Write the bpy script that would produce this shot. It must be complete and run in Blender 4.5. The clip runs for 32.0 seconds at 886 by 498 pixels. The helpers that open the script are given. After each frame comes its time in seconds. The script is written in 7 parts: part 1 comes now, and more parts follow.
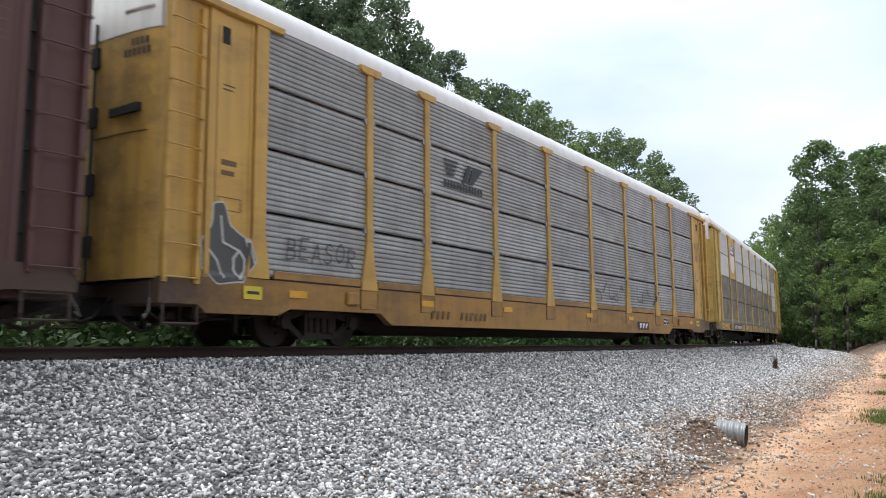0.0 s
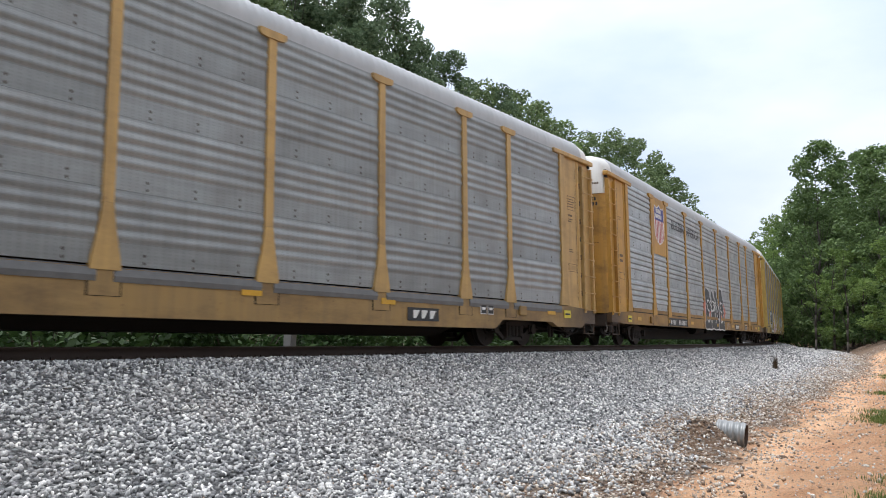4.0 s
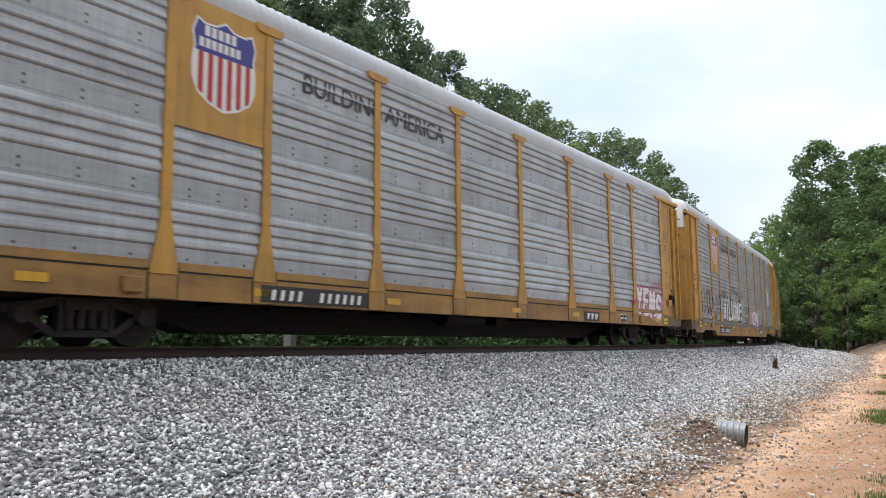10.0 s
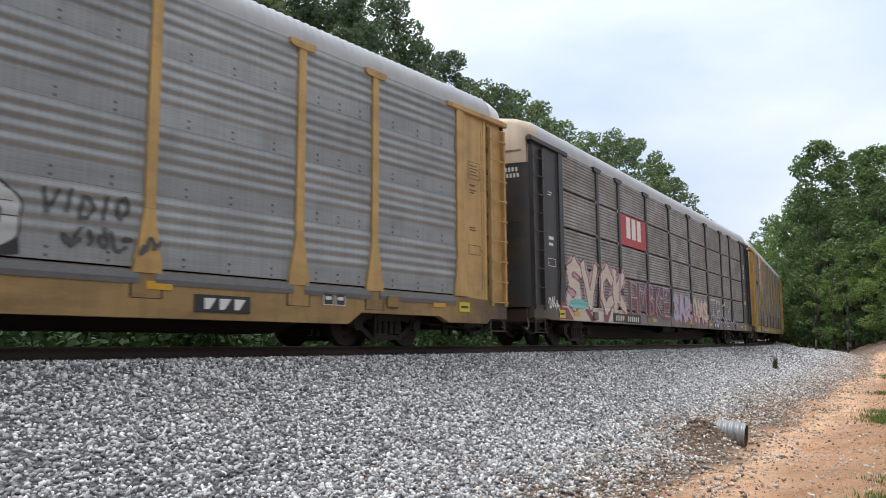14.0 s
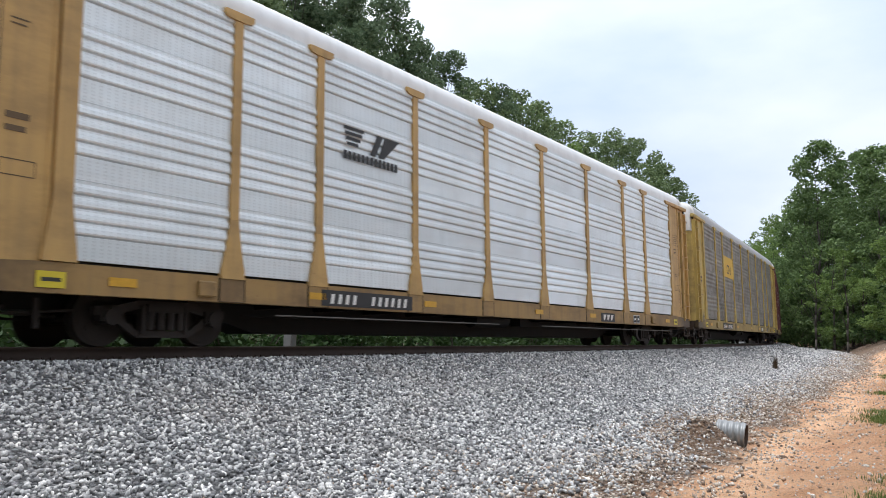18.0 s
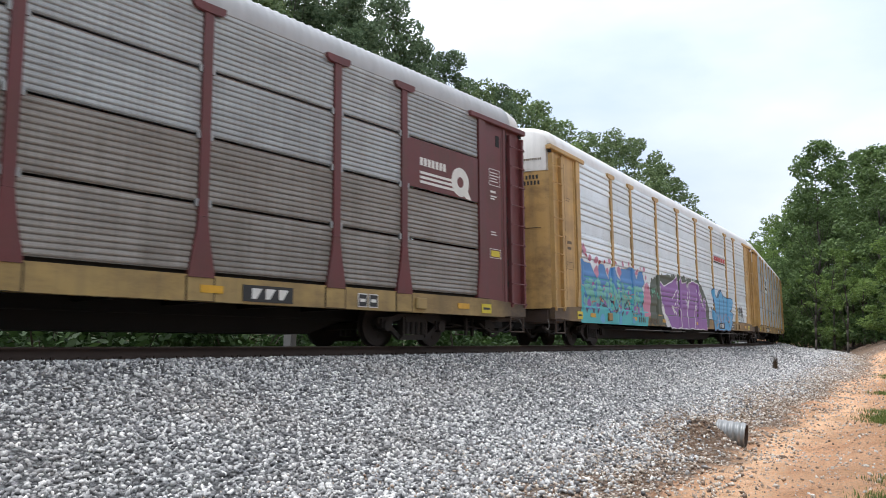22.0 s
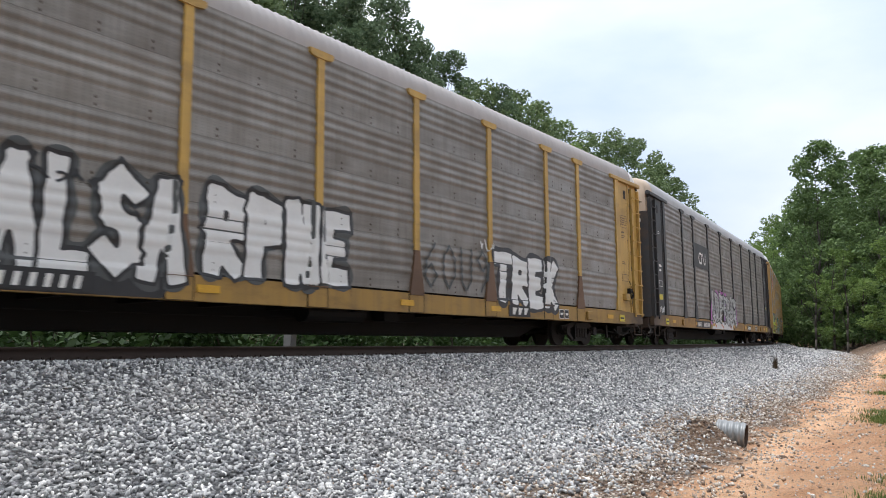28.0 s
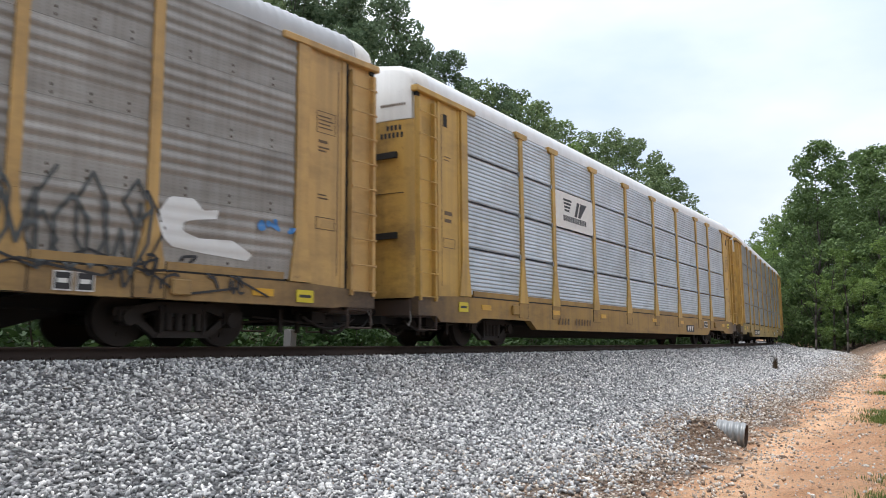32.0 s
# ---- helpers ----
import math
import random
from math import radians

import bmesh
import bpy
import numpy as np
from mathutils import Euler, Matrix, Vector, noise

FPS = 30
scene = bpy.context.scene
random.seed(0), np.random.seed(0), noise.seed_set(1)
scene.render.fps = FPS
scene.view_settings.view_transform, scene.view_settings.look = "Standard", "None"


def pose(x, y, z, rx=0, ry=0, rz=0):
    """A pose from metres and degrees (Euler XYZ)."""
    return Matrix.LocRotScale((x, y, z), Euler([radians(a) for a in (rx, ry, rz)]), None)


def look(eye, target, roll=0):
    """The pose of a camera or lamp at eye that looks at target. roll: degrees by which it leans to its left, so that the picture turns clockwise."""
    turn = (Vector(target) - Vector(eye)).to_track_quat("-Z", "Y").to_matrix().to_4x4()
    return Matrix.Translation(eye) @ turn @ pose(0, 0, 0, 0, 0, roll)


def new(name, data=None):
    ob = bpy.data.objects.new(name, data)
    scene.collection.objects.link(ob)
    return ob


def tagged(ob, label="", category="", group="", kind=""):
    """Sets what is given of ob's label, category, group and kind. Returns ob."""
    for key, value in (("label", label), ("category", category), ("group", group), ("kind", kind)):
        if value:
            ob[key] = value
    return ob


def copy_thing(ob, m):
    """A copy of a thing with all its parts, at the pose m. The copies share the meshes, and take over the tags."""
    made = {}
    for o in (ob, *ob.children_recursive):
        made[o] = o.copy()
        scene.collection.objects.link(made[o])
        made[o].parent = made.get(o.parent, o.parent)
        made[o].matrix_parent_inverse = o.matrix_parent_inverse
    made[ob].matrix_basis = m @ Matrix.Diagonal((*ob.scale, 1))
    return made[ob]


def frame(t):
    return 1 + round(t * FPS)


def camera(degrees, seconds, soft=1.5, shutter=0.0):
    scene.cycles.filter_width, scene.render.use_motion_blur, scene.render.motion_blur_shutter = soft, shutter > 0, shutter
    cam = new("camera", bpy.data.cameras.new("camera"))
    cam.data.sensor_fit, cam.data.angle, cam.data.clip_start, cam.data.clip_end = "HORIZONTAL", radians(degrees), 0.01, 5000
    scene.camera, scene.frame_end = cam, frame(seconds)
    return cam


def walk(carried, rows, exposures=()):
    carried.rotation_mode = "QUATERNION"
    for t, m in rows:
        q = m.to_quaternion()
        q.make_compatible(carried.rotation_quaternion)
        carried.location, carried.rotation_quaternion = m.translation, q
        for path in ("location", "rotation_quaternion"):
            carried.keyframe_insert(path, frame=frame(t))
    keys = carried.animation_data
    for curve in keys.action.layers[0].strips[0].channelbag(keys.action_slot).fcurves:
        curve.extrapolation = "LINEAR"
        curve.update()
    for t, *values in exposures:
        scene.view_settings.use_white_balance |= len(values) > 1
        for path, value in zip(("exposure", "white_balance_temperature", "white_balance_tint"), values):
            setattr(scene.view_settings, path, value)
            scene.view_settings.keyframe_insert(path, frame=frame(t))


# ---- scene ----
# one take from a tripod beside a curved railway track while a train of autoracks rolls by
EYE_Z = 0.417                       # above the rail plane
TRACK_Y, RADIUS, CANT = 11.565, 292.4, 2.375
ARC_0, ARC_1 = -60.0, 140.0         # the curve lies between two straights
PITCH_LEN, SPEED, ACCEL, START = 28.6, 17.64945, 0.00358, -8.274

cam = camera(59.18, 32.0, soft=0.85, shutter=0.1)
yaw, tilt = radians(38.30), radians(5.855)
CAM_POSE = look((0, 0, EYE_Z), (math.cos(yaw) * math.cos(tilt), math.sin(yaw) * math.cos(tilt), EYE_Z + math.sin(tilt)), 1.527)
walk(cam, [(0.0, CAM_POSE), (32.0, CAM_POSE)], exposures=[
    (0.0, 0.08, 6340, 10), (3.0, 0.02, 6340, 10), (7.0, 0.02, 6340, 10), (9.0, 0.08, 6340, 10), (11.0, 0.04, 6330, 10), (14.0, -0.08, 6340, 10), (17.0, 0.05, 6340, 10),
    (18.0, -0.04, 6290, 10), (19.0, -0.26, 6230, 11), (20.0, -0.04, 6320, 10), (21.5, 0.07, 6340, 10), (23.0, -0.06, 6270, 10), (24.0, -0.16, 6270, 10), (25.0, -0.12, 6280, 10), (28.0, 0.0, 6320, 10), (30.0, 0.07, 6330, 10), (32.0, 0.03, 6320, 10)])

# ---- light: a bright overcast summer sky ----
world = bpy.data.worlds.new("overcast_sky")
scene.world = world
world.use_nodes = True
wn, wl = world.node_tree.nodes, world.node_tree.links
wn.clear()
w_out = wn.new("ShaderNodeOutputWorld")
w_bg = wn.new("ShaderNodeBackground")
w_sky = wn.new("ShaderNodeTexSky")
w_sky.sky_type = "NISHITA"
w_sky.sun_disc = False
w_sky.sun_elevation, w_sky.sun_rotation = radians(73), radians(341)
w_tint = wn.new("ShaderNodeMixRGB")
w_tint.blend_type = "MULTIPLY"
w_tint.inputs[0].default_value = 1.0
w_tint.inputs[2].default_value = (0.10, 0.10, 0.10, 1)
w_co = wn.new("ShaderNodeTexCoord")
w_map = wn.new("ShaderNodeMapping")
w_map.inputs["Scale"].default_value = (1.0, 1.0, 2.6)
w_noise = wn.new("ShaderNodeTexNoise")
w_noise.inputs["Scale"].default_value = 1.7
w_noise.inputs["Detail"].default_value = 7.0
w_noise.inputs["Roughness"].default_value = 0.48
w_ramp = wn.new("ShaderNodeValToRGB")
w_ramp.color_ramp.elements[0].position, w_ramp.color_ramp.elements[0].color = 0.30, (0.60, 0.70, 0.88, 1)
w_ramp.color_ramp.elements[1].position, w_ramp.color_ramp.elements[1].color = 0.56, (0.95, 0.97, 1.0, 1)
w_mix = wn.new("ShaderNodeMixRGB")
w_mix.inputs[0].default_value = 0.9
wl.new(w_sky.outputs[0], w_tint.inputs[1])
wl.new(w_co.outputs["Generated"], w_map.inputs[0])
wl.new(w_map.outputs[0], w_noise.inputs["Vector"])
wl.new(w_noise.outputs[0], w_ramp.inputs[0])
wl.new(w_tint.outputs[0], w_mix.inputs[1])
wl.new(w_ramp.outputs[0], w_mix.inputs[2])
# a blue-grey band of haze towards the horizon
w_sep = wn.new("ShaderNodeSeparateXYZ")
w_low = wn.new("ShaderNodeValToRGB")
w_low.color_ramp.elements[0].position, w_low.color_ramp.elements[0].color = 0.08, (0.66, 0.71, 0.81, 1)
w_low.color_ramp.elements[1].position, w_low.color_ramp.elements[1].color = 0.33, (1.0, 1.0, 1.0, 1)
w_haze = wn.new("ShaderNodeMixRGB")
w_haze.blend_type = "MULTIPLY"
w_haze.inputs[0].default_value = 1.0
wl.new(w_co.outputs["Generated"], w_sep.inputs[0])
wl.new(w_sep.outputs[2], w_low.inputs[0])
wl.new(w_mix.outputs[0], w_haze.inputs[1])
wl.new(w_low.outputs[0], w_haze.inputs[2])
wl.new(w_haze.outputs[0], w_bg.inputs["Color"])
w_bg.inputs["Strength"].default_value = 1.34
wl.new(w_bg.outputs[0], w_out.inputs[0])

sun_data = bpy.data.lights.new("sun", "SUN")
sun_data.energy, sun_data.angle, sun_data.color = 3.2, radians(28), (1.0, 0.985, 0.975)
sun = new("sun", sun_data)
sun.matrix_world = look((0, 0, 60), (6, -17, 0))
scene.view_settings.exposure = 0.0


# ---- the line of the track ----
def track_at(s, n=0.0):
    """Place and heading of the track centre at s metres along it; n metres to the near side."""
    a = min(max(s, ARC_0), ARC_1)
    h = a / RADIUS
    x, y = RADIUS * math.sin(h), TRACK_Y + RADIUS * (1 - math.cos(h))
    x += (s - a) * math.cos(h)
    y += (s - a) * math.sin(h)
    return x + n * math.sin(h), y - n * math.cos(h), h


def track_coords(x, y):
    """The reverse, for arrays: distance along the track, and across it to the near side."""
    cy = TRACK_Y + RADIUS
    phi = np.arctan2(x, cy - y)
    s, n = phi * RADIUS, np.hypot(x, cy - y) - RADIUS
    for lim, sign in ((ARC_1, 1), (ARC_0, -1)):
        h = lim / RADIUS
        px, py = RADIUS * math.sin(h), TRACK_Y + RADIUS * (1 - math.cos(h))
        past = sign * ((x - px) * math.cos(h) + (y - py) * math.sin(h))
        m = (past > 0) & (sign * phi > -0.2)
        s = np.where(m, lim + sign * past, s)
        n = np.where(m, (x - px) * math.sin(h) - (y - py) * math.cos(h), n)
    return s, n


def smooth(a, b, v):
    t = np.clip((v - a) / (b - a), 0, 1)
    return t * t * (3 - 2 * t)


def fractal(x, y, size, octaves=3, seed=0):
    """Cheap smooth noise for arrays, -1 to 1."""
    rng = np.random.RandomState(seed)
    out, amp, tot = 0 * x, 1.0, 0.0
    for o in range(octaves):
        for _ in range(3):
            a = rng.uniform(0, 2 * math.pi)
            out = out + amp * np.sin((x * math.cos(a) + y * math.sin(a)) * 2 * math.pi / size * rng.uniform(0.7, 1.3) + rng.uniform(0, 6.28))
            tot += amp
        size, amp = size * 0.47, amp * 0.55
    return out / tot * 1.7


def gravel_edge(s):
    """How far the ballast reaches down the slope."""
    return 7.5 - 1.0 * smooth(7, 14, s) - 0.9 * smooth(16, 60, s)


def stain_edge(s):
    """Where the clay-stained stones below the clean ballast give way to bare clay."""
    return 8.75 - 0.75 * smooth(7, 16, s) - 0.4 * smooth(16, 30, s) - 0.9 * smooth(34, 70, s)


def ground_height(x, y):
    s, n = track_coords(x, y)
    ditch = -1.22 + 0.27 * smooth(11, 24, s) + 0.22 * smooth(22, 45, s)
    rim = -0.215 + 1.4 * math.sin(radians(CANT))
    bed = -0.215 + np.clip(n, -1.4, 1.4) * math.sin(radians(CANT))
    slope = rim - (n - 1.75) * 0.255
    floor = ditch + 0.035 * np.maximum(8.2 - n, 0)
    near = np.where(n < 1.75, bed, np.maximum(slope, floor) + 0.05 * np.exp(-np.abs(slope - floor) / 0.12))
    foot = np.clip(9.1 - 0.06 * (s - 15), 6.9, 9.4)
    cap = 0.12 + 0.058 * np.clip(s - 6, 0, 40)
    rise = np.maximum(n - foot, 0) * 0.62
    bank = cap * (1 - np.exp(-rise / cap)) + smooth(12, 40, n) * 0.5
    near = near + np.where(n > 5, bank, 0) + fractal(x, y, 3.1, 3, 4) * 0.03 * smooth(4, 7, n)
    near = near + (fractal(x, y, 1.3, 4, 8) * 0.03 + fractal(x, y, 0.5, 2, 18) * 0.008) * smooth(6.2, 7.6, n)
    near = near + 0.42 * np.exp(-((x - 11.72) / 0.50) ** 2 - ((y - 4.24) / 0.36) ** 2) - 0.10 * np.exp(-((x - 12.3) / 0.5) ** 2 - ((y - 3.25) / 0.5) ** 2)
    far = -0.25 - 0.85 * smooth(1.8, 4.5, -n) + 0.5 * smooth(6, 40, -n) + fractal(x, y, 6.0, 3, 5) * 0.12 * smooth(3, 7, -n)
    z = np.where(n < -1.75, far, near)
    wide = smooth(160, 500, np.hypot(x - 20, y - 10))
    return z * (1 - wide) + wide * (-0.4)


# ---- mesh helpers ----
def box(bm, x0, x1, y0, y1, z0, z1, m=None):
    vs = [bm.verts.new((x, y, z)) for x in (x0, x1) for y in (y0, y1) for z in (z0, z1)]
    if m is not None:
        for v in vs:
            v.co = m @ v.co
    a, b, c, d, e, f, g, h = vs
    for q in ((a, b, d, c), (e, g, h, f), (a, e, f, b), (c, d, h, g), (a, c, g, e), (b, f, h, d)):
        bm.faces.new(q)


def prism(bm, pts, y0, y1, swap=False):
    """Extrudes the outline pts (x, z) from y0 to y1; swap: outline in (y, z), extruded along x."""
    def at(p, d):
        return (d, p[0], p[1]) if swap else (p[0], d, p[1])
    a, b = [bm.verts.new(at(p, y0)) for p in pts], [bm.verts.new(at(p, y1)) for p in pts]
    n = len(pts)
    bm.faces.new(a[::-1]), bm.faces.new(b)
    for i in range(n):
        bm.faces.new((a[i], a[(i + 1) % n], b[(i + 1) % n], b[i]))


def rod(bm, p0, p1, r, n=8, r1=None):
    p0, p1 = Vector(p0), Vector(p1)
    q = (p1 - p0).to_track_quat("Z", "Y")
    rings = []
    for p, rr in ((p0, r), (p1, r if r1 is None else r1)):
        rings.append([bm.verts.new(p + q @ Vector((rr * math.cos(2 * math.pi * i / n), rr * math.sin(2 * math.pi * i / n), 0))) for i in range(n)])
    a, b = rings
    bm.faces.new(a[::-1]), bm.faces.new(b)
    for i in range(n):
        bm.faces.new((a[i], a[(i + 1) % n], b[(i + 1) % n], b[i]))


def to_mesh(name, bm, mat, smooth_shade=False):
    bmesh.ops.recalc_face_normals(bm, faces=bm.faces)
    me = bpy.data.meshes.new(name)
    bm.to_mesh(me)
    bm.free()
    me.materials.append(mat)
    if smooth_shade:
        me.polygons.foreach_set("use_smooth", [True] * len(me.polygons))
    return me


def part(name, bm, mat, parent, label="", smooth_shade=False):
    return part_of(name, to_mesh(name, bm, mat, smooth_shade), parent, label)


def part_of(name, me, parent, label="", m=None):
    ob = new(name, me)
    ob.parent = parent
    if m is not None:
        ob.matrix_basis = m
    if label:
        ob["label"] = label
    return ob


def mesh_from_arrays(name, verts, loops, mat, sides=3, smooth_shade=False):
    """A mesh of triangles or quads out of numpy arrays."""
    me = bpy.data.meshes.new(name)
    nf = len(loops) // sides
    me.vertices.add(len(verts))
    me.vertices.foreach_set("co", np.asarray(verts, np.float32).ravel())
    me.loops.add(len(loops))
    me.loops.foreach_set("vertex_index", np.asarray(loops, np.int32))
    me.polygons.add(nf)
    me.polygons.foreach_set("loop_start", np.arange(0, nf * sides, sides, dtype=np.int32))
    me.polygons.foreach_set("loop_total", np.full(nf, sides, np.int32))
    if smooth_shade:
        me.polygons.foreach_set("use_smooth", np.ones(nf, bool))
    me.update(calc_edges=True)
    me.validate()
    if mat:
        me.materials.append(mat)
    return me


# ---- materials ----
class Nodes:
    """Short hand for building one material."""

    def __init__(self, name):
        self.mat = bpy.data.materials.new(name)
        self.mat.use_nodes = True
        self.t = self.mat.node_tree
        self.p = self.t.nodes["Principled BSDF"]

    def n(self, kind, **sets):
        node = self.t.nodes.new("ShaderNode" + kind)
        for k, v in sets.items():
            if k in node.inputs:
                node.inputs[k].default_value = v
        return node

    def link(self, a, b):
        self.t.links.new(a, b)

    def noise(self, vec, scale, detail=4.0, rough=0.55):
        node = self.n("TexNoise", Scale=scale, Detail=detail, Roughness=rough)
        if vec is not None:
            self.link(vec, node.inputs["Vector"])
        return node.outputs[0]

    def ramp(self, val, p0, p1, c0=(0, 0, 0, 1), c1=(1, 1, 1, 1)):
        node = self.n("ValToRGB")
        e = node.color_ramp.elements
        e[0].position, e[0].color, e[1].position, e[1].color = p0, c0, p1, c1
        self.link(val, node.inputs[0])
        return node.outputs[0]

    def mix(self, fac, a, b, kind="MIX"):
        node = self.n("MixRGB")
        node.blend_type = kind
        for v, i in ((fac, 0), (a, 1), (b, 2)):
            if isinstance(v, (float, int)):
                node.inputs[i].default_value = v
            elif isinstance(v, tuple):
                node.inputs[i].default_value = (*v[:3], 1)
            else:
                self.link(v, node.inputs[i])
        return node.outputs[0]

    def math(self, op, a, b):
        node = self.n("Math")
        node.operation = op
        for v, i in ((a, 0), (b, 1)):
            if isinstance(v, (float, int)):
                node.inputs[i].default_value = v
            else:
                self.link(v, node.inputs[i])
        return node.outputs[0]

    def scaled(self, vec, s):
        node = self.n("Mapping")
        node.inputs["Scale"].default_value = s
        self.link(vec, node.inputs[0])
        return node.outputs[0]

    def bump(self, height, strength, dist=0.01):
        node = self.n("Bump", Strength=strength, Distance=dist)
        self.link(height, node.inputs["Height"])
        self.link(node.outputs[0], self.p.inputs["Normal"])

    def coords(self, shift=True):
        """The thing's own coordinates, moved by chance from piece to piece."""
        co = self.n("TexCoord").outputs["Object"]
        if not shift:
            return co
        info = self.n("ObjectInfo")
        add = self.n("VectorMath")
        add.operation = "ADD"
        comb = self.n("CombineXYZ")
        self.link(self.math("MULTIPLY", info.outputs["Random"], 37.0), comb.inputs[0])
        self.link(self.math("MULTIPLY", info.outputs["Random"], 11.0), comb.inputs[1])
        self.link(co, add.inputs[0])
        self.link(comb.outputs[0], add.inputs[1])
        return add.outputs[0]

    def set(self, **kw):
        for k, v in kw.items():
            self.p.inputs[{"rough": "Roughness", "metal": "Metallic", "color": "Base Color", "spec": "Specular IOR Level"}[k]].default_value = v


def paint(name, rgb, rough=0.5, grime=0.5, rust=0.25, soot=0.0, ends=False):
    """Weathered railway paint: faded blotches, streaks that run down, rust specks."""
    m = Nodes(name)
    co = m.coords()
    blotch = m.ramp(m.noise(co, 0.9, 5.0), 0.35, 0.75)
    streak = m.ramp(m.noise(m.scaled(co, (4.0, 4.0, 0.22)), 1.0, 6.0, 0.62), 0.44, 0.66)
    c = m.mix(m.math("MULTIPLY", blotch, 0.55 * grime), rgb, tuple(v * 0.72 + 0.04 for v in rgb))
    c = m.mix(m.math("MULTIPLY", streak, 0.55 * grime), c, tuple(v * 0.45 + 0.03 for v in rgb))
    spots = m.ramp(m.noise(co, 5.5, 8.0, 0.7), 0.63, 0.70)
    c = m.mix(m.math("MULTIPLY", spots, rust), c, (0.13, 0.055, 0.025))
    if ends:
        # soot and rust towards the couplers
        own = m.n("SeparateXYZ")
        m.link(m.n("TexCoord").outputs["Object"], own.inputs[0])
        reach = m.math("ADD", m.math("ABSOLUTE", own.outputs[0], 0.0), m.math("MULTIPLY", m.noise(co, 1.6, 6.0, 0.65), 2.4))
        c = m.mix(m.ramp(m.math("DIVIDE", reach, 20.0), 0.625, 0.73), c, (0.055, 0.036, 0.024))
    if soot:
        worn = m.ramp(m.noise(m.scaled(co, (0.55, 1.0, 1.6)), 1.0, 6.0, 0.65), 0.46, 0.64)
        c = m.mix(m.math("MULTIPLY", worn, soot), c, (0.075, 0.042, 0.024))
    fade = m.ramp(m.noise(co, 22.0, 3.0), 0.3, 0.8)
    c = m.mix(m.math("MULTIPLY", fade, 0.12), c, tuple(min(1, v * 1.25 + 0.03) for v in rgb))
    m.link(c, m.p.inputs["Base Color"])
    m.link(m.math("ADD", m.math("MULTIPLY", blotch, 0.15), rough), m.p.inputs["Roughness"])
    m.bump(m.noise(co, 30.0, 4.0), 0.12, 0.006)
    return m.mat


def sheet_metal(name, rgb, metal=0.35, rough=0.45, grime=0.5, spread=0.16, brown=(0.12, 0.10, 0.08)):
    """Galvanised side sheets: each sheet has its own tone, with drips, dull blotches and rows of small perforations."""
    m = Nodes(name)
    co = m.coords()
    info = m.n("ObjectInfo")
    tone = m.math("ADD", m.math("MULTIPLY", info.outputs["Random"], 2 * spread), 1.0 - spread)
    blotch = m.ramp(m.noise(co, 1.3, 6.0, 0.6), 0.38, 0.72)
    streak = m.ramp(m.noise(m.scaled(co, (6.0, 6.0, 0.30)), 1.0, 6.0, 0.65), 0.44, 0.66)
    c = m.mix(m.math("MULTIPLY", blotch, grime * 0.7), rgb, brown)
    c = m.mix(m.math("MULTIPLY", streak, grime * 0.5), c, brown)
    # level bands: horizontal shading of the ribbed sheets, put into the colour
    band = m.ramp(m.noise(m.scaled(co, (0.25, 0.25, 7.0)), 1.0, 3.0, 0.5), 0.42, 0.66)
    c = m.mix(m.math("MULTIPLY", band, grime * 0.6), c, brown)
    # lighter level streaks, a sheen painted into the base colour
    painted_sheen = m.ramp(m.noise(m.scaled(co, (0.8, 0.8, 6.0)), 1.0, 4.0), 0.5, 0.75)
    c = m.mix(m.math("MULTIPLY", painted_sheen, 0.22), c, tuple(min(1, v * 1.5) for v in rgb))
    val = m.n("HueSaturation")
    m.link(tone, val.inputs["Value"])
    m.link(c, val.inputs["Color"])
    # perforations
    wav = m.n("TexWave", Scale=2.7, Distortion=0.25)
    m.link(m.n("TexCoord").outputs["Object"], wav.inputs["Vector"])
    wav2 = m.n("TexWave", Scale=6.4, Distortion=0.3)
    wav2.bands_direction = "Z"
    m.link(m.n("TexCoord").outputs["Object"], wav2.inputs["Vector"])
    dots = m.math("MULTIPLY", m.ramp(wav.outputs["Fac"], 0.90, 0.98), m.ramp(wav2.outputs["Fac"], 0.35, 0.75))
    c = m.mix(m.math("MULTIPLY", dots, 0.32), val.outputs[0], (0.05, 0.05, 0.05))
    m.link(c, m.p.inputs["Base Color"])
    m.set(metal=metal)
    m.link(m.math("ADD", m.math("MULTIPLY", blotch, 0.3), rough), m.p.inputs["Roughness"])
    m.bump(m.noise(co, 14.0, 4.0), 0.10, 0.01)
    return m.mat


def plain(name, rgb, rough=0.6, metal=0.0, vary=0.25, scale=6.0, bump=0.1):
    m = Nodes(name)
    co = m.coords()
    f = m.ramp(m.noise(co, scale, 5.0), 0.3, 0.75)
    f2 = m.ramp(m.noise(co, scale * 7, 3.0), 0.3, 0.7)
    c = m.mix(m.math("MULTIPLY", f, vary), rgb, tuple(v * 0.45 for v in rgb))
    c = m.mix(m.math("MULTIPLY", f2, vary * 0.5), c, tuple(min(1, v * 1.4) for v in rgb))
    m.link(c, m.p.inputs["Base Color"])
    m.set(rough=rough, metal=metal)
    m.bump(f2, bump, 0.004)
    return m.mat


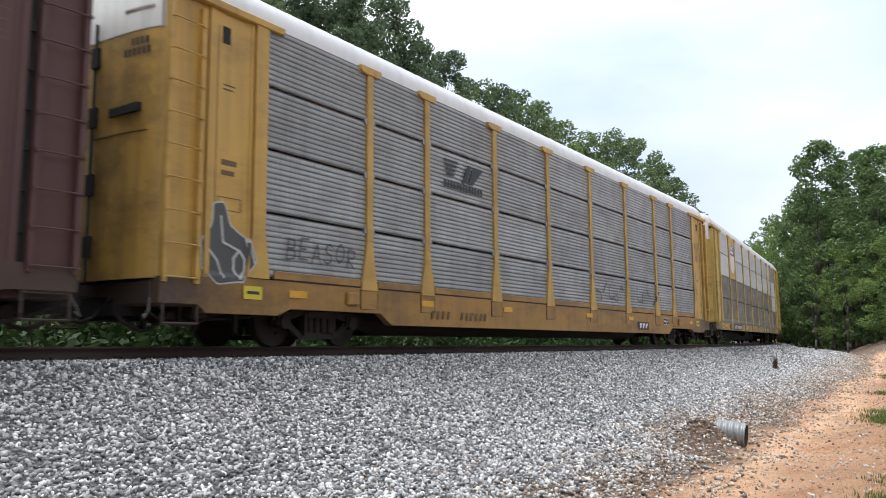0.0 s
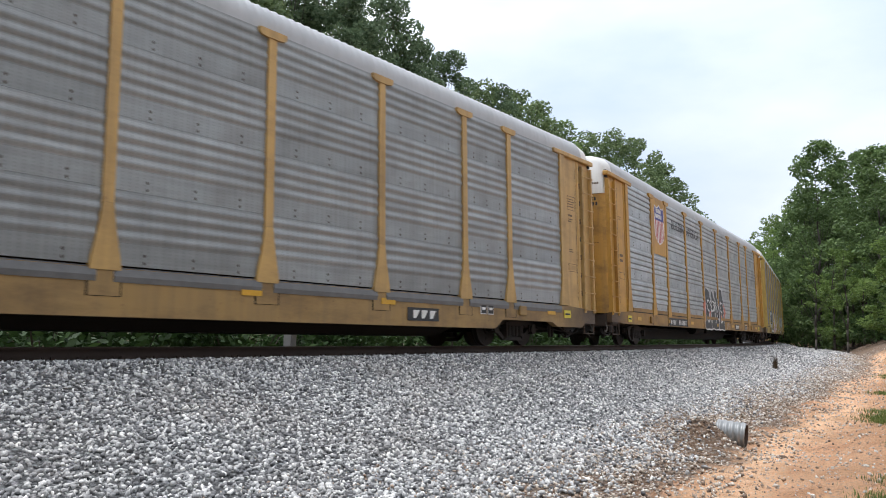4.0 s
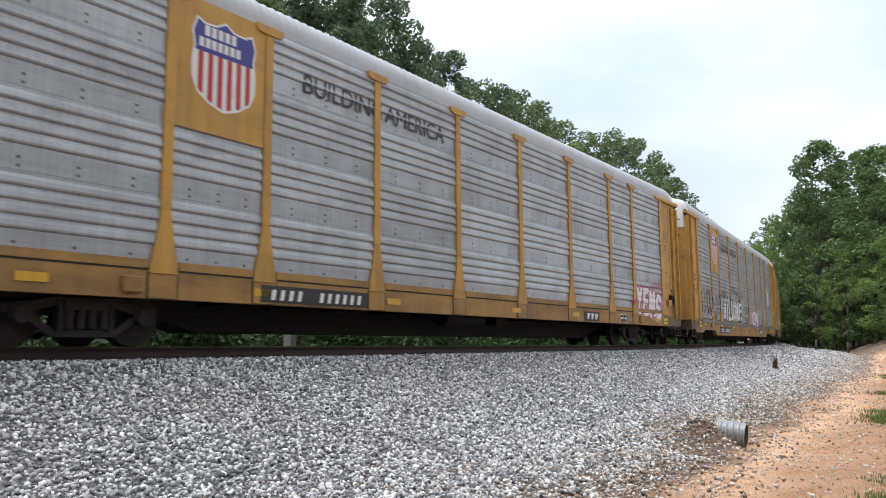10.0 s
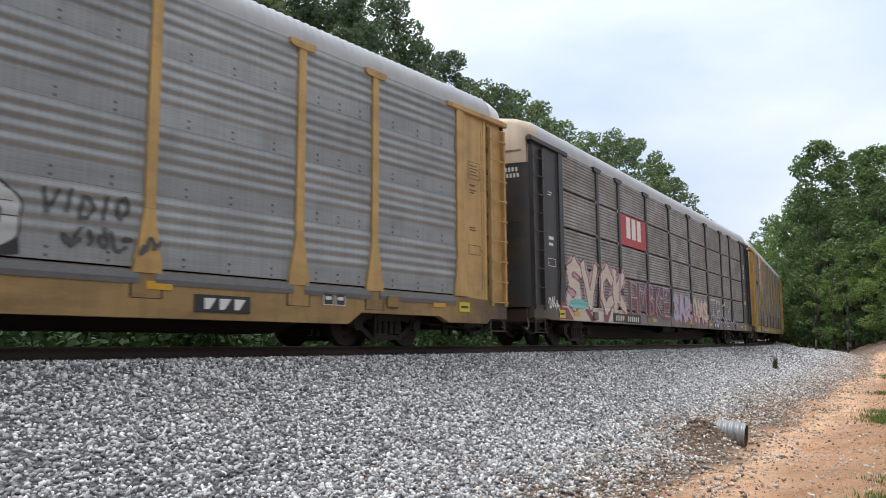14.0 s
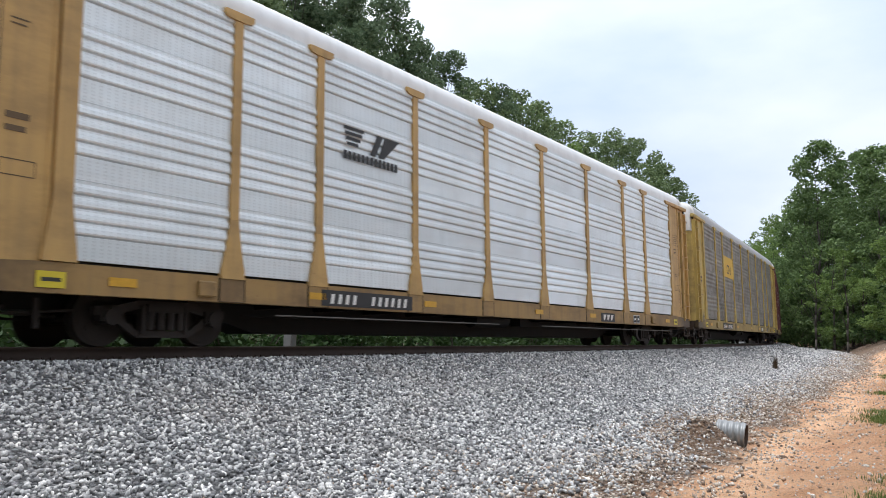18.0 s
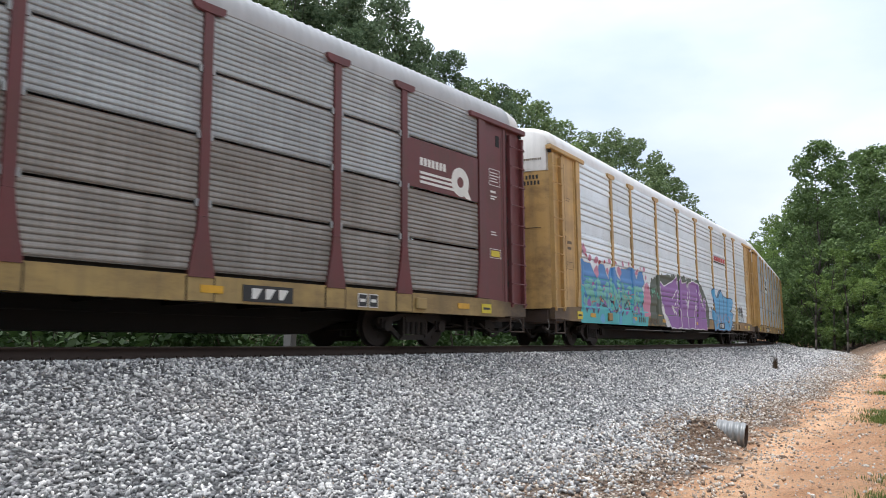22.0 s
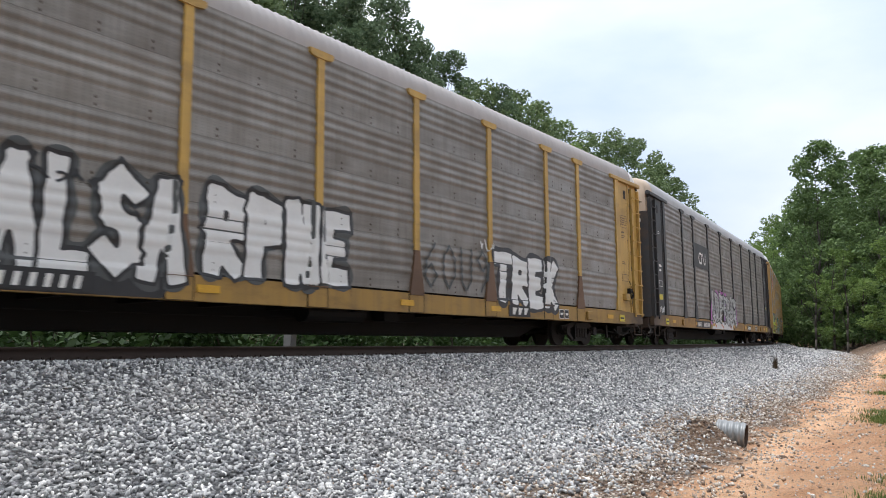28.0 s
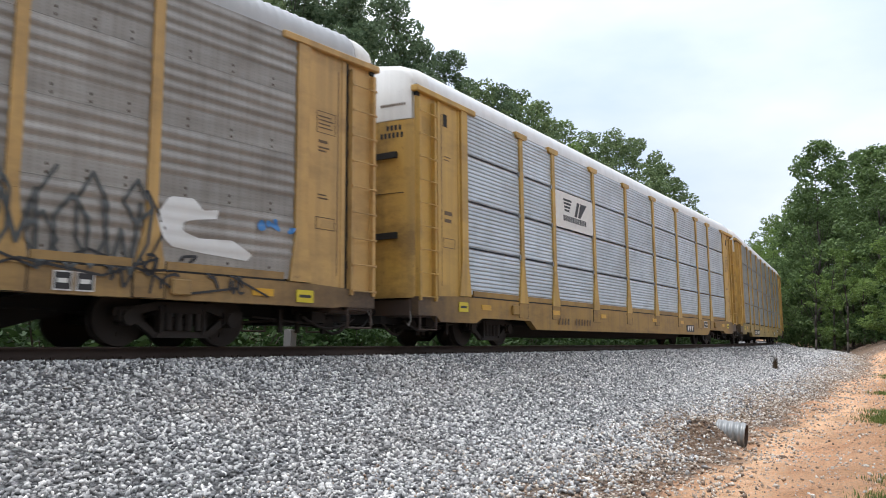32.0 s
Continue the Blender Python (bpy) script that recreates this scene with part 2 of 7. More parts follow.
YELLOW = {
    "amber": (0.53, 0.325, 0.07), "pale": (0.54, 0.385, 0.095), "tan": (0.53, 0.33, 0.11),
    "orange": (0.51, 0.27, 0.04), "maroon": (0.13, 0.026, 0.028), "black": (0.022, 0.023, 0.026), "brown": (0.085, 0.028, 0.026),
}
BODY = {k: paint("car_paint_" + k, v, 0.5, 0.95, 0.55, 0.30) for k, v in YELLOW.items()}
SILL = {k: paint("sill_paint_" + k, v, 0.55, 1.0, 0.6, 0.5, True) for k, v in
        {"amber": (0.350, 0.201, 0.038), "pale": (0.365, 0.255, 0.076), "tan": (0.342, 0.209, 0.068), "orange": (0.350, 0.186, 0.034), "brown": (0.068, 0.027, 0.023), "cream": (0.380, 0.262, 0.091), "grey": (0.198, 0.175, 0.152), "rust": (0.152, 0.072, 0.030)}.items()}
# end doors: soot made heavier to paint in the shade between the cars
SHADED_ENDS = {k: paint("shaded_end_paint_" + k, v, 0.5, 1.0, 0.6, 0.55) for k, v in YELLOW.items()}
SHEET = {
    "silver": sheet_metal("sheet_silver", (0.745, 0.79, 0.815), 0.36, 0.3, 0.35, 0.08, (0.52, 0.545, 0.55)),
    "bright": sheet_metal("sheet_bright", (0.651, 0.669, 0.678), 0.25, 0.36, 0.3, 0.10, (0.36, 0.368, 0.368)),
    "grey": sheet_metal("sheet_grey", (0.297, 0.309, 0.309), 0.29, 0.33, 0.5, 0.10, (0.146, 0.143, 0.141)),
    "light": sheet_metal("sheet_light", (0.381, 0.395, 0.398), 0.34, 0.3, 0.45, 0.10, (0.171, 0.171, 0.172)),
    "brown": sheet_metal("sheet_brown", (0.262, 0.244, 0.222), 0.25, 0.38, 0.6, 0.10, (0.107, 0.087, 0.07)),
    "dun": sheet_metal("sheet_dun", (0.325, 0.306, 0.283), 0.27, 0.36, 0.55, 0.10, (0.140, 0.120, 0.102)),
    "dark": sheet_metal("sheet_dark", (0.215, 0.193, 0.174), 0.18, 0.48, 0.6, 0.12, (0.097, 0.076, 0.063)),
    "warm": sheet_metal("sheet_warm", (0.243, 0.225, 0.204), 0.27, 0.36, 0.55, 0.10, (0.123, 0.1, 0.083)),
    "blue": sheet_metal("sheet_blue", (0.508, 0.561, 0.608), 0.32, 0.3, 0.4, 0.08, (0.267, 0.292, 0.316)),
}
ROOF = {"white": paint("roof_white", (0.74, 0.75, 0.76), 0.45, 0.32, 0.05), "grey": paint("roof_grey", (0.44, 0.45, 0.465), 0.45, 0.4, 0.03),
        "pink": paint("roof_pinkish_grey", (0.40, 0.37, 0.36), 0.5, 0.4, 0.05)}
CAP = {"white": paint("cap_white", (0.72, 0.71, 0.68), 0.5, 0.55, 0.25), "cream": paint("cap_cream", (0.55, 0.43, 0.32), 0.55, 0.5, 0.2)}
# taken down to near-black: the shade under the cars is partly in this colour
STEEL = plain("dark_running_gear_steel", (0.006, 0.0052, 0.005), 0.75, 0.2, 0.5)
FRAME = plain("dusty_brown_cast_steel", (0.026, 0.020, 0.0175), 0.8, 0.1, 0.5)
# sooty steel of the cars; also the painted shade inside the culvert pipe
SOOT_AND_SHADE = paint("sooty_brown_steel_and_shade", (0.055, 0.034, 0.024), 0.75, 0.9, 0.5, 0.6)
BLACK = plain("black_gap", (0.012, 0.012, 0.012), 0.8, 0.0, 0.2)
SKIRT = plain("grey_skirt", (0.16, 0.16, 0.16), 0.55, 0.2, 0.5)
PLATE = plain("black_stencil_plate", (0.025, 0.025, 0.027), 0.6, 0.0, 0.3)
WHITE = plain("white_stencil", (0.72, 0.71, 0.68), 0.6, 0.0, 0.25)
RED = plain("signal_red_paint", (0.42, 0.035, 0.035), 0.55, 0.0, 0.25)
NAVY = plain("navy_paint", (0.045, 0.05, 0.24), 0.55, 0.0, 0.15)
SAFETY = plain("yellow_reflector", (0.62, 0.34, 0.025), 0.45, 0.0, 0.5)
LABEL_Y = plain("yellow_notice_plate", (0.62, 0.50, 0.03), 0.5, 0.0, 0.2)
NOTICE = plain("faded_notice_paint", (0.12, 0.075, 0.035), 0.6, 0.0, 0.3)
LETTER_K = plain("black_lettering", (0.03, 0.03, 0.033), 0.6, 0.0, 0.3)
LOGO_ORANGE = plain("faded_orange_logo", (0.45, 0.21, 0.05), 0.6, 0.0, 0.4)
LOGO_YELLOW = plain("yellow_logo_panel", (0.66, 0.42, 0.05), 0.55, 0.0, 0.2)
GALV = plain("galvanised_conduit", (0.33, 0.34, 0.34), 0.45, 0.5, 0.35)
RODS = plain("dusty_brake_rod", (0.13, 0.12, 0.11), 0.7, 0.2, 0.4)
SPRAY = {}


def spray(key, rgb):
    if key not in SPRAY:
        SPRAY[key] = plain("spray_paint_" + key, rgb, 0.5, 0.0, 0.22, 2.0, 0.05)
    return SPRAY[key]


for key, rgb in {"white": (0.70, 0.70, 0.69), "chrome": (0.48, 0.49, 0.48), "black": (0.025, 0.025, 0.028), "turquoise": (0.06, 0.42, 0.45), "blue": (0.06, 0.22, 0.52), "sky": (0.10, 0.36, 0.62),
                 "pink": (0.55, 0.22, 0.32), "purple": (0.26, 0.11, 0.36), "violet": (0.26, 0.105, 0.35), "green": (0.03, 0.14, 0.09), "teal": (0.10, 0.19, 0.17), "lime": (0.48, 0.52, 0.06), "red": (0.42, 0.06, 0.09),
                 "cream": (0.58, 0.50, 0.40), "grey": (0.30, 0.30, 0.30), "dark": (0.07, 0.075, 0.075), "rose": (0.45, 0.30, 0.34), "mint": (0.15, 0.48, 0.33), "navy": (0.03, 0.035, 0.09), "olive": (0.06, 0.075, 0.045), "magenta": (0.42, 0.11, 0.40), "leaf": (0.03, 0.13, 0.09), "coral": (0.55, 0.16, 0.09), "aqua": (0.16, 0.47, 0.42), "lavender": (0.36, 0.36, 0.52), "maroon": (0.20, 0.055, 0.06)}.items():
    spray(key, rgb)


def soil_material():
    """Track bed, red clay and forest floor on one sheet; the sheet's own mask tells where each lies."""
    m = Nodes("ground_clay_and_gravel")
    geo = m.n("NewGeometry").outputs["Position"]
    mask = m.n("Attribute")
    mask.attribute_name = "cover"
    sep = m.n("SeparateColor")
    m.link(mask.outputs["Color"], sep.inputs[0])
    big, mid, fine = m.noise(geo, 0.35, 5.0), m.noise(geo, 2.2, 6.0, 0.62), m.noise(geo, 26.0, 5.0, 0.7)
    clay = m.mix(m.ramp(mid, 0.36, 0.66), (0.63, 0.325, 0.18), (0.83, 0.495, 0.295))
    clay = m.mix(m.ramp(big, 0.40, 0.62), clay, m.mix(m.ramp(fine, 0.4, 0.65), (0.46, 0.25, 0.13), (0.75, 0.43, 0.24)))
    clay = m.mix(m.math("MULTIPLY", m.ramp(fine, 0.47, 0.63), 0.85), clay, (0.17, 0.105, 0.07))
    pebble = m.n("TexVoronoi", Scale=26.0)
    m.link(geo, pebble.inputs["Vector"])
    crumbs = m.ramp(pebble.outputs["Distance"], 0.10, 0.22, (1, 1, 1, 1), (0, 0, 0, 1))
    clay = m.mix(m.math("MULTIPLY", m.math("MULTIPLY", crumbs, m.ramp(mid, 0.45, 0.6)), 0.8), clay, (0.48, 0.41, 0.33))
    wash = m.mix(m.ramp(fine, 0.42, 0.6), (0.80, 0.46, 0.26), (0.94, 0.67, 0.45))
    clay = m.mix(m.math("MULTIPLY", sep.outputs["Blue"], m.ramp(mid, 0.3, 0.55)), clay, wash)
    stone = m.n("TexVoronoi", Scale=15.0)
    m.link(geo, stone.inputs["Vector"])
    cell = m.n("HueSaturation", Saturation=0.12, Value=0.5)
    m.link(stone.outputs["Color"], cell.inputs["Color"])
    rock = m.mix(0.5, cell.outputs[0], (0.34, 0.345, 0.35))
    # cell edges near-black: the shade in the gaps between stones is painted in
    rock = m.mix(m.ramp(stone.outputs["Distance"], 0.25, 0.6), rock, (0.11, 0.11, 0.112))
    leaf = m.mix(m.ramp(fine, 0.35, 0.7), (0.035, 0.045, 0.015), (0.10, 0.075, 0.035))
    edge = m.math("ADD", sep.outputs["Red"], m.math("MULTIPLY", m.math("SUBTRACT", mid, 0.5), 1.1))
    # stained stones, their cell edges darkened for gap shade in the same way
    muck = m.mix(m.ramp(stone.outputs["Distance"], 0.2, 0.55), m.mix(0.45, cell.outputs[0], (0.30, 0.235, 0.18)), (0.15, 0.10, 0.07))
    muck = m.mix(m.ramp(fine, 0.42, 0.62), muck, (0.24, 0.155, 0.10))
    c = m.mix(m.ramp(m.math("ADD", sep.outputs["Red"], m.math("MULTIPLY", m.math("SUBTRACT", mid, 0.5), 0.5)), 0.12, 0.26), clay, muck)
    c = m.mix(m.ramp(edge, 0.58, 0.74), c, rock)
    c = m.mix(m.ramp(m.math("ADD", sep.outputs["Green"], m.math("MULTIPLY", m.math("SUBTRACT", mid, 0.5), 0.8)), 0.4, 0.6), c, leaf)
    m.link(c, m.p.inputs["Base Color"])
    m.set(rough=0.92, spec=0.2)
    m.bump(m.math("ADD", m.math("MULTIPLY", mid, 0.6), m.math("ADD", m.math("MULTIPLY", fine, 0.7), m.math("MULTIPLY", crumbs, 0.25))), 1.0, 0.11)
    return m.mat


def stone_material(name, tones):
    """Crushed granite; each stone has a tone of its own."""
    m = Nodes(name)
    rnd = m.n("NewGeometry").outputs["Random Per Island"]
    node = m.n("ValToRGB")
    node.color_ramp.interpolation = "LINEAR"
    e = node.color_ramp.elements
    while len(e) < len(tones):
        e.new(0.5)
    for i, (pos, c) in enumerate(tones):
        e[i].position, e[i].color = pos, (*c, 1)
    m.link(rnd, node.inputs[0])
    geo = m.n("NewGeometry").outputs["Position"]
    fine = m.noise(geo, 60.0, 3.0)
    c = m.mix(m.math("MULTIPLY", m.ramp(fine, 0.4, 0.65), 0.35), node.outputs[0], (0.10, 0.10, 0.105))
    c = m.mix(m.math("MULTIPLY", m.ramp(m.noise(geo, 0.55, 4.0, 0.6), 0.48, 0.72), 0.4), c, m.mix(0.5, c, (0.24, 0.18, 0.13)))
    m.link(c, m.p.inputs["Base Color"])
    m.set(rough=0.8)
    return m.mat


def leaf_material(name, a, b, trans=0.25):
    m = Nodes(name)
    rnd = m.n("NewGeometry").outputs["Random Per Island"]
    geo = m.n("TexCoord").outputs["Object"]
    c = m.mix(rnd, a, b)
    c = m.mix(m.math("MULTIPLY", m.ramp(m.noise(geo, 0.45, 3.0), 0.4, 0.65), 0.55), c, tuple(v * 0.7 for v in a))
    m.link(c, m.p.inputs["Base Color"])
    m.set(rough=0.6, spec=0.25)
    tr = m.n("BsdfTranslucent")
    m.link(c, tr.inputs["Color"])
    mx = m.n("MixShader")
    mx.inputs[0].default_value = trans
    m.link(m.p.outputs[0], mx.inputs[1])
    m.link(tr.outputs[0], mx.inputs[2])
    m.link(mx.outputs[0], m.t.nodes["Material Output"].inputs[0])
    return m.mat


SOIL = soil_material()
BALLAST = stone_material("crushed_granite", [(0.0, (0.055, 0.055, 0.058)), (0.15, (0.18, 0.18, 0.185)), (0.5, (0.40, 0.397, 0.394)), (0.82, (0.66, 0.65, 0.635)), (1.0, (0.95, 0.93, 0.89))])
STAINED = stone_material("clay_stained_ballast", [(0.0, (0.12, 0.08, 0.055)), (0.3, (0.29, 0.21, 0.15)), (0.6, (0.44, 0.36, 0.28)), (0.85, (0.60, 0.52, 0.43)), (1.0, (0.86, 0.79, 0.70))])
SPOIL = stone_material("clay_stained_stones", [(0.0, (0.26, 0.16, 0.10)), (0.35, (0.44, 0.32, 0.23)), (0.7, (0.60, 0.54, 0.47)), (1.0, (0.82, 0.78, 0.72))])
LEAF_OAK = leaf_material("oak_leaves", (0.12, 0.175, 0.075), (0.25, 0.32, 0.145))
LEAF_PINE = leaf_material("pine_needles", (0.105, 0.16, 0.085), (0.23, 0.30, 0.165), 0.35)
LEAF_DEEP = leaf_material("water_oak_leaves", (0.085, 0.14, 0.05), (0.22, 0.31, 0.115), 0.32)
LEAF_LIGHT = leaf_material("sweetgum_leaves", (0.13, 0.205, 0.055), (0.27, 0.37, 0.115), 0.38)
LEAF_BUSH = leaf_material("bramble_leaves", (0.022, 0.05, 0.014), (0.075, 0.135, 0.04), 0.25)
GRASS = leaf_material("grass_blades", (0.08, 0.13, 0.025), (0.19, 0.23, 0.07), 0.3)
DEAD = leaf_material("dry_weed", (0.07, 0.045, 0.03), (0.13, 0.09, 0.05), 0.1)
BARK = plain("tree_bark", (0.085, 0.072, 0.06), 0.9, 0.0, 0.5, 3.0, 0.6)
RAIL = plain("rusty_rail", (0.048, 0.030, 0.023), 0.75, 0.15, 0.4)
RAILHEAD = plain("worn_rail_head", (0.25, 0.23, 0.21), 0.35, 0.8, 0.2)
TIE = plain("weathered_tie_wood", (0.09, 0.075, 0.062), 0.9, 0.0, 0.5, 8.0, 0.5)
CONCRETE = plain("grey_concrete", (0.33, 0.32, 0.31), 0.85, 0.0, 0.3)


# ---- ground: one sheet to the horizon ----
def steps(parts):
    out = []
    for a, b, d in parts:
        out += list(np.arange(a, b, d))
    return np.array(out + [parts[-1][1]])


def build_ground():
    xs = steps([(-1500, -300, 150), (-300, -60, 30), (-60, -8, 4), (-8, -2, 0.5), (-2, 26, 0.22), (26, 50, 0.4), (50, 110, 1.0), (110, 240, 5), (240, 600, 30), (600, 2000, 140)])
    ys = steps([(-1500, -200, 130), (-200, -30, 17), (-30, -4, 2.6), (-4, 13, 0.2), (13, 30, 0.6), (30, 90, 3), (90, 300, 15), (300, 2000, 170)])
    gx, gy = np.meshgrid(xs, ys, indexing="ij")
    x, y = gx.ravel(), gy.ravel()
    z = ground_height(x, y)
    nx, ny = len(xs), len(ys)
    i, j = np.meshgrid(np.arange(nx - 1), np.arange(ny - 1), indexing="ij")
    a = (i * ny + j).ravel()
    loops = np.stack([a, a + ny, a + ny + 1, a + 1], 1).ravel()
    me = mesh_from_arrays("ground", np.stack([x, y, z], 1), loops, SOIL, 4, True)
    s, n = track_coords(x, y)
    edge = fractal(x, y, 4.0, 3, 2)
    gravel = 0.66 * np.clip(0.5 + (gravel_edge(s) + 0.4 * edge - n) * 0.9, 0, 1) + 0.34 * np.clip(0.5 + (stain_edge(s) - 0.2 + 0.35 * edge - n) * 1.2, 0, 1)
    gravel = np.maximum(gravel, 0.36 * smooth(42, 58, s) * (n > 0))
    gravel = gravel * np.clip(0.5 + (n + 3.0) * 0.8, 0, 1)
    gravel = gravel * (1 - smooth(60, 110, np.hypot(x - 30, y - 15)) * (np.abs(n) > 6))
    wood = np.maximum(smooth(3.0, 4.2, -n), smooth(17, 24, n + 0.02 * s))
    wood = np.maximum(wood, smooth(62, 80, x) * smooth(9.0, 11.0, n))
    track = 0.95 * np.exp(-((n - stain_edge(s) - 0.25 - 0.2 * np.sin(s * 0.45)) / 0.38) ** 2) + 0.25 * np.exp(-((n - 9.6 - 0.6 * np.sin(s * 0.22 + 1)) / 0.5) ** 2)
    col = me.color_attributes.new("cover", "FLOAT_COLOR", "POINT")
    col.data.foreach_set("color", np.stack([gravel, wood, np.clip(track, 0, 1), 0 * x + 1], 1).astype(np.float32).ravel())
    return tagged(new("ground", me), "red clay ground with a gravel railway embankment", "ground", kind="structure")


build_ground()


def rock_shapes(count, seed, detail=1):
    rng = np.random.RandomState(seed)
    t = (1 + 5 ** 0.5) / 2
    ico = np.array([(-1, t, 0), (1, t, 0), (-1, -t, 0), (1, -t, 0), (0, -1, t), (0, 1, t), (0, -1, -t), (0, 1, -t), (t, 0, -1), (t, 0, 1), (-t, 0, -1), (-t, 0, 1)], float)
    ico /= np.linalg.norm(ico[0])
    f_ico = [0, 11, 5, 0, 5, 1, 0, 1, 7, 0, 7, 10, 0, 10, 11, 1, 5, 9, 5, 11, 4, 11, 10, 2, 10, 7, 6, 7, 1, 8, 3, 9, 4, 3, 4, 2, 3, 2, 6, 3, 6, 8, 3, 8, 9, 4, 9, 5, 2, 4, 11, 6, 2, 10, 8, 6, 7, 9, 8, 1]
    octa = np.array([(1, 0, 0), (-1, 0, 0), (0, 1, 0), (0, -1, 0), (0, 0, 1), (0, 0, -1)], float)
    f_oct = [0, 2, 4, 2, 1, 4, 1, 3, 4, 3, 0, 4, 2, 0, 5, 1, 2, 5, 3, 1, 5, 0, 3, 5]
    base, faces = (ico, f_ico) if detail else (octa, f_oct)
    out = []
    for _ in range(count):
        # broken stone: squeeze toward a few chance planes
        v = base * rng.uniform(0.75, 1.15, (len(base), 1))
        for _ in range(6):
            d = rng.normal(size=3)
            d /= np.linalg.norm(d)
            h = v @ d
            v = v - np.outer(np.maximum(h - rng.uniform(0.25, 0.6), 0), d)
        out.append(v * np.array([1.28, 1.0, 0.82]))
    return out, np.array(faces)


def scatter_stones(name, x, y, r, mat, seed, detail, label, category, sink=0.2):
    rng = np.random.RandomState(seed)
    shapes, faces = rock_shapes(24, seed, detail)
    shapes = np.array(shapes)
    k, nv = len(x), shapes.shape[1]
    z = ground_height(x, y) + r * rng.uniform(-sink, 0.5, k)
    v = shapes[rng.randint(0, len(shapes), k)] * r[:, None, None]
    q = rng.normal(size=(k, 4))
    q /= np.linalg.norm(q, axis=1)[:, None]
    w, a, b, c = q.T
    rot = np.stack([1 - 2 * (b * b + c * c), 2 * (a * b - c * w), 2 * (a * c + b * w), 2 * (a * b + c * w), 1 - 2 * (a * a + c * c), 2 * (b * c - a * w), 2 * (a * c - b * w), 2 * (b * c + a * w), 1 - 2 * (a * a + b * b)], 1).reshape(k, 3, 3)
    v = np.einsum("kij,kvj->kvi", rot, v)
    v += np.stack([x, y, z], 1)[:, None, :]
    loops = (np.arange(k)[:, None] * nv + faces[None]).ravel()
    me = mesh_from_arrays(name, v.reshape(-1, 3), loops, mat, 3)
    return tagged(new(name, me), label, category, kind="stuff")


def along_track(s, n):
    h = s / RADIUS
    return (RADIUS + n) * np.sin(h), TRACK_Y + RADIUS - (RADIUS + n) * np.cos(h)


def build_ballast():
    rng = np.random.RandomState(7)
    for name, s0, s1, cell, r0, detail in (("ballast_stones", -3.5, 11.0, 0.0445, 0.033, 1), ("ballast_stones", 11.0, 34.0, 0.054, 0.039, 0), ("ballast_stones", 34.0, 95.0, 0.112, 0.064, 0)):
        count = int((s1 - s0) * 8.8 / cell ** 2)
        s, n = rng.uniform(s0, s1, count), rng.uniform(0.84, 9.6, count)
        x, y = along_track(s, n)
        keep = rng.uniform(0, 1, count) < np.clip((gravel_edge(s) + 0.4 * fractal(x, y, 4.0, 3, 2) - n) * 0.55 + 0.62, 0, 1) ** 1.3
        # nothing where the lens never looks
        ang = np.arctan2(y, x)
        keep &= (ang > radians(7)) & (ang < radians(70.5)) & (np.hypot(x, y) > 5.2)
        x, y = x[keep], y[keep]
        r = r0 * rng.uniform(0.55, 1.35, len(x))
        scatter_stones(name, x, y, r, BALLAST, 11, detail, "grey crushed granite ballast on the embankment slope", "gravel")
    # stained stones at the foot of the slope
    count = 66000
    s, n = rng.uniform(0, 1, count) ** 1.35 * 58 + 2, rng.uniform(4.6, 9.6, count)
    x, y = along_track(s, n)
    wave = 0.4 * fractal(x, y, 2.6, 3, 12)
    keep = rng.uniform(0, 1, count) < smooth(-1.0, 0.5, n - gravel_edge(s)) * np.clip((stain_edge(s) + wave - n) * 0.75 + 0.35, 0.02, 1)
    keep &= (np.arctan2(y, x) > radians(7)) & (np.hypot(x, y) > 5.0)
    x, y, s = x[keep], y[keep], s[keep]
    scatter_stones("stained_stones", x, y, 0.030 * rng.uniform(0.4, 1.3, len(x)) * (1 + 0.012 * s), STAINED, 17, 0, "brown-stained ballast stones at the foot of the slope", "gravel")
    # strays on the clay
    many = 56000
    s, n = rng.uniform(0, 1, many) ** 1.3 * 36 + 1, rng.uniform(5.6, 11.8, many)
    x, y = along_track(s, n)
    keep = (rng.uniform(0, 1, many) < np.exp(-np.maximum(n - stain_edge(s), 0) / 0.5) * 0.4 + 0.30) & (np.hypot(x, y) > 4.5)
    scatter_stones("loose_stones", x[keep], y[keep], (0.008 + 0.024 * rng.uniform(0, 1, keep.sum()) ** 3.5) * (1 + 0.02 * s[keep]), SPOIL, 13, 0, "pale loose stones strewn over red clay", "stones")


build_ballast()


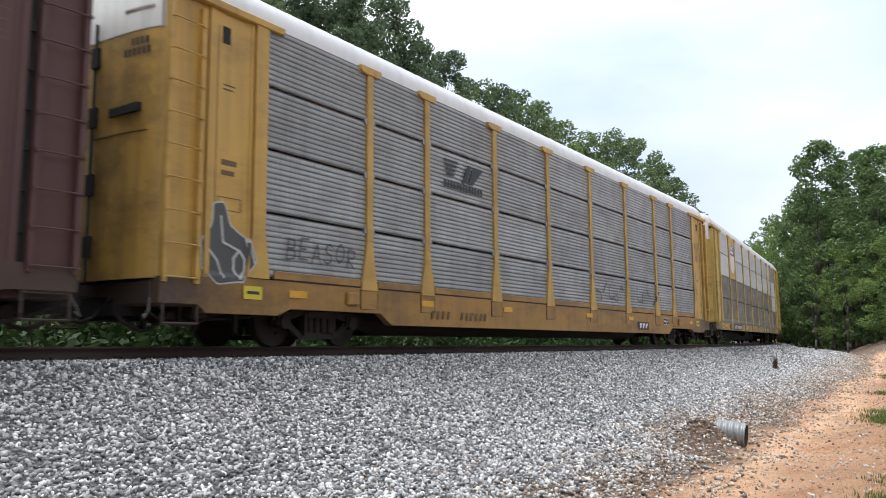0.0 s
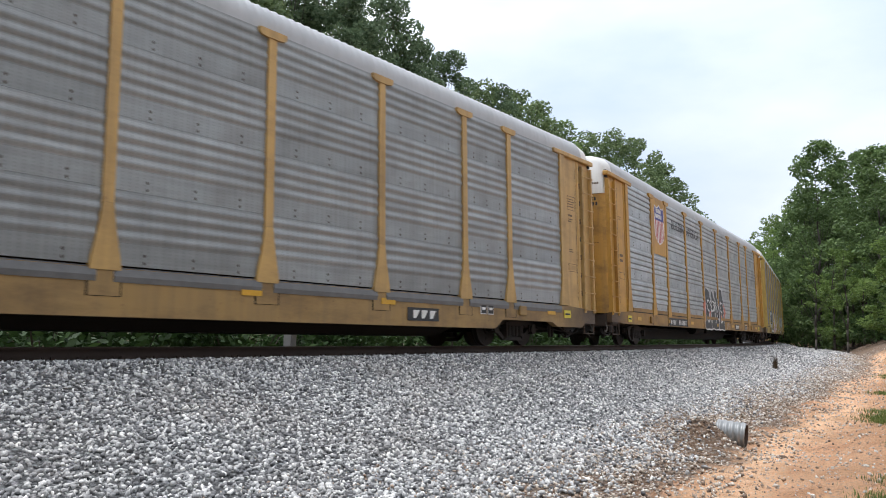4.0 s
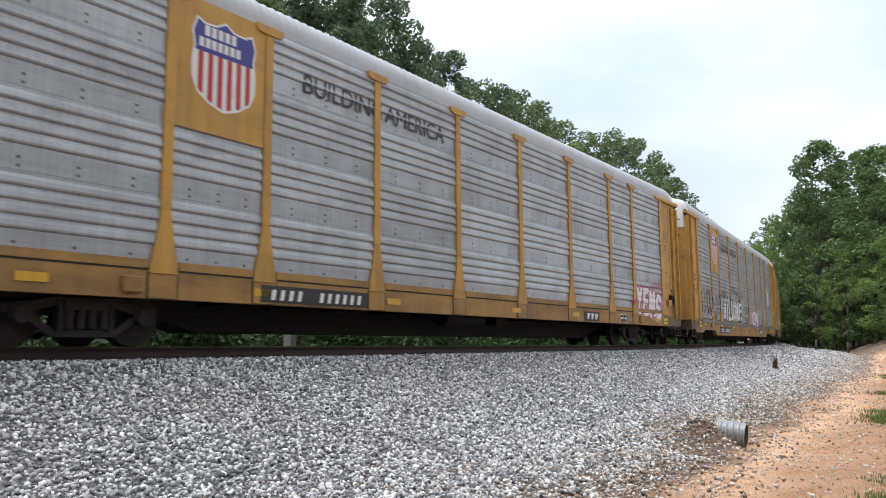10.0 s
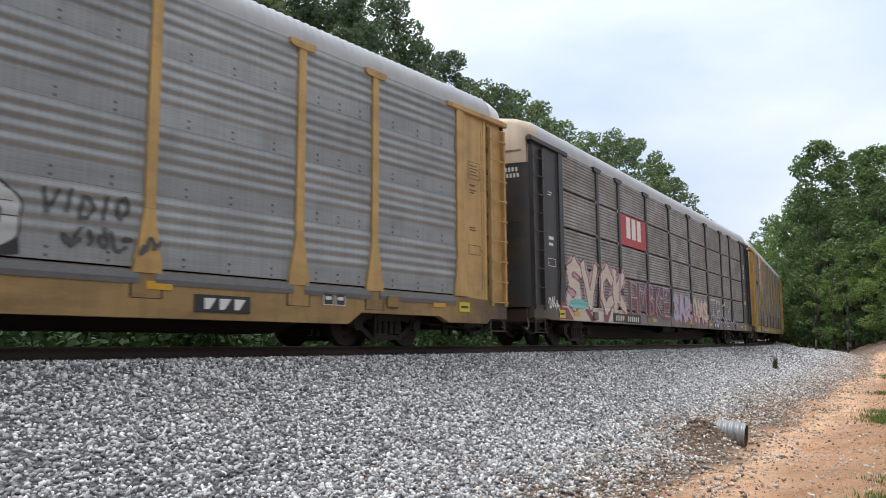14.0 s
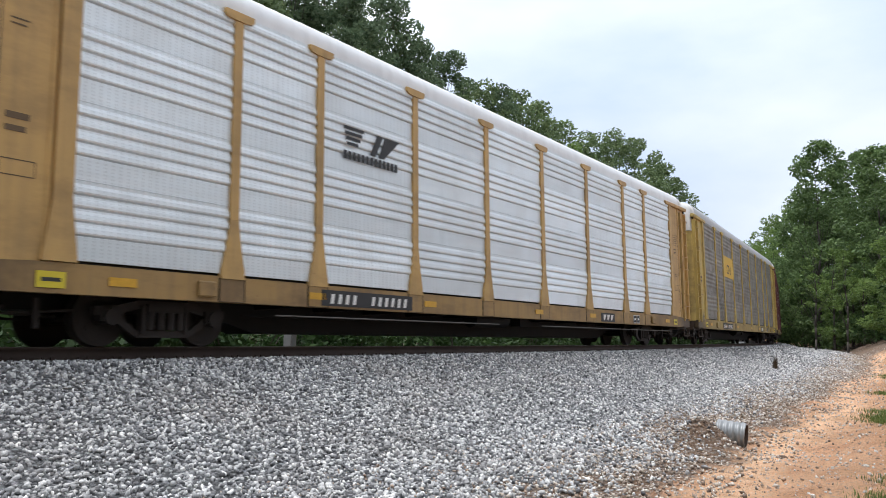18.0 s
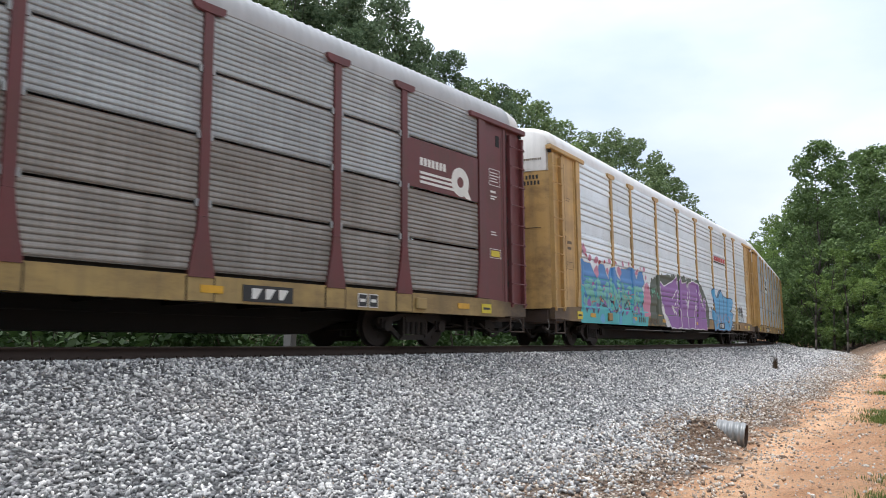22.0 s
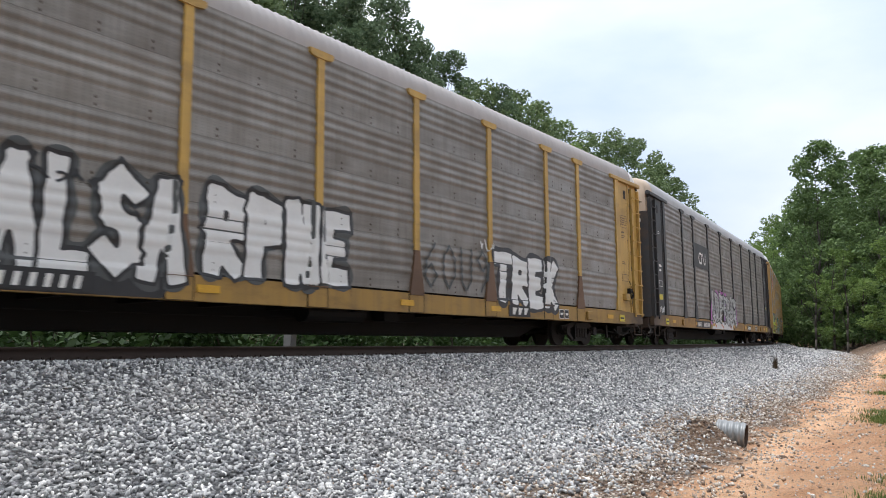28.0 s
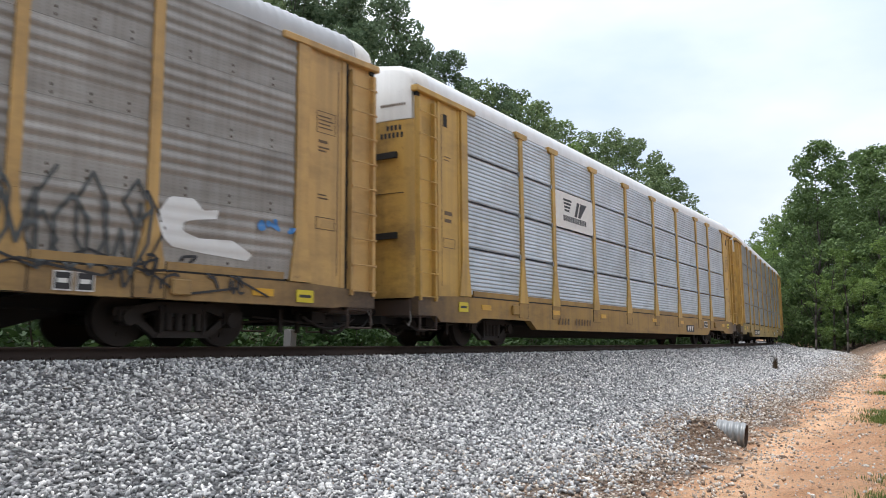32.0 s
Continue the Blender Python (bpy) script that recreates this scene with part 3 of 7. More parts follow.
# ---- track ----
def build_track():
    root = tagged(new("railway_track"), "rusty steel rails on weathered wooden ties in grey ballast", "railway track", kind="structure")
    tilt_m = math.sin(radians(CANT))
    svals = steps([(-40, 140, 1.5)])
    prof_web = [(-0.07, -0.18), (0.07, -0.18), (0.07, -0.168), (0.012, -0.145), (0.012, -0.045), (0.034, -0.03), (0.036, -0.004), (-0.036, -0.004), (-0.034, -0.03), (-0.012, -0.045), (-0.012, -0.145), (-0.07, -0.168)]
    prof_head = [(-0.03, -0.003), (0.03, -0.003), (0.028, 0.0), (-0.028, 0.0)]
    for side in (0.7525, -0.7525):
        rail = None
        for nm, prof, mat in (("rail", prof_web, RAIL), ("rail_head", prof_head, RAILHEAD)):
            rings = []
            for s in svals:
                for pn, pz in prof:
                    x, y, h = track_at(s, side + pn)
                    rings.append((x, y, pz + side * tilt_m))
            k = len(prof)
            a = np.arange(len(svals) - 1)[:, None] * k + np.arange(k)[None]
            b = np.arange(len(svals) - 1)[:, None] * k + (np.arange(k)[None] + 1) % k
            loops = np.stack([a, b, b + k, a + k], 2).ravel()
            ob = new(nm, mesh_from_arrays(nm, np.array(rings), loops, mat, 4))
            ob.parent = rail or root
            rail = rail or ob
    bm = bmesh.new()
    box(bm, -0.11, 0.11, -1.3, 1.3, -0.36, -0.185)
    bmesh.ops.bevel(bm, geom=bm.edges[:], offset=0.012, segments=1, affect="EDGES")
    tie = to_mesh("tie", bm, TIE)
    bm = bmesh.new()
    box(bm, -0.09, 0.09, -0.17, 0.17, -0.188, -0.176)
    for dx in (-0.06, 0.06):
        for dy in (-0.09, 0.09):
            box(bm, dx - 0.012, dx + 0.012, dy - 0.012, dy + 0.012, -0.18, -0.14)
    plate_me = to_mesh("tie_plate", bm, RAIL)
    rng = random.Random(5)
    for i in range(200):
        s = -22 + 0.52 * i
        x, y, h = track_at(s)
        t = part_of("tie", tie, root, m=pose(x, y, 0, -CANT, 0, math.degrees(h) + rng.uniform(-1, 1)))
        if s < 30:
            part_of("tie_plate", plate_me, t, m=pose(0, -0.7525, 0))


build_track()


# ---- culvert, marker, weeds ----
def build_culvert():
    root = tagged(new("culvert_pipe"), "galvanised corrugated culvert pipe sticking out of the gravel", "drain pipe")
    x, y = 12.1, 3.72
    z = float(ground_height(np.array([x]), np.array([y]))[0])
    r, ln = 0.178, 0.42
    nseg = 28
    k = 46
    verts, loops = [], []
    for shell, rr in ((0, 0.0), (1, -0.014)):
        for i in range(k):
            d = ln * i / (k - 1)
            for j in range(nseg):
                a = 2 * math.pi * j / nseg
                rad = r + rr + 0.011 * math.sin(d * 2 * math.pi / 0.085 + a * 0.6)
                cut = 0.0
                verts.append((d + cut * -0.5, rad * math.sin(a), rad * math.cos(a)))
    for shell in (0,):
        for i in range(k - 1):
            for j in range(nseg):
                p = shell * k * nseg + i * nseg + j
                q = shell * k * nseg + i * nseg + (j + 1) % nseg
                loops += [p, q, q + nseg, p + nseg] if not shell else [p, p + nseg, q + nseg, q]
    e0, e1 = (k - 1) * nseg, (2 * k - 1) * nseg
    for j in range(nseg):
        loops += [e0 + j, e0 + (j + 1) % nseg, e1 + (j + 1) % nseg, e1 + j]
    lining = [(shell, i, j) for shell in (1,) for i in range(k - 1) for j in range(nseg)]
    inner = []
    for shell, i, j in lining:
        p, q = k * nseg + i * nseg + j, k * nseg + i * nseg + (j + 1) % nseg
        inner += [p, p + nseg, q + nseg, q]
    # inner wall in dark brown: the shade in the pipe is put into its colour
    ob = new("pipe_lining", mesh_from_arrays("pipe_lining", np.array(verts), inner, SOOT_AND_SHADE, 4, True))
    ob.parent = root
    ob["label"] = "inside of the pipe, coloured dark for its shade"
    ob = new("pipe", mesh_from_arrays("pipe", np.array(verts), loops, GALV, 4, True))
    ob.parent = root
    # added black disc that stands for the darkness deeper in the pipe
    bm = bmesh.new()
    bmesh.ops.create_circle(bm, cap_ends=True, radius=r * 0.97, segments=20, matrix=pose(0.28, 0, 0, 0, 90, 0))
    part("silt_plug", bm, BLACK, root, "black disc for the shade inside the pipe")
    root.matrix_basis = pose(x, y, z + 0.225, 0, 4, -82) @ pose(-ln, 0, 0)
    return root


build_culvert()


def build_debris():
    """Dead branches washed up where the ditch meets the bank."""
    root = tagged(new("dead_branches"), "dark dead branches lying in the ditch", "branches")
    rng = random.Random(4)
    for i in range(11):
        bm = bmesh.new()
        a = Vector((rng.uniform(-2.2, 2.2), rng.uniform(-0.7, 0.7), rng.uniform(0.0, 0.25)))
        d = Vector((rng.uniform(-1, 1), rng.uniform(-0.5, 0.5), rng.uniform(-0.05, 0.3))).normalized() * rng.uniform(0.7, 1.9)
        rod(bm, a, a + d * 0.5 + Vector((0, 0, 0.05)), 0.06, 6, 0.045)
        rod(bm, a + d * 0.5 + Vector((0, 0, 0.05)), a + d, 0.045, 6, 0.02)
        part("branch", bm, BARK, root)
    x, y, h = track_at(78.0, 7.2)
    root.matrix_basis = pose(x, y, float(ground_height(np.array([x]), np.array([y]))[0]), 0, 0, math.degrees(h) + 60)


build_debris()


def build_marker():
    x, y, h = track_at(12.6, -2.6)
    z = float(ground_height(np.array([x]), np.array([y]))[0])
    root = tagged(new("marker_post"), "short grey concrete marker post beside the track", "post")
    bm = bmesh.new()
    box(bm, -0.13, 0.13, -0.11, 0.11, -0.1, 0.74)
    bmesh.ops.bevel(bm, geom=bm.edges[:], offset=0.02, segments=2, affect="EDGES")
    part("shaft", bm, CONCRETE, root)
    bm = bmesh.new()
    box(bm, -0.19, 0.19, -0.17, 0.17, -0.12, 0.08)
    part("footing", bm, CONCRETE, root)
    root.matrix_basis = pose(x, y, z, 0, 0, 20)


build_marker()


def blades(count, height, spread, width, mat, name, seed, lean=0.35):
    rng = np.random.RandomState(seed)
    k = count
    base = rng.normal(size=(k, 2)) * spread
    h = height * rng.uniform(0.45, 1.1, k)
    ang, ln = rng.uniform(0, 6.28, k), rng.normal(size=k) * lean
    d = np.stack([np.cos(ang), np.sin(ang)], 1)
    side = np.stack([-d[:, 1], d[:, 0]], 1) * width / 2
    v = np.zeros((k, 5, 3))
    for idx, (f, w) in enumerate(((0, 1), (0, -1), (0.55, -0.8), (0.55, 0.8), (1, 0))):
        off = d * (ln * h)[:, None] * f * f
        v[:, idx, :2] = base + off + side * w
        v[:, idx, 2] = h * f * (1 - 0.25 * np.abs(ln) * f)
    v = v.reshape(-1, 3)
    o = np.arange(k)[:, None] * 5
    loops = (o + np.array([0, 1, 2, 0, 2, 3, 3, 2, 4])[None]).ravel()
    return mesh_from_arrays(name, v, loops, mat, 3)


def stand(ob, x, y, dz=0.0, rz=0.0, scale=1.0):
    z = float(ground_height(np.array([x]), np.array([y]))[0])
    ob.matrix_basis = pose(x, y, z + dz, 0, 0, rz) @ Matrix.Scale(scale, 4)
    return ob


def build_grass():
    tuft = [blades(900, 0.10, 0.26, 0.009, GRASS, "grass", 31 + i, 0.6) for i in range(3)]
    rng = random.Random(9)
    spots = [(7.35, 1.02, 1.0), (7.7, 1.15, 0.8), (8.3, 1.15, 0.9), (7.1, 0.75, 1.0), (14.6, 2.2, 1.0), (15.3, 2.28, 1.2), (16.2, 2.4, 1.1), (15.0, 2.0, 1.0), (11.9, 1.65, 0.5), (8.9, 1.2, 0.8), (7.55, 1.05, 1.1), (7.2, 0.9, 1.2), (8.0, 1.08, 1.0), (20.5, 2.95, 1.2), (25.0, 3.4, 1.4), (27.0, 3.8, 1.2)]
    for i, (x, y, k) in enumerate(spots):
        ob = new("grass_tuft", tuft[i % 3])
        stand(ob, x, y, -0.01, rng.uniform(0, 360), k * 0.8)
        tagged(ob, "tuft of green grass growing on the clay bank", "grass", "grass on the bank", "stuff")
    weed = new("dry_weed", blades(60, 0.40, 0.03, 0.014, DEAD, "dry_weed", 77, 0.25))
    x, y, h = track_at(30.5, 4.75)
    tagged(stand(weed, x, y, 0, 0, 1.35), "small dead brown weed in the ballast", "weed")


build_grass()


# ---- trees and shrubs ----
def leaf_cloud(centres, radii, per, size, mat, name, seed):
    rng = np.random.RandomState(seed)
    pts = []
    for c, r in zip(centres, radii):
        k = max(12, int(per * r * r))
        d = rng.normal(size=(k, 3))
        d /= np.linalg.norm(d, axis=1)[:, None]
        pts.append(np.array(c) + d * (r * rng.uniform(0.35, 1.0, (k, 1)) ** 0.6) * np.array([1, 1, 0.72]))
    p = np.concatenate(pts)
    k = len(p)
    a, b = rng.normal(size=(k, 3)), rng.normal(size=(k, 3))
    a[:, 2] *= 0.6
    a /= np.linalg.norm(a, axis=1)[:, None]
    b -= a * np.sum(a * b, 1)[:, None]
    b /= np.linalg.norm(b, axis=1)[:, None]
    s = size * rng.uniform(0.6, 1.35, (k, 1))
    v = np.stack([p - a * s, p + b * s * 0.5, p + a * s, p - b * s * 0.5], 1).reshape(-1, 3)
    return mesh_from_arrays(name, v, np.arange(k * 4), mat, 4)


def tree(kind, height, width, seed, leaf, size=0.2, per=200, crown_from=0.3, blobs=46):
    """A tapered trunk, limbs that reach into the crown, and a crown of leaf clumps with gaps."""
    rng = random.Random(seed)
    root = new(kind)
    bm = bmesh.new()
    r0, prev = height * 0.0085 + 0.03, Vector((0, 0, -0.4))
    spine = [prev]
    for i in range(1, 9):
        p = Vector((rng.uniform(-1, 1) * 0.02 * height, rng.uniform(-1, 1) * 0.02 * height, height * 0.93 * i / 8))
        rod(bm, prev, p, r0 * (1.05 - (i - 1) / 8), 8, r0 * (1.05 - i / 8))
        spine.append(p)
        prev = p
    part("trunk", bm, BARK, root, smooth_shade=True)
    centres, radii = [], []
    bm = bmesh.new()
    for i in range(blobs):
        f = crown_from + (1 - crown_from) * ((i + rng.random()) / blobs)
        g = (f - crown_from) / (1 - crown_from)
        reach = width * (0.35 + 0.65 * math.sin(math.pi * min(1, 0.18 + 0.80 * g)) ** 0.8) * (1 - 0.55 * g ** 3) if "pine" not in kind else width * (1.05 - 0.85 * g) * rng.uniform(0.5, 1)
        a, d = rng.uniform(0, 6.283), reach * rng.uniform(0.25, 1.0) ** 0.6
        c = Vector((d * math.cos(a), d * math.sin(a), height * f + rng.uniform(-0.3, 0.3)))
        centres.append(c)
        radii.append(width * rng.uniform(0.13, 0.34) * (1 - 0.35 * g))
        if i % 2 == 0:
            start = spine[max(1, min(8, int(f * 8 - 0.8)))]
            rod(bm, start, c, r0 * 0.28 * (1.1 - g), 5, 0.012)
    part("branchwork", bm, BARK, root)
    part_of("crown", leaf_cloud(centres, radii, per, size, leaf, "crown", seed), root)
    return root


def bearing(deg, dist):
    """A spot seen from the tripod: degrees off the line of the near rail, metres away."""
    return dist * math.cos(radians(deg)), dist * math.sin(radians(deg))


def build_woods():
    protos = {
        "pine": tree("pine_tree", 19.0, 3.9, 3, LEAF_PINE, 0.115, 430, 0.42, 60),
        "oak": tree("oak_tree", 17.0, 4.6, 4, LEAF_OAK, 0.135, 270, 0.42, 56),
        "oak2": tree("oak_tree", 15.0, 4.2, 5, LEAF_OAK, 0.135, 275, 0.42, 54),
        "gum": tree("sweetgum_tree", 16.0, 4.0, 6, LEAF_LIGHT, 0.15, 250, 0.10, 60),
        "deep": tree("water_oak_tree", 17.0, 4.6, 14, LEAF_DEEP, 0.17, 185, 0.03, 90),
        "back": tree("roadside_oak_tree", 13.0, 4.6, 15, LEAF_DEEP, 0.42, 24, 0.06, 54),
        "young": tree("young_sweetgum_tree", 9.0, 1.5, 16, LEAF_LIGHT, 0.12, 330, 0.42, 26),
    }
    words = {"deep": "tall dense dark green water oak by the bend", "back": "added oak out of view behind the camera, blocks low sky", "young": "slender young sweetgum with a bare pale trunk", "pine": "tall dark green pine behind the track", "oak": "broad dark green oak at the wood's edge", "oak2": "bushy green oak at the wood's edge", "gum": "light green leafy sweetgum at the wood's edge"}
    base = {"deep": 17.0, "back": 13.0, "young": 9.0, "pine": 19.0, "oak": 17.0, "oak2": 15.0, "gum": 16.0}
    for i, (k, deg, dist, top) in enumerate(TREES):
        x, y = bearing(deg, dist)
        z = float(ground_height(np.array([x]), np.array([y]))[0])
        f = (top - z) / base[k]
        g = 0.5 + 0.5 * f
        ob = copy_thing(protos[k], pose(x, y, z - 0.1, 0, 0, 77 * i))
        ob.scale = (g, g, f)
        tagged(ob, words[k], "tree", "trees of the wood")
    for p in protos.values():
        for c in list(p.children):
            bpy.data.objects.remove(c)
        bpy.data.objects.remove(p)
    # undergrowth beyond the track
    rng = random.Random(21)
    shrubs = []
    for v in range(4):
        root = new("shrub")
        cs = [(rng.uniform(-1.1, 1.1), rng.uniform(-0.6, 0.6), rng.uniform(0.25, 1.25)) for _ in range(15)]
        bm = bmesh.new()
        for c in cs[:9]:
            rod(bm, (c[0] * 0.2, c[1] * 0.2, -0.1), c, 0.018, 5, 0.006)
        part("branchwork", bm, BARK, root)
        part_of("foliage", leaf_cloud(cs, [rng.uniform(0.28, 0.55) for _ in cs], 430, 0.065, LEAF_BUSH, "foliage", 50 + v), root)
        shrubs.append(root)
    for i, (s, n, k) in enumerate(SHRUBS):
        x, y, h = track_at(s, n)
        z = float(ground_height(np.array([x]), np.array([y]))[0])
        ob = copy_thing(shrubs[i % 4], pose(x, y, z, 0, 0, rng.uniform(0, 360)))
        ob.scale = (k, k, k)
        tagged(ob, "leafy green bramble bush beside the track", "bush", "bushes along the track")
    for p in shrubs:
        for c in list(p.children):
            bpy.data.objects.remove(c)
        bpy.data.objects.remove(p)


TREES = [
    # beyond the track: degrees off the near rail, metres away, top above the rail
    ("oak", 71.0, 33, 17.0), ("oak2", 66.0, 34, 17.5), ("oak", 61.0, 35, 17.0), ("oak2", 57.0, 36, 17.5), ("oak", 53.5, 36, 16.8), ("pine", 50.2, 39, 19.6), ("pine", 47.6, 40, 20.6), ("pine", 45.2, 42, 20.8), ("pine", 42.8, 45, 20.2),
    ("pine", 40.4, 47, 18.2), ("pine", 38.4, 49, 18.4), ("oak", 36.2, 53, 17.4), ("pine", 34.4, 55, 18.0), ("oak2", 32.6, 58, 18.2), ("oak2", 31.0, 62, 18.3), ("gum", 29.4, 66, 17.8), ("oak", 27.2, 72, 18.5), ("oak", 25.4, 76, 19.3), ("oak2", 23.8, 80, 19.6), ("oak2", 22.3, 86, 18.2), ("oak2", 21.1, 92, 13.8), ("gum", 28.4, 72, 16.5),
    ("oak", 48.5, 48, 19.0), ("oak2", 41.2, 55, 17.6), ("oak", 35.0, 66, 15.5), ("oak2", 45.5, 52, 19.5), ("oak", 56.0, 44, 18.0),
    # ahead, where the track bends away
    ("deep", 12.4, 92, 21.6), ("deep", 13.3, 106, 19.0), ("deep", 8.9, 82, 18.6), ("deep", 7.0, 78, 18.4), ("deep", 5.0, 74, 18.6), ("gum", 13.5, 126, 19.0), ("gum", 14.9, 138, 18.0), ("gum", 15.2, 132, 15.0), ("gum", 13.9, 118, 15.5), ("deep", 12.2, 108, 17.0), ("deep", 11.3, 112, 20.5), ("deep", 9.2, 96, 18.0), ("deep", 8.3, 92, 16.0), ("gum", 14.6, 150, 23.6), ("gum", 15.6, 162, 23.0), ("gum", 14.0, 126, 13.0), ("gum", 16.4, 176, 22.0), ("gum", 15.9, 150, 18.0), ("gum", 16.9, 190, 20.0), ("deep", 11.8, 96, 14.0), ("deep", 9.8, 86, 12.0), ("gum", 8.0, 70, 9.0), ("gum", 10.6, 82, 9.5), ("gum", 12.9, 110, 12.0), ("deep", 10.2, 100, 22.0), ("deep", 7.6, 100, 18.5),
    ("young", 12.75, 76, 8.5), ("young", 10.85, 74, 8.0), ("young", 11.6, 80, 9.0), ("young", 9.9, 78, 8.0), ("young", 7.7, 66, 8.0), ("young", 13.6, 92, 9.0),
    # behind the tripod, never in view: added to block low sky and darken the lower panels
    ("back", -14, 44, 16.5), ("back", -26, 34, 16.5), ("back", -40, 27, 16.5), ("back", -54, 24, 16.5), ("back", -68, 22, 16.5), ("back", -82, 22, 16.5), ("back", -97, 22, 16.5), ("back", -112, 23, 16.5), ("back", -127, 25, 16.5), ("back", -142, 29, 16.5), ("back", -156, 36, 16.5), ("back", -170, 46, 16.5),
]
SHRUBS = [(-8 + 1.7 * i + 0.5 * math.sin(i * 2.3), -4.4 - 1.0 * (i % 3) - 0.4 * math.sin(i * 1.7), 1.55 + 0.35 * math.sin(i * 2.9)) for i in range(56)]
SHRUBS += [(-10 + 3.4 * i, -9.0 - 0.8 * (i % 2), 2.6 + 0.4 * math.sin(i * 1.9)) for i in range(30)]
SHRUBS += [(72 + 2.2 * i, 8.8 + 0.9 * (i % 3) + 0.02 * i, 1.6 + 0.35 * math.sin(i * 2.2)) for i in range(24)]
build_woods()


# ---- the train: one function builds an autorack car in its parts ----
BAYS = [-11.81, -9.10, -7.18, -4.31, -1.436, 1.436, 4.31, 7.18, 9.10, 11.81]
PANEL_0, ROWS, ROW_H = 1.12, 4, 1.072
MESHES = {}


def cached(key, make):
    if key not in MESHES:
        MESHES[key] = make()
    return MESHES[key]


def sheet_profile(style):
    """Section (y, z) of one side sheet from its foot upwards; minus y is outwards."""
    k = ROW_H / 1.03
    if style == "ribbed":
        pts = [(0.0, 0.0), (-0.006, 0.0), (-0.006, 0.298 * k)]
        for i in range(4):
            z = (0.312 + 0.174 * i) * k
            pts += [(-0.002, z), (-0.030, z + 0.022), (-0.036, z + 0.045), (-0.028, z + 0.105), (-0.006, z + 0.152)]
        return pts + [(-0.008, ROW_H - 0.004)]
    if style == "waved":
        pts = [(0.0, 0.0), (-0.006, 0.0), (-0.006, 0.290 * k)]
        for i in range(4):
            z = (0.305 + 0.176 * i) * k
            pts += [(-0.005 - 0.021 * (0.5 - 0.5 * math.cos(2 * math.pi * a / 8)), z + 0.176 * k * a / 8) for a in range(8)]
        return pts + [(-0.006, ROW_H - 0.004)]
    pts = [(0.0, 0.02), (-0.01, 0.02)]
    for i in range(11):
        z = 0.03 + 0.0915 * i
        pts += [(0.004, z), (-0.012, z + 0.018), (-0.015, z + 0.036), (-0.008, z + 0.066), (0.003, z + 0.086)]
    return pts + [(-0.006, ROW_H - 0.022)]


def sheet_mesh(style, width, mat, bolts):
    bm = bmesh.new()
    prof = sheet_profile(style)
    w = width / 2
    top = prof[-1][1]
    a = [bm.verts.new((-w, y, z)) for y, z in prof]
    b = [bm.verts.new((w, y, z)) for y, z in prof]
    c = [bm.verts.new((x, 0.035, z)) for x in (-w, w) for z in (prof[0][1], top)]
    for i in range(len(prof) - 1):
        bm.faces.new((a[i], b[i], b[i + 1], a[i + 1]))
    bm.faces.new((a[-1], b[-1], c[3], c[1]))
    bm.faces.new((c[0], c[1], c[3], c[2]))
    bm.faces.new((a[0], c[0], c[2], b[0]))
    bm.faces.new([c[0]] + a + [c[1]])
    bm.faces.new([c[3]] + b[::-1] + [c[2]])
    if bolts:
        # stained bolt heads along the overlap
        for x in (-0.30, 0.0, 0.31):
            for z in (0.055, 0.165):
                ring = [bm.verts.new((x * width + 0.021 * math.cos(k * 1.0472), -0.009, z + 0.027 * math.sin(k * 1.0472))) for k in range(6)]
                tip = bm.verts.new((x * width, -0.017, z))
                for k in range(6):
                    bm.faces.new((ring[k], ring[(k + 1) % 6], tip)).material_index = 1
    me = to_mesh("panel", bm, mat)
    me.materials.append(SOOT_AND_SHADE)
    return me


def foot_half(h):
    """Half width of a side post at a height: it flares towards the sill."""
    return 0.085 + 0.145 * min(1, max(0, (1.98 - h) / 0.85)) ** 1.3


def surface_y(u, h, style):
    """How far out the near side lies at u along the car, h above the rail, for arrays."""
    prof = sheet_profile(style)
    z = (h - PANEL_0) % ROW_H
    y = -1.53 + np.interp(z, [p[1] for p in prof], [p[0] for p in prof])
    y = np.where(h < PANEL_0, -1.53, y)
    half = 0.085 + 0.145 * np.clip((1.98 - h) / 0.85, 0, 1) ** 1.3
    au = np.abs(u)
    post, pad = np.zeros(u.shape, bool), np.zeros(u.shape, bool)
    for b in BAYS[1:-1]:
        post |= np.abs(u - b) < half
        pad |= np.abs(u - b) < 0.25
    y = np.where(post, -1.590, y)
    y = np.where(au > 11.70, np.where(au < 12.06, -1.588, -1.522), y)
    return np.where(h < 1.085, np.where(pad & (h > 0.68), -1.574, -1.563), y)


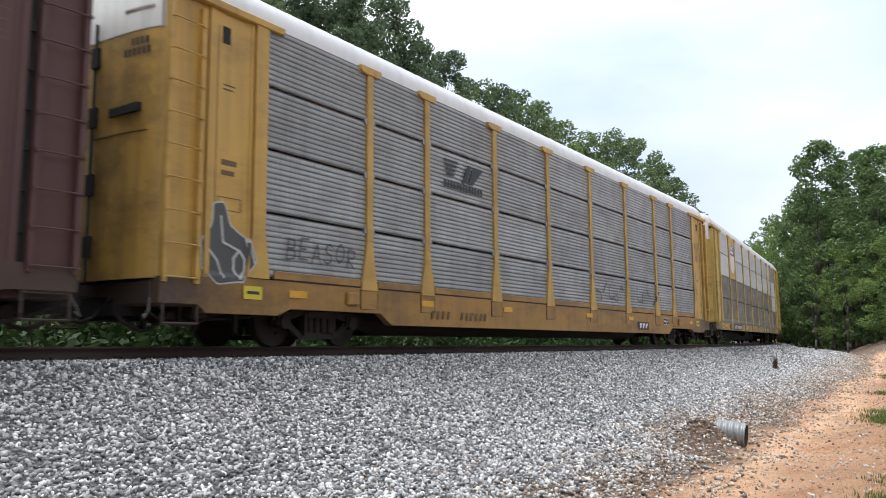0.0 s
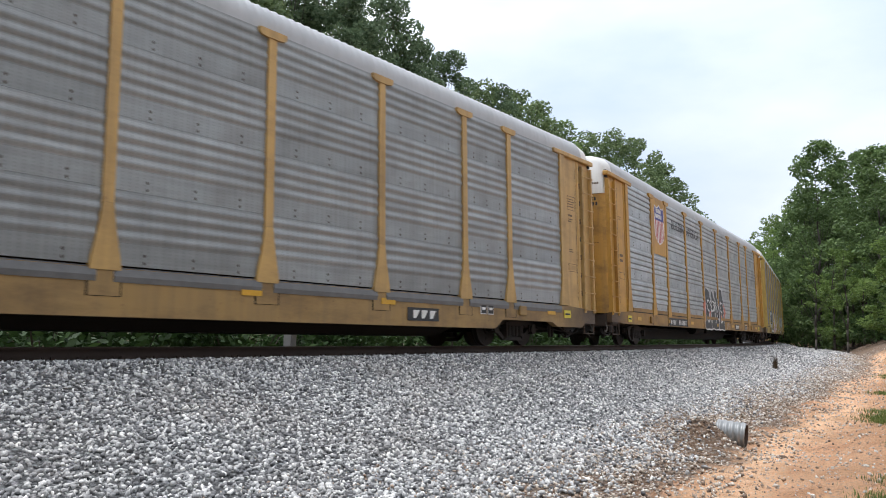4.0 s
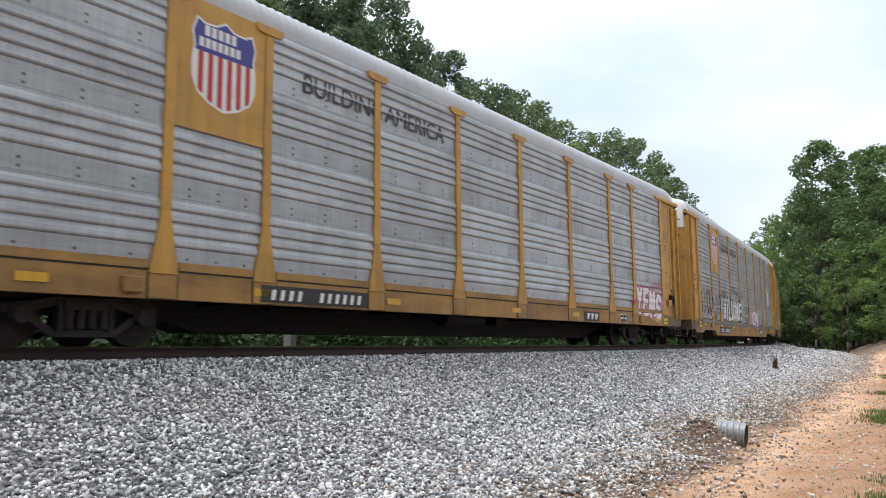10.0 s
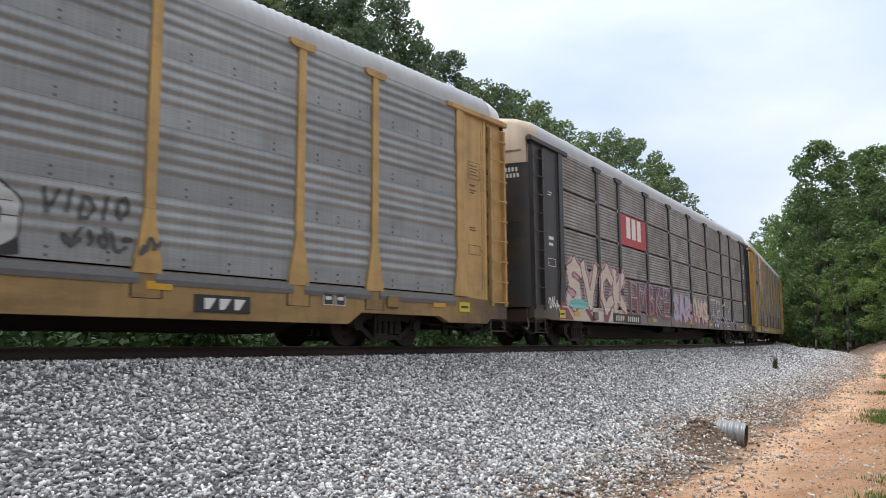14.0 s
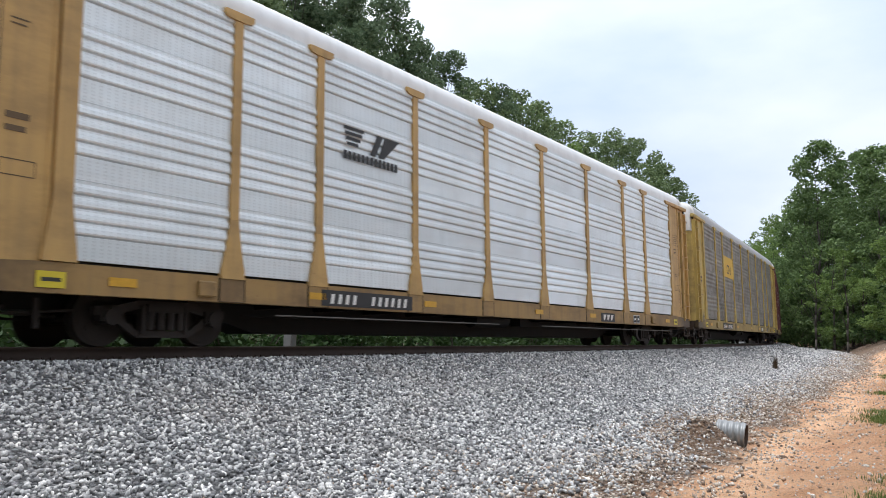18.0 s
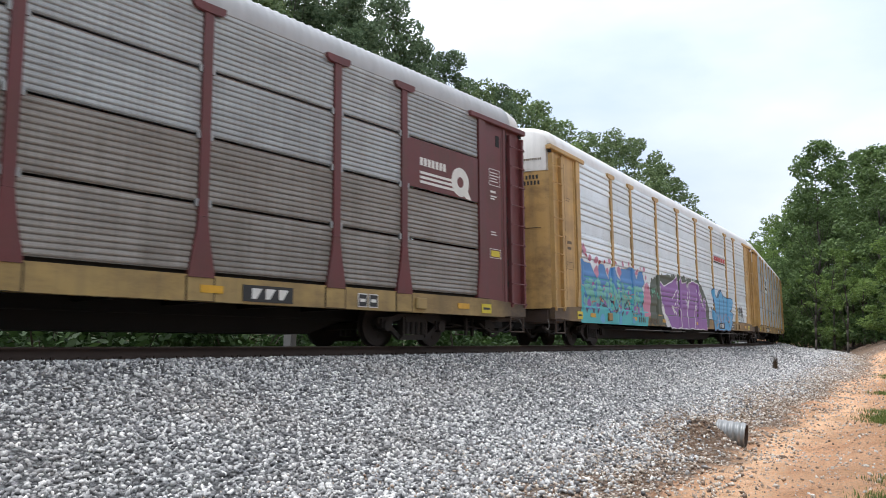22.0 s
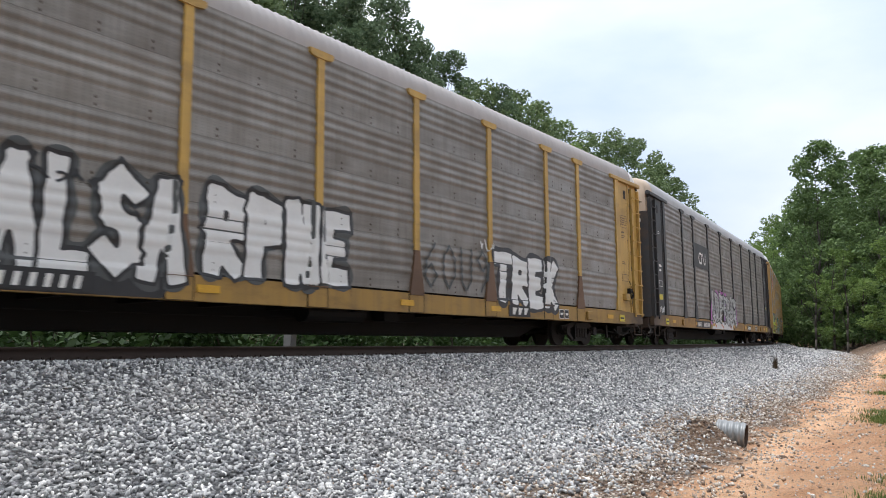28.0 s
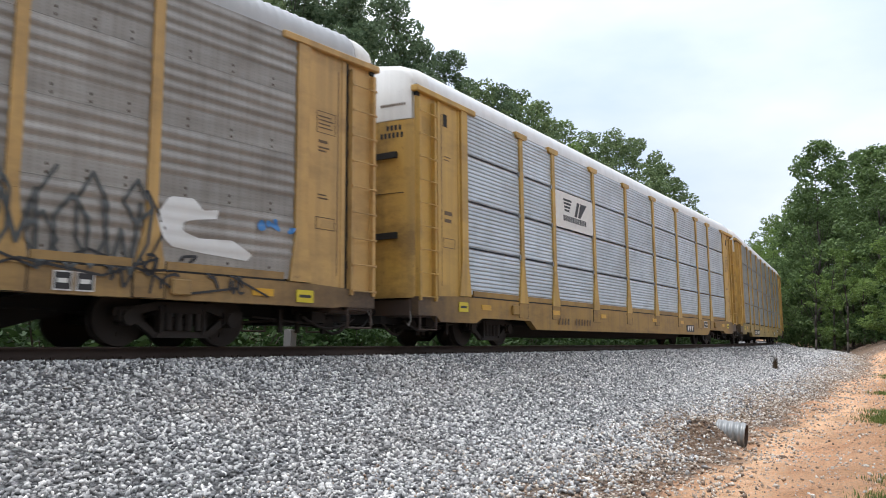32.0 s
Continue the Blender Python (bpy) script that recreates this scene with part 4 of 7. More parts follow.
GLYPHS = {
    "W": [(0, 1), (.25, 0), (.5, .6), (.75, 0), (1, 1)], "I": [(.5, 0), (.5, 1)], "L": [(.1, 1), (.1, 0), (.9, 0)], "D": [(.1, 0), (.1, 1), (.6, .95), (.95, .5), (.6, .05), (.1, 0)],
    "C": [(.95, .8), (.6, 1), (.15, .75), (.1, .3), (.5, 0), (.95, .2)], "O": [(.5, 0), (.1, .3), (.1, .7), (.5, 1), (.9, .7), (.9, .3), (.5, 0)], "R": [(.1, 0), (.1, 1), (.8, .9), (.8, .55), (.1, .48), (.9, 0)],
    "E": [(.9, 1), (.1, 1), (.1, .5), (.7, .5), (.1, .5), (.1, 0), (.9, 0)], "!": [(.5, .35), (.6, 1)],
    "V": [(0, 1), (.45, 0), (.95, 1)], "K": [(.1, 1), (.1, 0), (.1, .45), (.85, 1), (.1, .45), (.9, 0)], "P": [(.1, 0), (.1, 1), (.8, .9), (.8, .55), (.1, .48)], "M": [(0, 0), (.1, 1), (.5, .3), (.9, 1), (1, 0)],
    "S": [(.9, .85), (.5, 1), (.15, .8), (.3, .55), (.75, .45), (.85, .15), (.45, 0), (.05, .15)], "N": [(.1, 0), (.1, 1), (.85, 0), (.85, 1)], "A": [(0, 0), (.5, 1), (.75, .4), (.2, .4), (.75, .4), (1, 0)],
    "G": [(.9, .85), (.5, 1), (.1, .7), (.1, .25), (.5, 0), (.9, .2), (.9, .5), (.55, .48)], "U": [(.1, 1), (.15, .2), (.5, 0), (.85, .2), (.9, 1)], "T": [(0, 1), (1, 1), (.5, 1), (.5, 0)],
    "B": [(.1, 0), (.1, 1), (.75, .92), (.75, .58), (.1, .52), (.85, .42), (.85, .08), (.1, 0)], "H": [(.1, 0), (.1, 1), (.1, .5), (.9, .5), (.9, 1), (.9, 0)], "Y": [(.05, 1), (.5, .5), (.95, 1), (.5, .5), (.5, 0)],
    "F": [(.9, 1), (.1, 1), (.1, .5), (.7, .5), (.1, .5), (.1, 0)], "Z": [(.05, 1), (.95, 1), (.05, 0), (.95, 0)], "X": [(.05, 0), (.95, 1), (.5, .5), (.05, 1), (.95, 0)], "J": [(.9, 1), (.9, .25), (.5, 0), (.1, .2)],
    "4": [(.7, 0), (.7, 1), (.05, .35), (.95, .35)], "9": [(.9, .7), (.5, 1), (.1, .75), (.5, .5), (.9, .7), (.8, .3), (.4, 0)], "6": [(.8, 1), (.2, .6), (.1, .25), (.5, 0), (.9, .25), (.5, .52), (.15, .35)],
    "0": [(.5, 0), (.15, .3), (.15, .7), (.5, 1), (.85, .7), (.85, .3), (.5, 0)], "1": [(.3, .8), (.5, 1), (.5, 0)], "2": [(.1, .8), (.5, 1), (.85, .75), (.1, 0), (.9, 0)], "3": [(.1, .9), (.6, 1), (.8, .75), (.4, .52), (.85, .3), (.6, 0), (.1, .1)],
}


def segments(lines):
    return np.array([(*p, *q) for ln in lines for p, q in zip(ln[:-1], ln[1:])], float)


def seg_field(segs):
    def f(x, z):
        d = np.full(x.shape, 9.0)
        for x0, z0, x1, z1 in segs:
            dx, dz = x1 - x0, z1 - z0
            t = np.clip(((x - x0) * dx + (z - z0) * dz) / (dx * dx + dz * dz + 1e-9), 0, 1)
            d = np.minimum(d, np.hypot(x - x0 - t * dx, z - z0 - t * dz))
        return d
    return f


def poly_field(pts):
    """Signed distance of an outline, negative inside."""
    def f(x, z):
        inside, d = np.zeros(x.shape, bool), np.full(x.shape, 9.0)
        for (x0, z0), (x1, z1) in zip(pts, pts[1:] + pts[:1]):
            dx, dz = x1 - x0, z1 - z0
            t = np.clip(((x - x0) * dx + (z - z0) * dz) / (dx * dx + dz * dz + 1e-9), 0, 1)
            d = np.minimum(d, np.hypot(x - x0 - t * dx, z - z0 - t * dz))
            if z0 != z1:
                inside ^= ((z0 > z) != (z1 > z)) & (x < x0 + (z - z0) * dx / dz)
        return np.where(inside, -d, d)
    return f


def coat(name, field, ext, mat, parent, style, lift, label="", flat=None, dz=0.045, dx=0.055):
    """A thin coat of paint where field < 0, laid over ribs, posts and sill of the near side."""
    u0, u1, h0, h1 = ext
    xs, zs = np.arange(u0, u1 + dx, dx), np.arange(h0, h1 + dz, dz)
    gx, gz = np.meshgrid(xs, zs)
    val = field(gx, gz)
    val = np.where(np.abs(val) < 1e-5, 1e-5, val)
    inside = val < 0
    count = inside[:-1, :-1].astype(int) + inside[:-1, 1:] + inside[1:, :-1] + inside[1:, 1:]
    verts, index, faces, totals = [], {}, [], []

    def corner(j, i):
        if (j, i) not in index:
            index[j, i] = len(verts)
            verts.append((xs[i], zs[j]))
        return index[j, i]

    def cross(j0, i0, j1, i1):
        if (j1, i1) < (j0, i0):
            j0, i0, j1, i1 = j1, i1, j0, i0
        key = (j0, i0, j1, i1)
        if key not in index:
            t = val[j0, i0] / (val[j0, i0] - val[j1, i1])
            index[key] = len(verts)
            verts.append((xs[i0] + t * (xs[i1] - xs[i0]), zs[j0] + t * (zs[j1] - zs[j0])))
        return index[key]

    for j, i in zip(*np.nonzero(count)):
        around = ((j, i), (j, i + 1), (j + 1, i + 1), (j + 1, i))
        poly = []
        for p, q in zip(around, around[1:] + around[:1]):
            if inside[p]:
                poly.append(corner(*p))
            if inside[p] != inside[q]:
                poly.append(cross(*p, *q))
        if len(poly) > 2:
            faces += poly
            totals.append(len(poly))
    if not totals:
        return None
    v = np.array(verts)
    if flat is None:
        y = np.min([surface_y(v[:, 0] + a * dx, v[:, 1] + b * dz * 0.6, style) for a in (-1, 0, 1) for b in (-1, 0, 1)], 0) - lift
    else:
        y = np.full(len(v), flat - lift)
    me = bpy.data.meshes.new(name)
    me.vertices.add(len(v))
    me.vertices.foreach_set("co", np.stack([v[:, 0], y, v[:, 1]], 1).astype(np.float32).ravel())
    me.loops.add(len(faces))
    me.loops.foreach_set("vertex_index", np.array(faces, np.int32))
    me.polygons.add(len(totals))
    me.polygons.foreach_set("loop_start", np.concatenate([[0], np.cumsum(totals)[:-1]]).astype(np.int32))
    me.polygons.foreach_set("loop_total", np.array(totals, np.int32))
    me.update(calc_edges=True)
    me.materials.append(mat)
    return part_of(name, me, parent, label)


def slab_field(segs):
    """Distance to strokes with square ends."""
    def f(x, z):
        d = np.full(x.shape, 9.0)
        for x0, z0, x1, z1 in segs:
            ln = math.hypot(x1 - x0, z1 - z0) + 1e-9
            ex, ez = (x1 - x0) / ln, (z1 - z0) / ln
            a, b = (x - x0) * ex + (z - z0) * ez, np.abs((x - x0) * ez - (z - z0) * ex)
            d = np.minimum(d, np.maximum(b, np.maximum(-a, a - ln)))
        return d
    return f


def throw(parent, style, word, ext, fill, edge, thick=0.21, right=None, rim=0.05, halo="", low="", square=True, seed=1, reach=0.16):
    """Letters that fill their cells from edge to edge, each with an outline; the band may rise or fall towards its end."""
    rng = random.Random(seed)
    u0, u1, h0, h1 = ext
    r0, r1 = right or (h0, h1)
    n = len(word)
    w = (u1 - u0) / n
    field = slab_field if square else seg_field
    drawn = []
    for i, ch in enumerate(word):
        f = (i + 0.5) / n
        a, b = h0 + (r0 - h0) * f + rng.uniform(-.06, .04), h1 + (r1 - h1) * f + rng.uniform(-.05, .07)
        t = 0.78 * thick * min(w, 0.62 * (b - a)) * rng.uniform(0.93, 1.07)
        lean = rng.uniform(-.05, .07)
        wide = w * rng.uniform(1.0, 1.09)
        drawn.append(([(u0 + w * i + t * 0.95 + (wide - 1.9 * t) * x + lean * (z - 0.5), a + t + (b - a - 2 * t) * z) for x, z in GLYPHS[ch]], t, (a + b) / 2))
    if halo:
        g = seg_field(segments([ln for ln, t, m in drawn]))
        t = max(t for ln, t, m in drawn)
        coat("graffiti", lambda x, z: g(x, z) - t - reach + 0.03 * np.sin(x * 6 + seed) + 0.03 * np.sin(z * 9 + x * 2), (u0 - .35, u1 + .35, max(min(h0, r0) - .3, 0.62), max(h1, r1) + .3), SPRAY[halo], parent, style, 0.003, halo + " sprayed graffiti background")
    for i, (ln, t, mid) in enumerate(drawn):
        g = field(segments([ln]))
        us, hs = [q[0] for q in ln], [q[1] for q in ln]
        pad = t + rim + 0.1
        own = (min(us) - pad, max(us) + pad, max(min(hs) - pad, 0.62), max(hs) + pad)
        wob = lambda x, z: 0.012 * np.sin(x * 11 + i) + 0.012 * np.sin(z * 12 + x * 3)
        lift = 0.0055 + 0.0034 * (i % 3)
        coat("graffiti", lambda x, z: g(x, z) - t - rim + wob(x, z), own, SPRAY[edge], parent, style, lift, edge + " sprayed graffiti outline", dx=0.045, dz=0.038)
        coat("graffiti", lambda x, z: g(x, z) - t + wob(x, z), own, SPRAY[fill], parent, style, lift + 0.0012, fill + " sprayed graffiti letter", dx=0.045, dz=0.038)
        if low:
            coat("graffiti", lambda x, z: np.maximum(g(x, z) - t * 0.97 + wob(x, z), z - mid - 0.1 * np.sin(x * 3 + seed)), own, SPRAY[low], parent, style, lift + 0.0022, low + " lower part of a sprayed letter", dx=0.045, dz=0.038)


def lined(parent, style, word, ext, ink, width=0.03):
    """Letters in thin lines, stretched into a box."""
    u0, u1, h0, h1 = ext
    w = (u1 - u0) / len(word)
    strokes(parent, style, [[(u0 + w * (i + 0.1 + 0.8 * x), h0 + (h1 - h0) * z) for x, z in GLYPHS[ch]] for i, ch in enumerate(word)], ink, width)


def scrawl(parent, style, u0, u1, h0, h1, ink, seed, width=0.022, count=5):
    """A quick tag in thin lines."""
    rng = random.Random(seed)
    lines = []
    for i in range(count):
        c = u0 + (u1 - u0) * (i + 0.5) / count
        w = (u1 - u0) / count * 0.75
        p = [(c + rng.uniform(-w, w), rng.uniform(h0, h1)) for _ in range(5)]
        curve = []
        for a, b, d in zip(p[:-2], p[1:-1], p[2:]):
            a2, d2 = ((a[0] + b[0]) / 2, (a[1] + b[1]) / 2), ((b[0] + d[0]) / 2, (b[1] + d[1]) / 2)
            curve += [((1 - t) ** 2 * a2[0] + 2 * t * (1 - t) * b[0] + t * t * d2[0], (1 - t) ** 2 * a2[1] + 2 * t * (1 - t) * b[1] + t * t * d2[1]) for t in (0, .25, .5, .75, 1)]
        lines.append(curve)
    strokes(parent, style, lines, ink, width)


def strokes(parent, style, lines, ink, width):
    for ln in lines:
        f = seg_field(segments([ln]))
        us, hs = [p[0] for p in ln], [p[1] for p in ln]
        coat("graffiti_tag", lambda x, z: f(x, z) - width, (min(us) - .06, max(us) + .06, max(0.6, min(hs) - .06), max(hs) + .06), SPRAY[ink], parent, style, 0.0225, ink + " scrawled spray tag", dz=0.02, dx=0.02)


def tag_word(parent, style, word, u, h, size, ink, width=0.022):
    """A word written by spray can in thin strokes."""
    lines = []
    for i, ch in enumerate(word):
        lines.append([(u + size * 0.85 * i + size * 0.68 * x + 0.05 * z, h + size * z + 0.04 * math.sin(i * 2.1)) for x, z in GLYPHS[ch]])
    strokes(parent, style, lines, ink, width)


def blob(parent, style, pts, ink, lift=0.006, name="graffiti"):
    f = poly_field(pts)
    us, hs = [p[0] for p in pts], [p[1] for p in pts]
    coat(name, f, (min(us) - .05, max(us) + .05, min(hs) - .03, max(hs) + .03), SPRAY[ink], parent, style, lift, ink + " sprayed patch")


def mist(parent, style, pts, ink, lift=0.0025, ragged=0.10):
    """Overspray with a ragged, speckled edge."""
    f = poly_field(pts)
    us, hs = [q[0] for q in pts], [q[1] for q in pts]
    coat("graffiti", lambda x, z: f(x, z) + ragged * fractal(x, z, 0.7, 4, 6) + 0.04, (min(us) - .25, max(us) + .25, max(0.64, min(hs) - .1), max(hs) + .25), SPRAY[ink], parent, style, lift, ink + " overspray")


def bubble(parent, style, pts, fill, edge, rim=0.05, lift=0.006):
    """One fat sprayed shape with an outline."""
    f = poly_field(pts)
    us, hs = [p[0] for p in pts], [p[1] for p in pts]
    ext = (min(us) - .12, max(us) + .12, max(0.6, min(hs) - .1), max(hs) + .12)
    wob = lambda x, z: 0.02 * np.sin(x * 7) + 0.015 * np.sin(z * 11 + x * 4)
    coat("graffiti", lambda x, z: f(x, z) - rim + wob(x, z), ext, SPRAY[edge], parent, style, lift, edge + " sprayed outline", dx=0.04, dz=0.034)
    coat("graffiti", lambda x, z: f(x, z) + wob(x, z), ext, SPRAY[fill], parent, style, lift + 0.0025, fill + " sprayed letter", dx=0.04, dz=0.034)


# -- fixed shapes of a car --
def ends(sgn, a, b):
    return (a, b) if sgn > 0 else (-b, -a)


def post_mesh(mat):
    bm = bmesh.new()
    prism(bm, [(0.086, 1.982), (0.086, 5.29), (-0.086, 5.29), (-0.086, 1.982)], -1.585, -1.50)
    return to_mesh("side_post", bm, mat)


def foot_mesh(mat):
    bm = bmesh.new()
    hs = [1.04, 1.085, 1.2, 1.35, 1.5, 1.65, 1.8, 1.978]
    pts = [(foot_half(h), h) for h in hs] + [(-foot_half(h), h) for h in hs[::-1]]
    prism(bm, pts, -1.590, -1.50)
    return to_mesh("post_foot", bm, mat)


def end_post_mesh(mat):
    bm = bmesh.new()
    pts = [(11.66, 1.085), (12.14, 1.085), (12.03, 1.9), (12.03, 5.30), (11.765, 5.30), (11.765, 1.9)]
    prism(bm, pts, -1.585, -1.49)
    return to_mesh("end_post", bm, mat)


def bracket_mesh(mat):
    bm = bmesh.new()
    prism(bm, [(-0.30, 5.33), (-0.26, 5.29), (-0.12, 5.27), (0.12, 5.27), (0.26, 5.29), (0.30, 5.33), (0.30, 5.415), (-0.30, 5.415)], -1.605, -1.46)
    return to_mesh("eave_bracket", bm, mat)


def long_bracket_mesh(mat):
    bm = bmesh.new()
    box(bm, 11.42, 13.80, -1.61, -1.44, 5.295, 5.42)
    bmesh.ops.bevel(bm, geom=bm.edges[:], offset=0.015, segments=1, affect="EDGES")
    return to_mesh("eave_rail", bm, mat)


def sill_mesh(kind, mat):
    bm = bmesh.new()
    if kind == "drop":
        half = [(13.72, 0.62), (13.05, 0.62), (12.9, 0.50), (11.45, 0.50), (11.15, 0.62), (8.75, 0.62), (8.4, 0.40)]
    else:
        half = [(13.72, 0.70), (12.9, 0.70), (12.7, 0.675), (8.4, 0.675)]
    pts = half + [(-x, z) for x, z in half[::-1]] + [(-13.72, 1.0), (-12.1, 1.075), (12.1, 1.075), (13.72, 1.0)]
    prism(bm, pts, -1.56, -1.40)
    return to_mesh("side_sill", bm, mat)


ROOF_SEC = [(-1.50, 5.36), (-1.51, 5.50), (-1.49, 5.63), (-1.43, 5.77), (-1.30, 5.90), (-1.06, 6.00), (-0.6, 6.08), (0, 6.11)]


def roof_mesh(mat, ribbed):
    sec = ROOF_SEC + [(-y, z) for y, z in ROOF_SEC[-2::-1]]
    xs = np.arange(-13.2, 13.2001, 0.10 if ribbed else 0.165)
    k = len(sec)
    amp = 0.030 if ribbed else 0.003
    v = [(x, y * (1 + amp * (i % 2) / 1.5), z + amp * (i % 2) * (0 < j < k - 1)) for i, x in enumerate(xs) for j, (y, z) in enumerate(sec)]
    a = (np.arange(len(xs) - 1)[:, None] * k + np.arange(k - 1)[None]).ravel()
    return mesh_from_arrays("roof", np.array(v), np.stack([a, a + k, a + k + 1, a + 1], 1).ravel(), mat, 4)


def end_x(y):
    """Plan of the bulging car end."""
    return 13.66 + 0.24 * (max(0.0, 1 - (y / 1.5) ** 2)) ** 0.5


def cap_mesh(mat):
    """The domed roof end and the painted band over the end doors."""
    sec = ROOF_SEC + [(-y, z) for y, z in ROOF_SEC[-2::-1]]
    k = len(sec)
    bm = bmesh.new()
    rings = []
    for x, f, g in ((13.2, 1.004, 1.004), (13.40, 0.99, 1.0), (13.58, 0.95, 0.985), (13.70, 0.885, 0.965)):
        rings.append([bm.verts.new((x + 0.14 * max(0, 1 - abs(y) / 1.5) * (x - 13.2) / 0.5, y * g, 5.36 + (z - 5.36) * f)) for y, z in sec])
    nose = [bm.verts.new((end_x(v.co.y * 0.985) + 0.012, v.co.y * 0.985, 5.36 + (v.co.z - 5.36) * 0.80)) for v in rings[-1]]
    chin = [bm.verts.new((end_x(v.co.y) + 0.012, v.co.y, 4.722)) for v in nose]
    rings += [nose, chin]
    for a, b in zip(rings[:-1], rings[1:]):
        for i in range(k - 1):
            bm.faces.new((a[i], b[i], b[i + 1], a[i + 1]))
    for j in (0, k - 1):
        sg = -1 if j == 0 else 1
        top, low = bm.verts.new((13.66, sg * 1.497, 5.40)), bm.verts.new((13.66, sg * 1.497, 4.722))
        bm.faces.new((top, rings[3][j], nose[j])), bm.faces.new((top, nose[j], chin[j], low))
    return to_mesh("roof_end_cap", bm, mat, True)


def cap_gap_mesh():
    """Dark gap between the roof end and the corner post."""
    bm = bmesh.new()
    box(bm, 13.60, 13.715, -1.535, -1.44, 5.22, 5.46)
    return to_mesh("corner_gap", bm, BLACK)


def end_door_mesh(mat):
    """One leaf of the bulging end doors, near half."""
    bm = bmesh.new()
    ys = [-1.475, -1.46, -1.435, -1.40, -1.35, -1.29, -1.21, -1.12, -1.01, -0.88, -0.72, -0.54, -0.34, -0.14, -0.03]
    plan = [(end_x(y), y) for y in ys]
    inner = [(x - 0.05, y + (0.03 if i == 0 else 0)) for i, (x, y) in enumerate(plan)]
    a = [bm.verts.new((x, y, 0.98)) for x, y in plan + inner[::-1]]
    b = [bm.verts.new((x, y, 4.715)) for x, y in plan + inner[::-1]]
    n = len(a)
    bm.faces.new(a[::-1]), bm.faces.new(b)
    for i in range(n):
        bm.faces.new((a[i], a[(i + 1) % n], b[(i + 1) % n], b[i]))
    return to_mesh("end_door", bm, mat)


def end_seam_mesh():
    bm = bmesh.new()
    plan = [(end_x(y) + 0.003, y) for y in (-1.25, -1.0, -0.75, -0.5, -0.25, -0.05)]
    for (x0, y0), (x1, y1) in zip(plan[:-1], plan[1:]):
        rod(bm, (x0, y0, 3.16), (x1, y1, 3.16), 0.008, 6)
    return to_mesh("door_seam", bm, STEEL)


def lock_rod_mesh():
    bm = bmesh.new()
    rod(bm, (13.935, -0.06, 0.95), (13.935, -0.06, 5.0), 0.022, 8)
    for z in (1.5, 2.45, 3.5, 4.45):
        box(bm, 13.895, 13.965, -0.14, 0.02, z - 0.16, z + 0.16)
    return to_mesh("lock_rod", bm, BLACK)


def side_door_mesh(mat):
    bm = bmesh.new()
    plan = [(12.035, -1.47), (12.035, -1.522), (12.06, -1.545), (12.11, -1.545), (12.125, -1.522), (12.84, -1.522), (12.855, -1.545), (12.95, -1.545), (12.95, -1.47)]
    a, b = [bm.verts.new((x, y, 1.02)) for x, y in plan], [bm.verts.new((x, y, 5.292)) for x, y in plan]
    bm.faces.new(a[::-1]), bm.faces.new(b)
    for i in range(len(plan)):
        k = (i + 1) % len(plan)
        bm.faces.new((a[i], a[k], b[k], b[i]))
    return to_mesh("side_door", bm, mat)


def slot_mesh():
    bm = bmesh.new()
    box(bm, 12.951, 13.058, -1.49, -1.45, 0.98, 5.29)
    for z in np.arange(1.4, 5.1, 0.52):
        box(bm, 12.965, 13.03, -1.53, -1.491, z, z + 0.14)
    return to_mesh("door_gap", bm, BLACK)


def corner_mesh(mat, gap):
    bm = bmesh.new()
    box(bm, 13.06 if gap else 12.952, 13.70, -1.50, -1.45, 0.98, 5.292)
    return to_mesh("corner_plate", bm, mat)


def stile_mesh(mat, x):
    bm = bmesh.new()
    box(bm, x - 0.035, x + 0.035, -1.60, -1.5005, 0.92, 5.18)
    return to_mesh("ladder_stile", bm, mat)


def rung_mesh(mat):
    bm = bmesh.new()
    rod(bm, (13.09, 0, 0), (13.70, 0, 0), 0.013, 6)
    for x in (13.1, 13.69):
        box(bm, x - 0.022, x + 0.022, -0.012, 0.03, -0.022, 0.022)
    return to_mesh("rung", bm, mat)


def step_mesh(mat):
    bm = bmesh.new()
    for x in (13.05, 13.64):
        rod(bm, (x, -1.54, 0.72), (x, -1.54, 0.335), 0.019, 6)
    rod(bm, (13.03, -1.54, 0.335), (13.66, -1.54, 0.335), 0.019, 6)
    box(bm, 13.07, 13.62, -1.535, -1.36, 0.66, 0.70)
    return to_mesh("sill_step", bm, mat)


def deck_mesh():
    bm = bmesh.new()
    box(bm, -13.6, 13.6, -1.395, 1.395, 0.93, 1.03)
    # added liners that stop light leaking through the gap below the panels
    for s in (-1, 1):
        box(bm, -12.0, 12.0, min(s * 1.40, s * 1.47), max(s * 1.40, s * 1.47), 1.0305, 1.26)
    # centre sill, hung low and near-black to fill in the shade below the car
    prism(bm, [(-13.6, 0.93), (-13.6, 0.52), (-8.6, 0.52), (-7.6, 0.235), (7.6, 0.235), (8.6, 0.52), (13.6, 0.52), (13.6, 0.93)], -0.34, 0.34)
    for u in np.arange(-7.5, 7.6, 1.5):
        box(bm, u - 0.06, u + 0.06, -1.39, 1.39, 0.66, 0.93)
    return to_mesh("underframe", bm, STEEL)


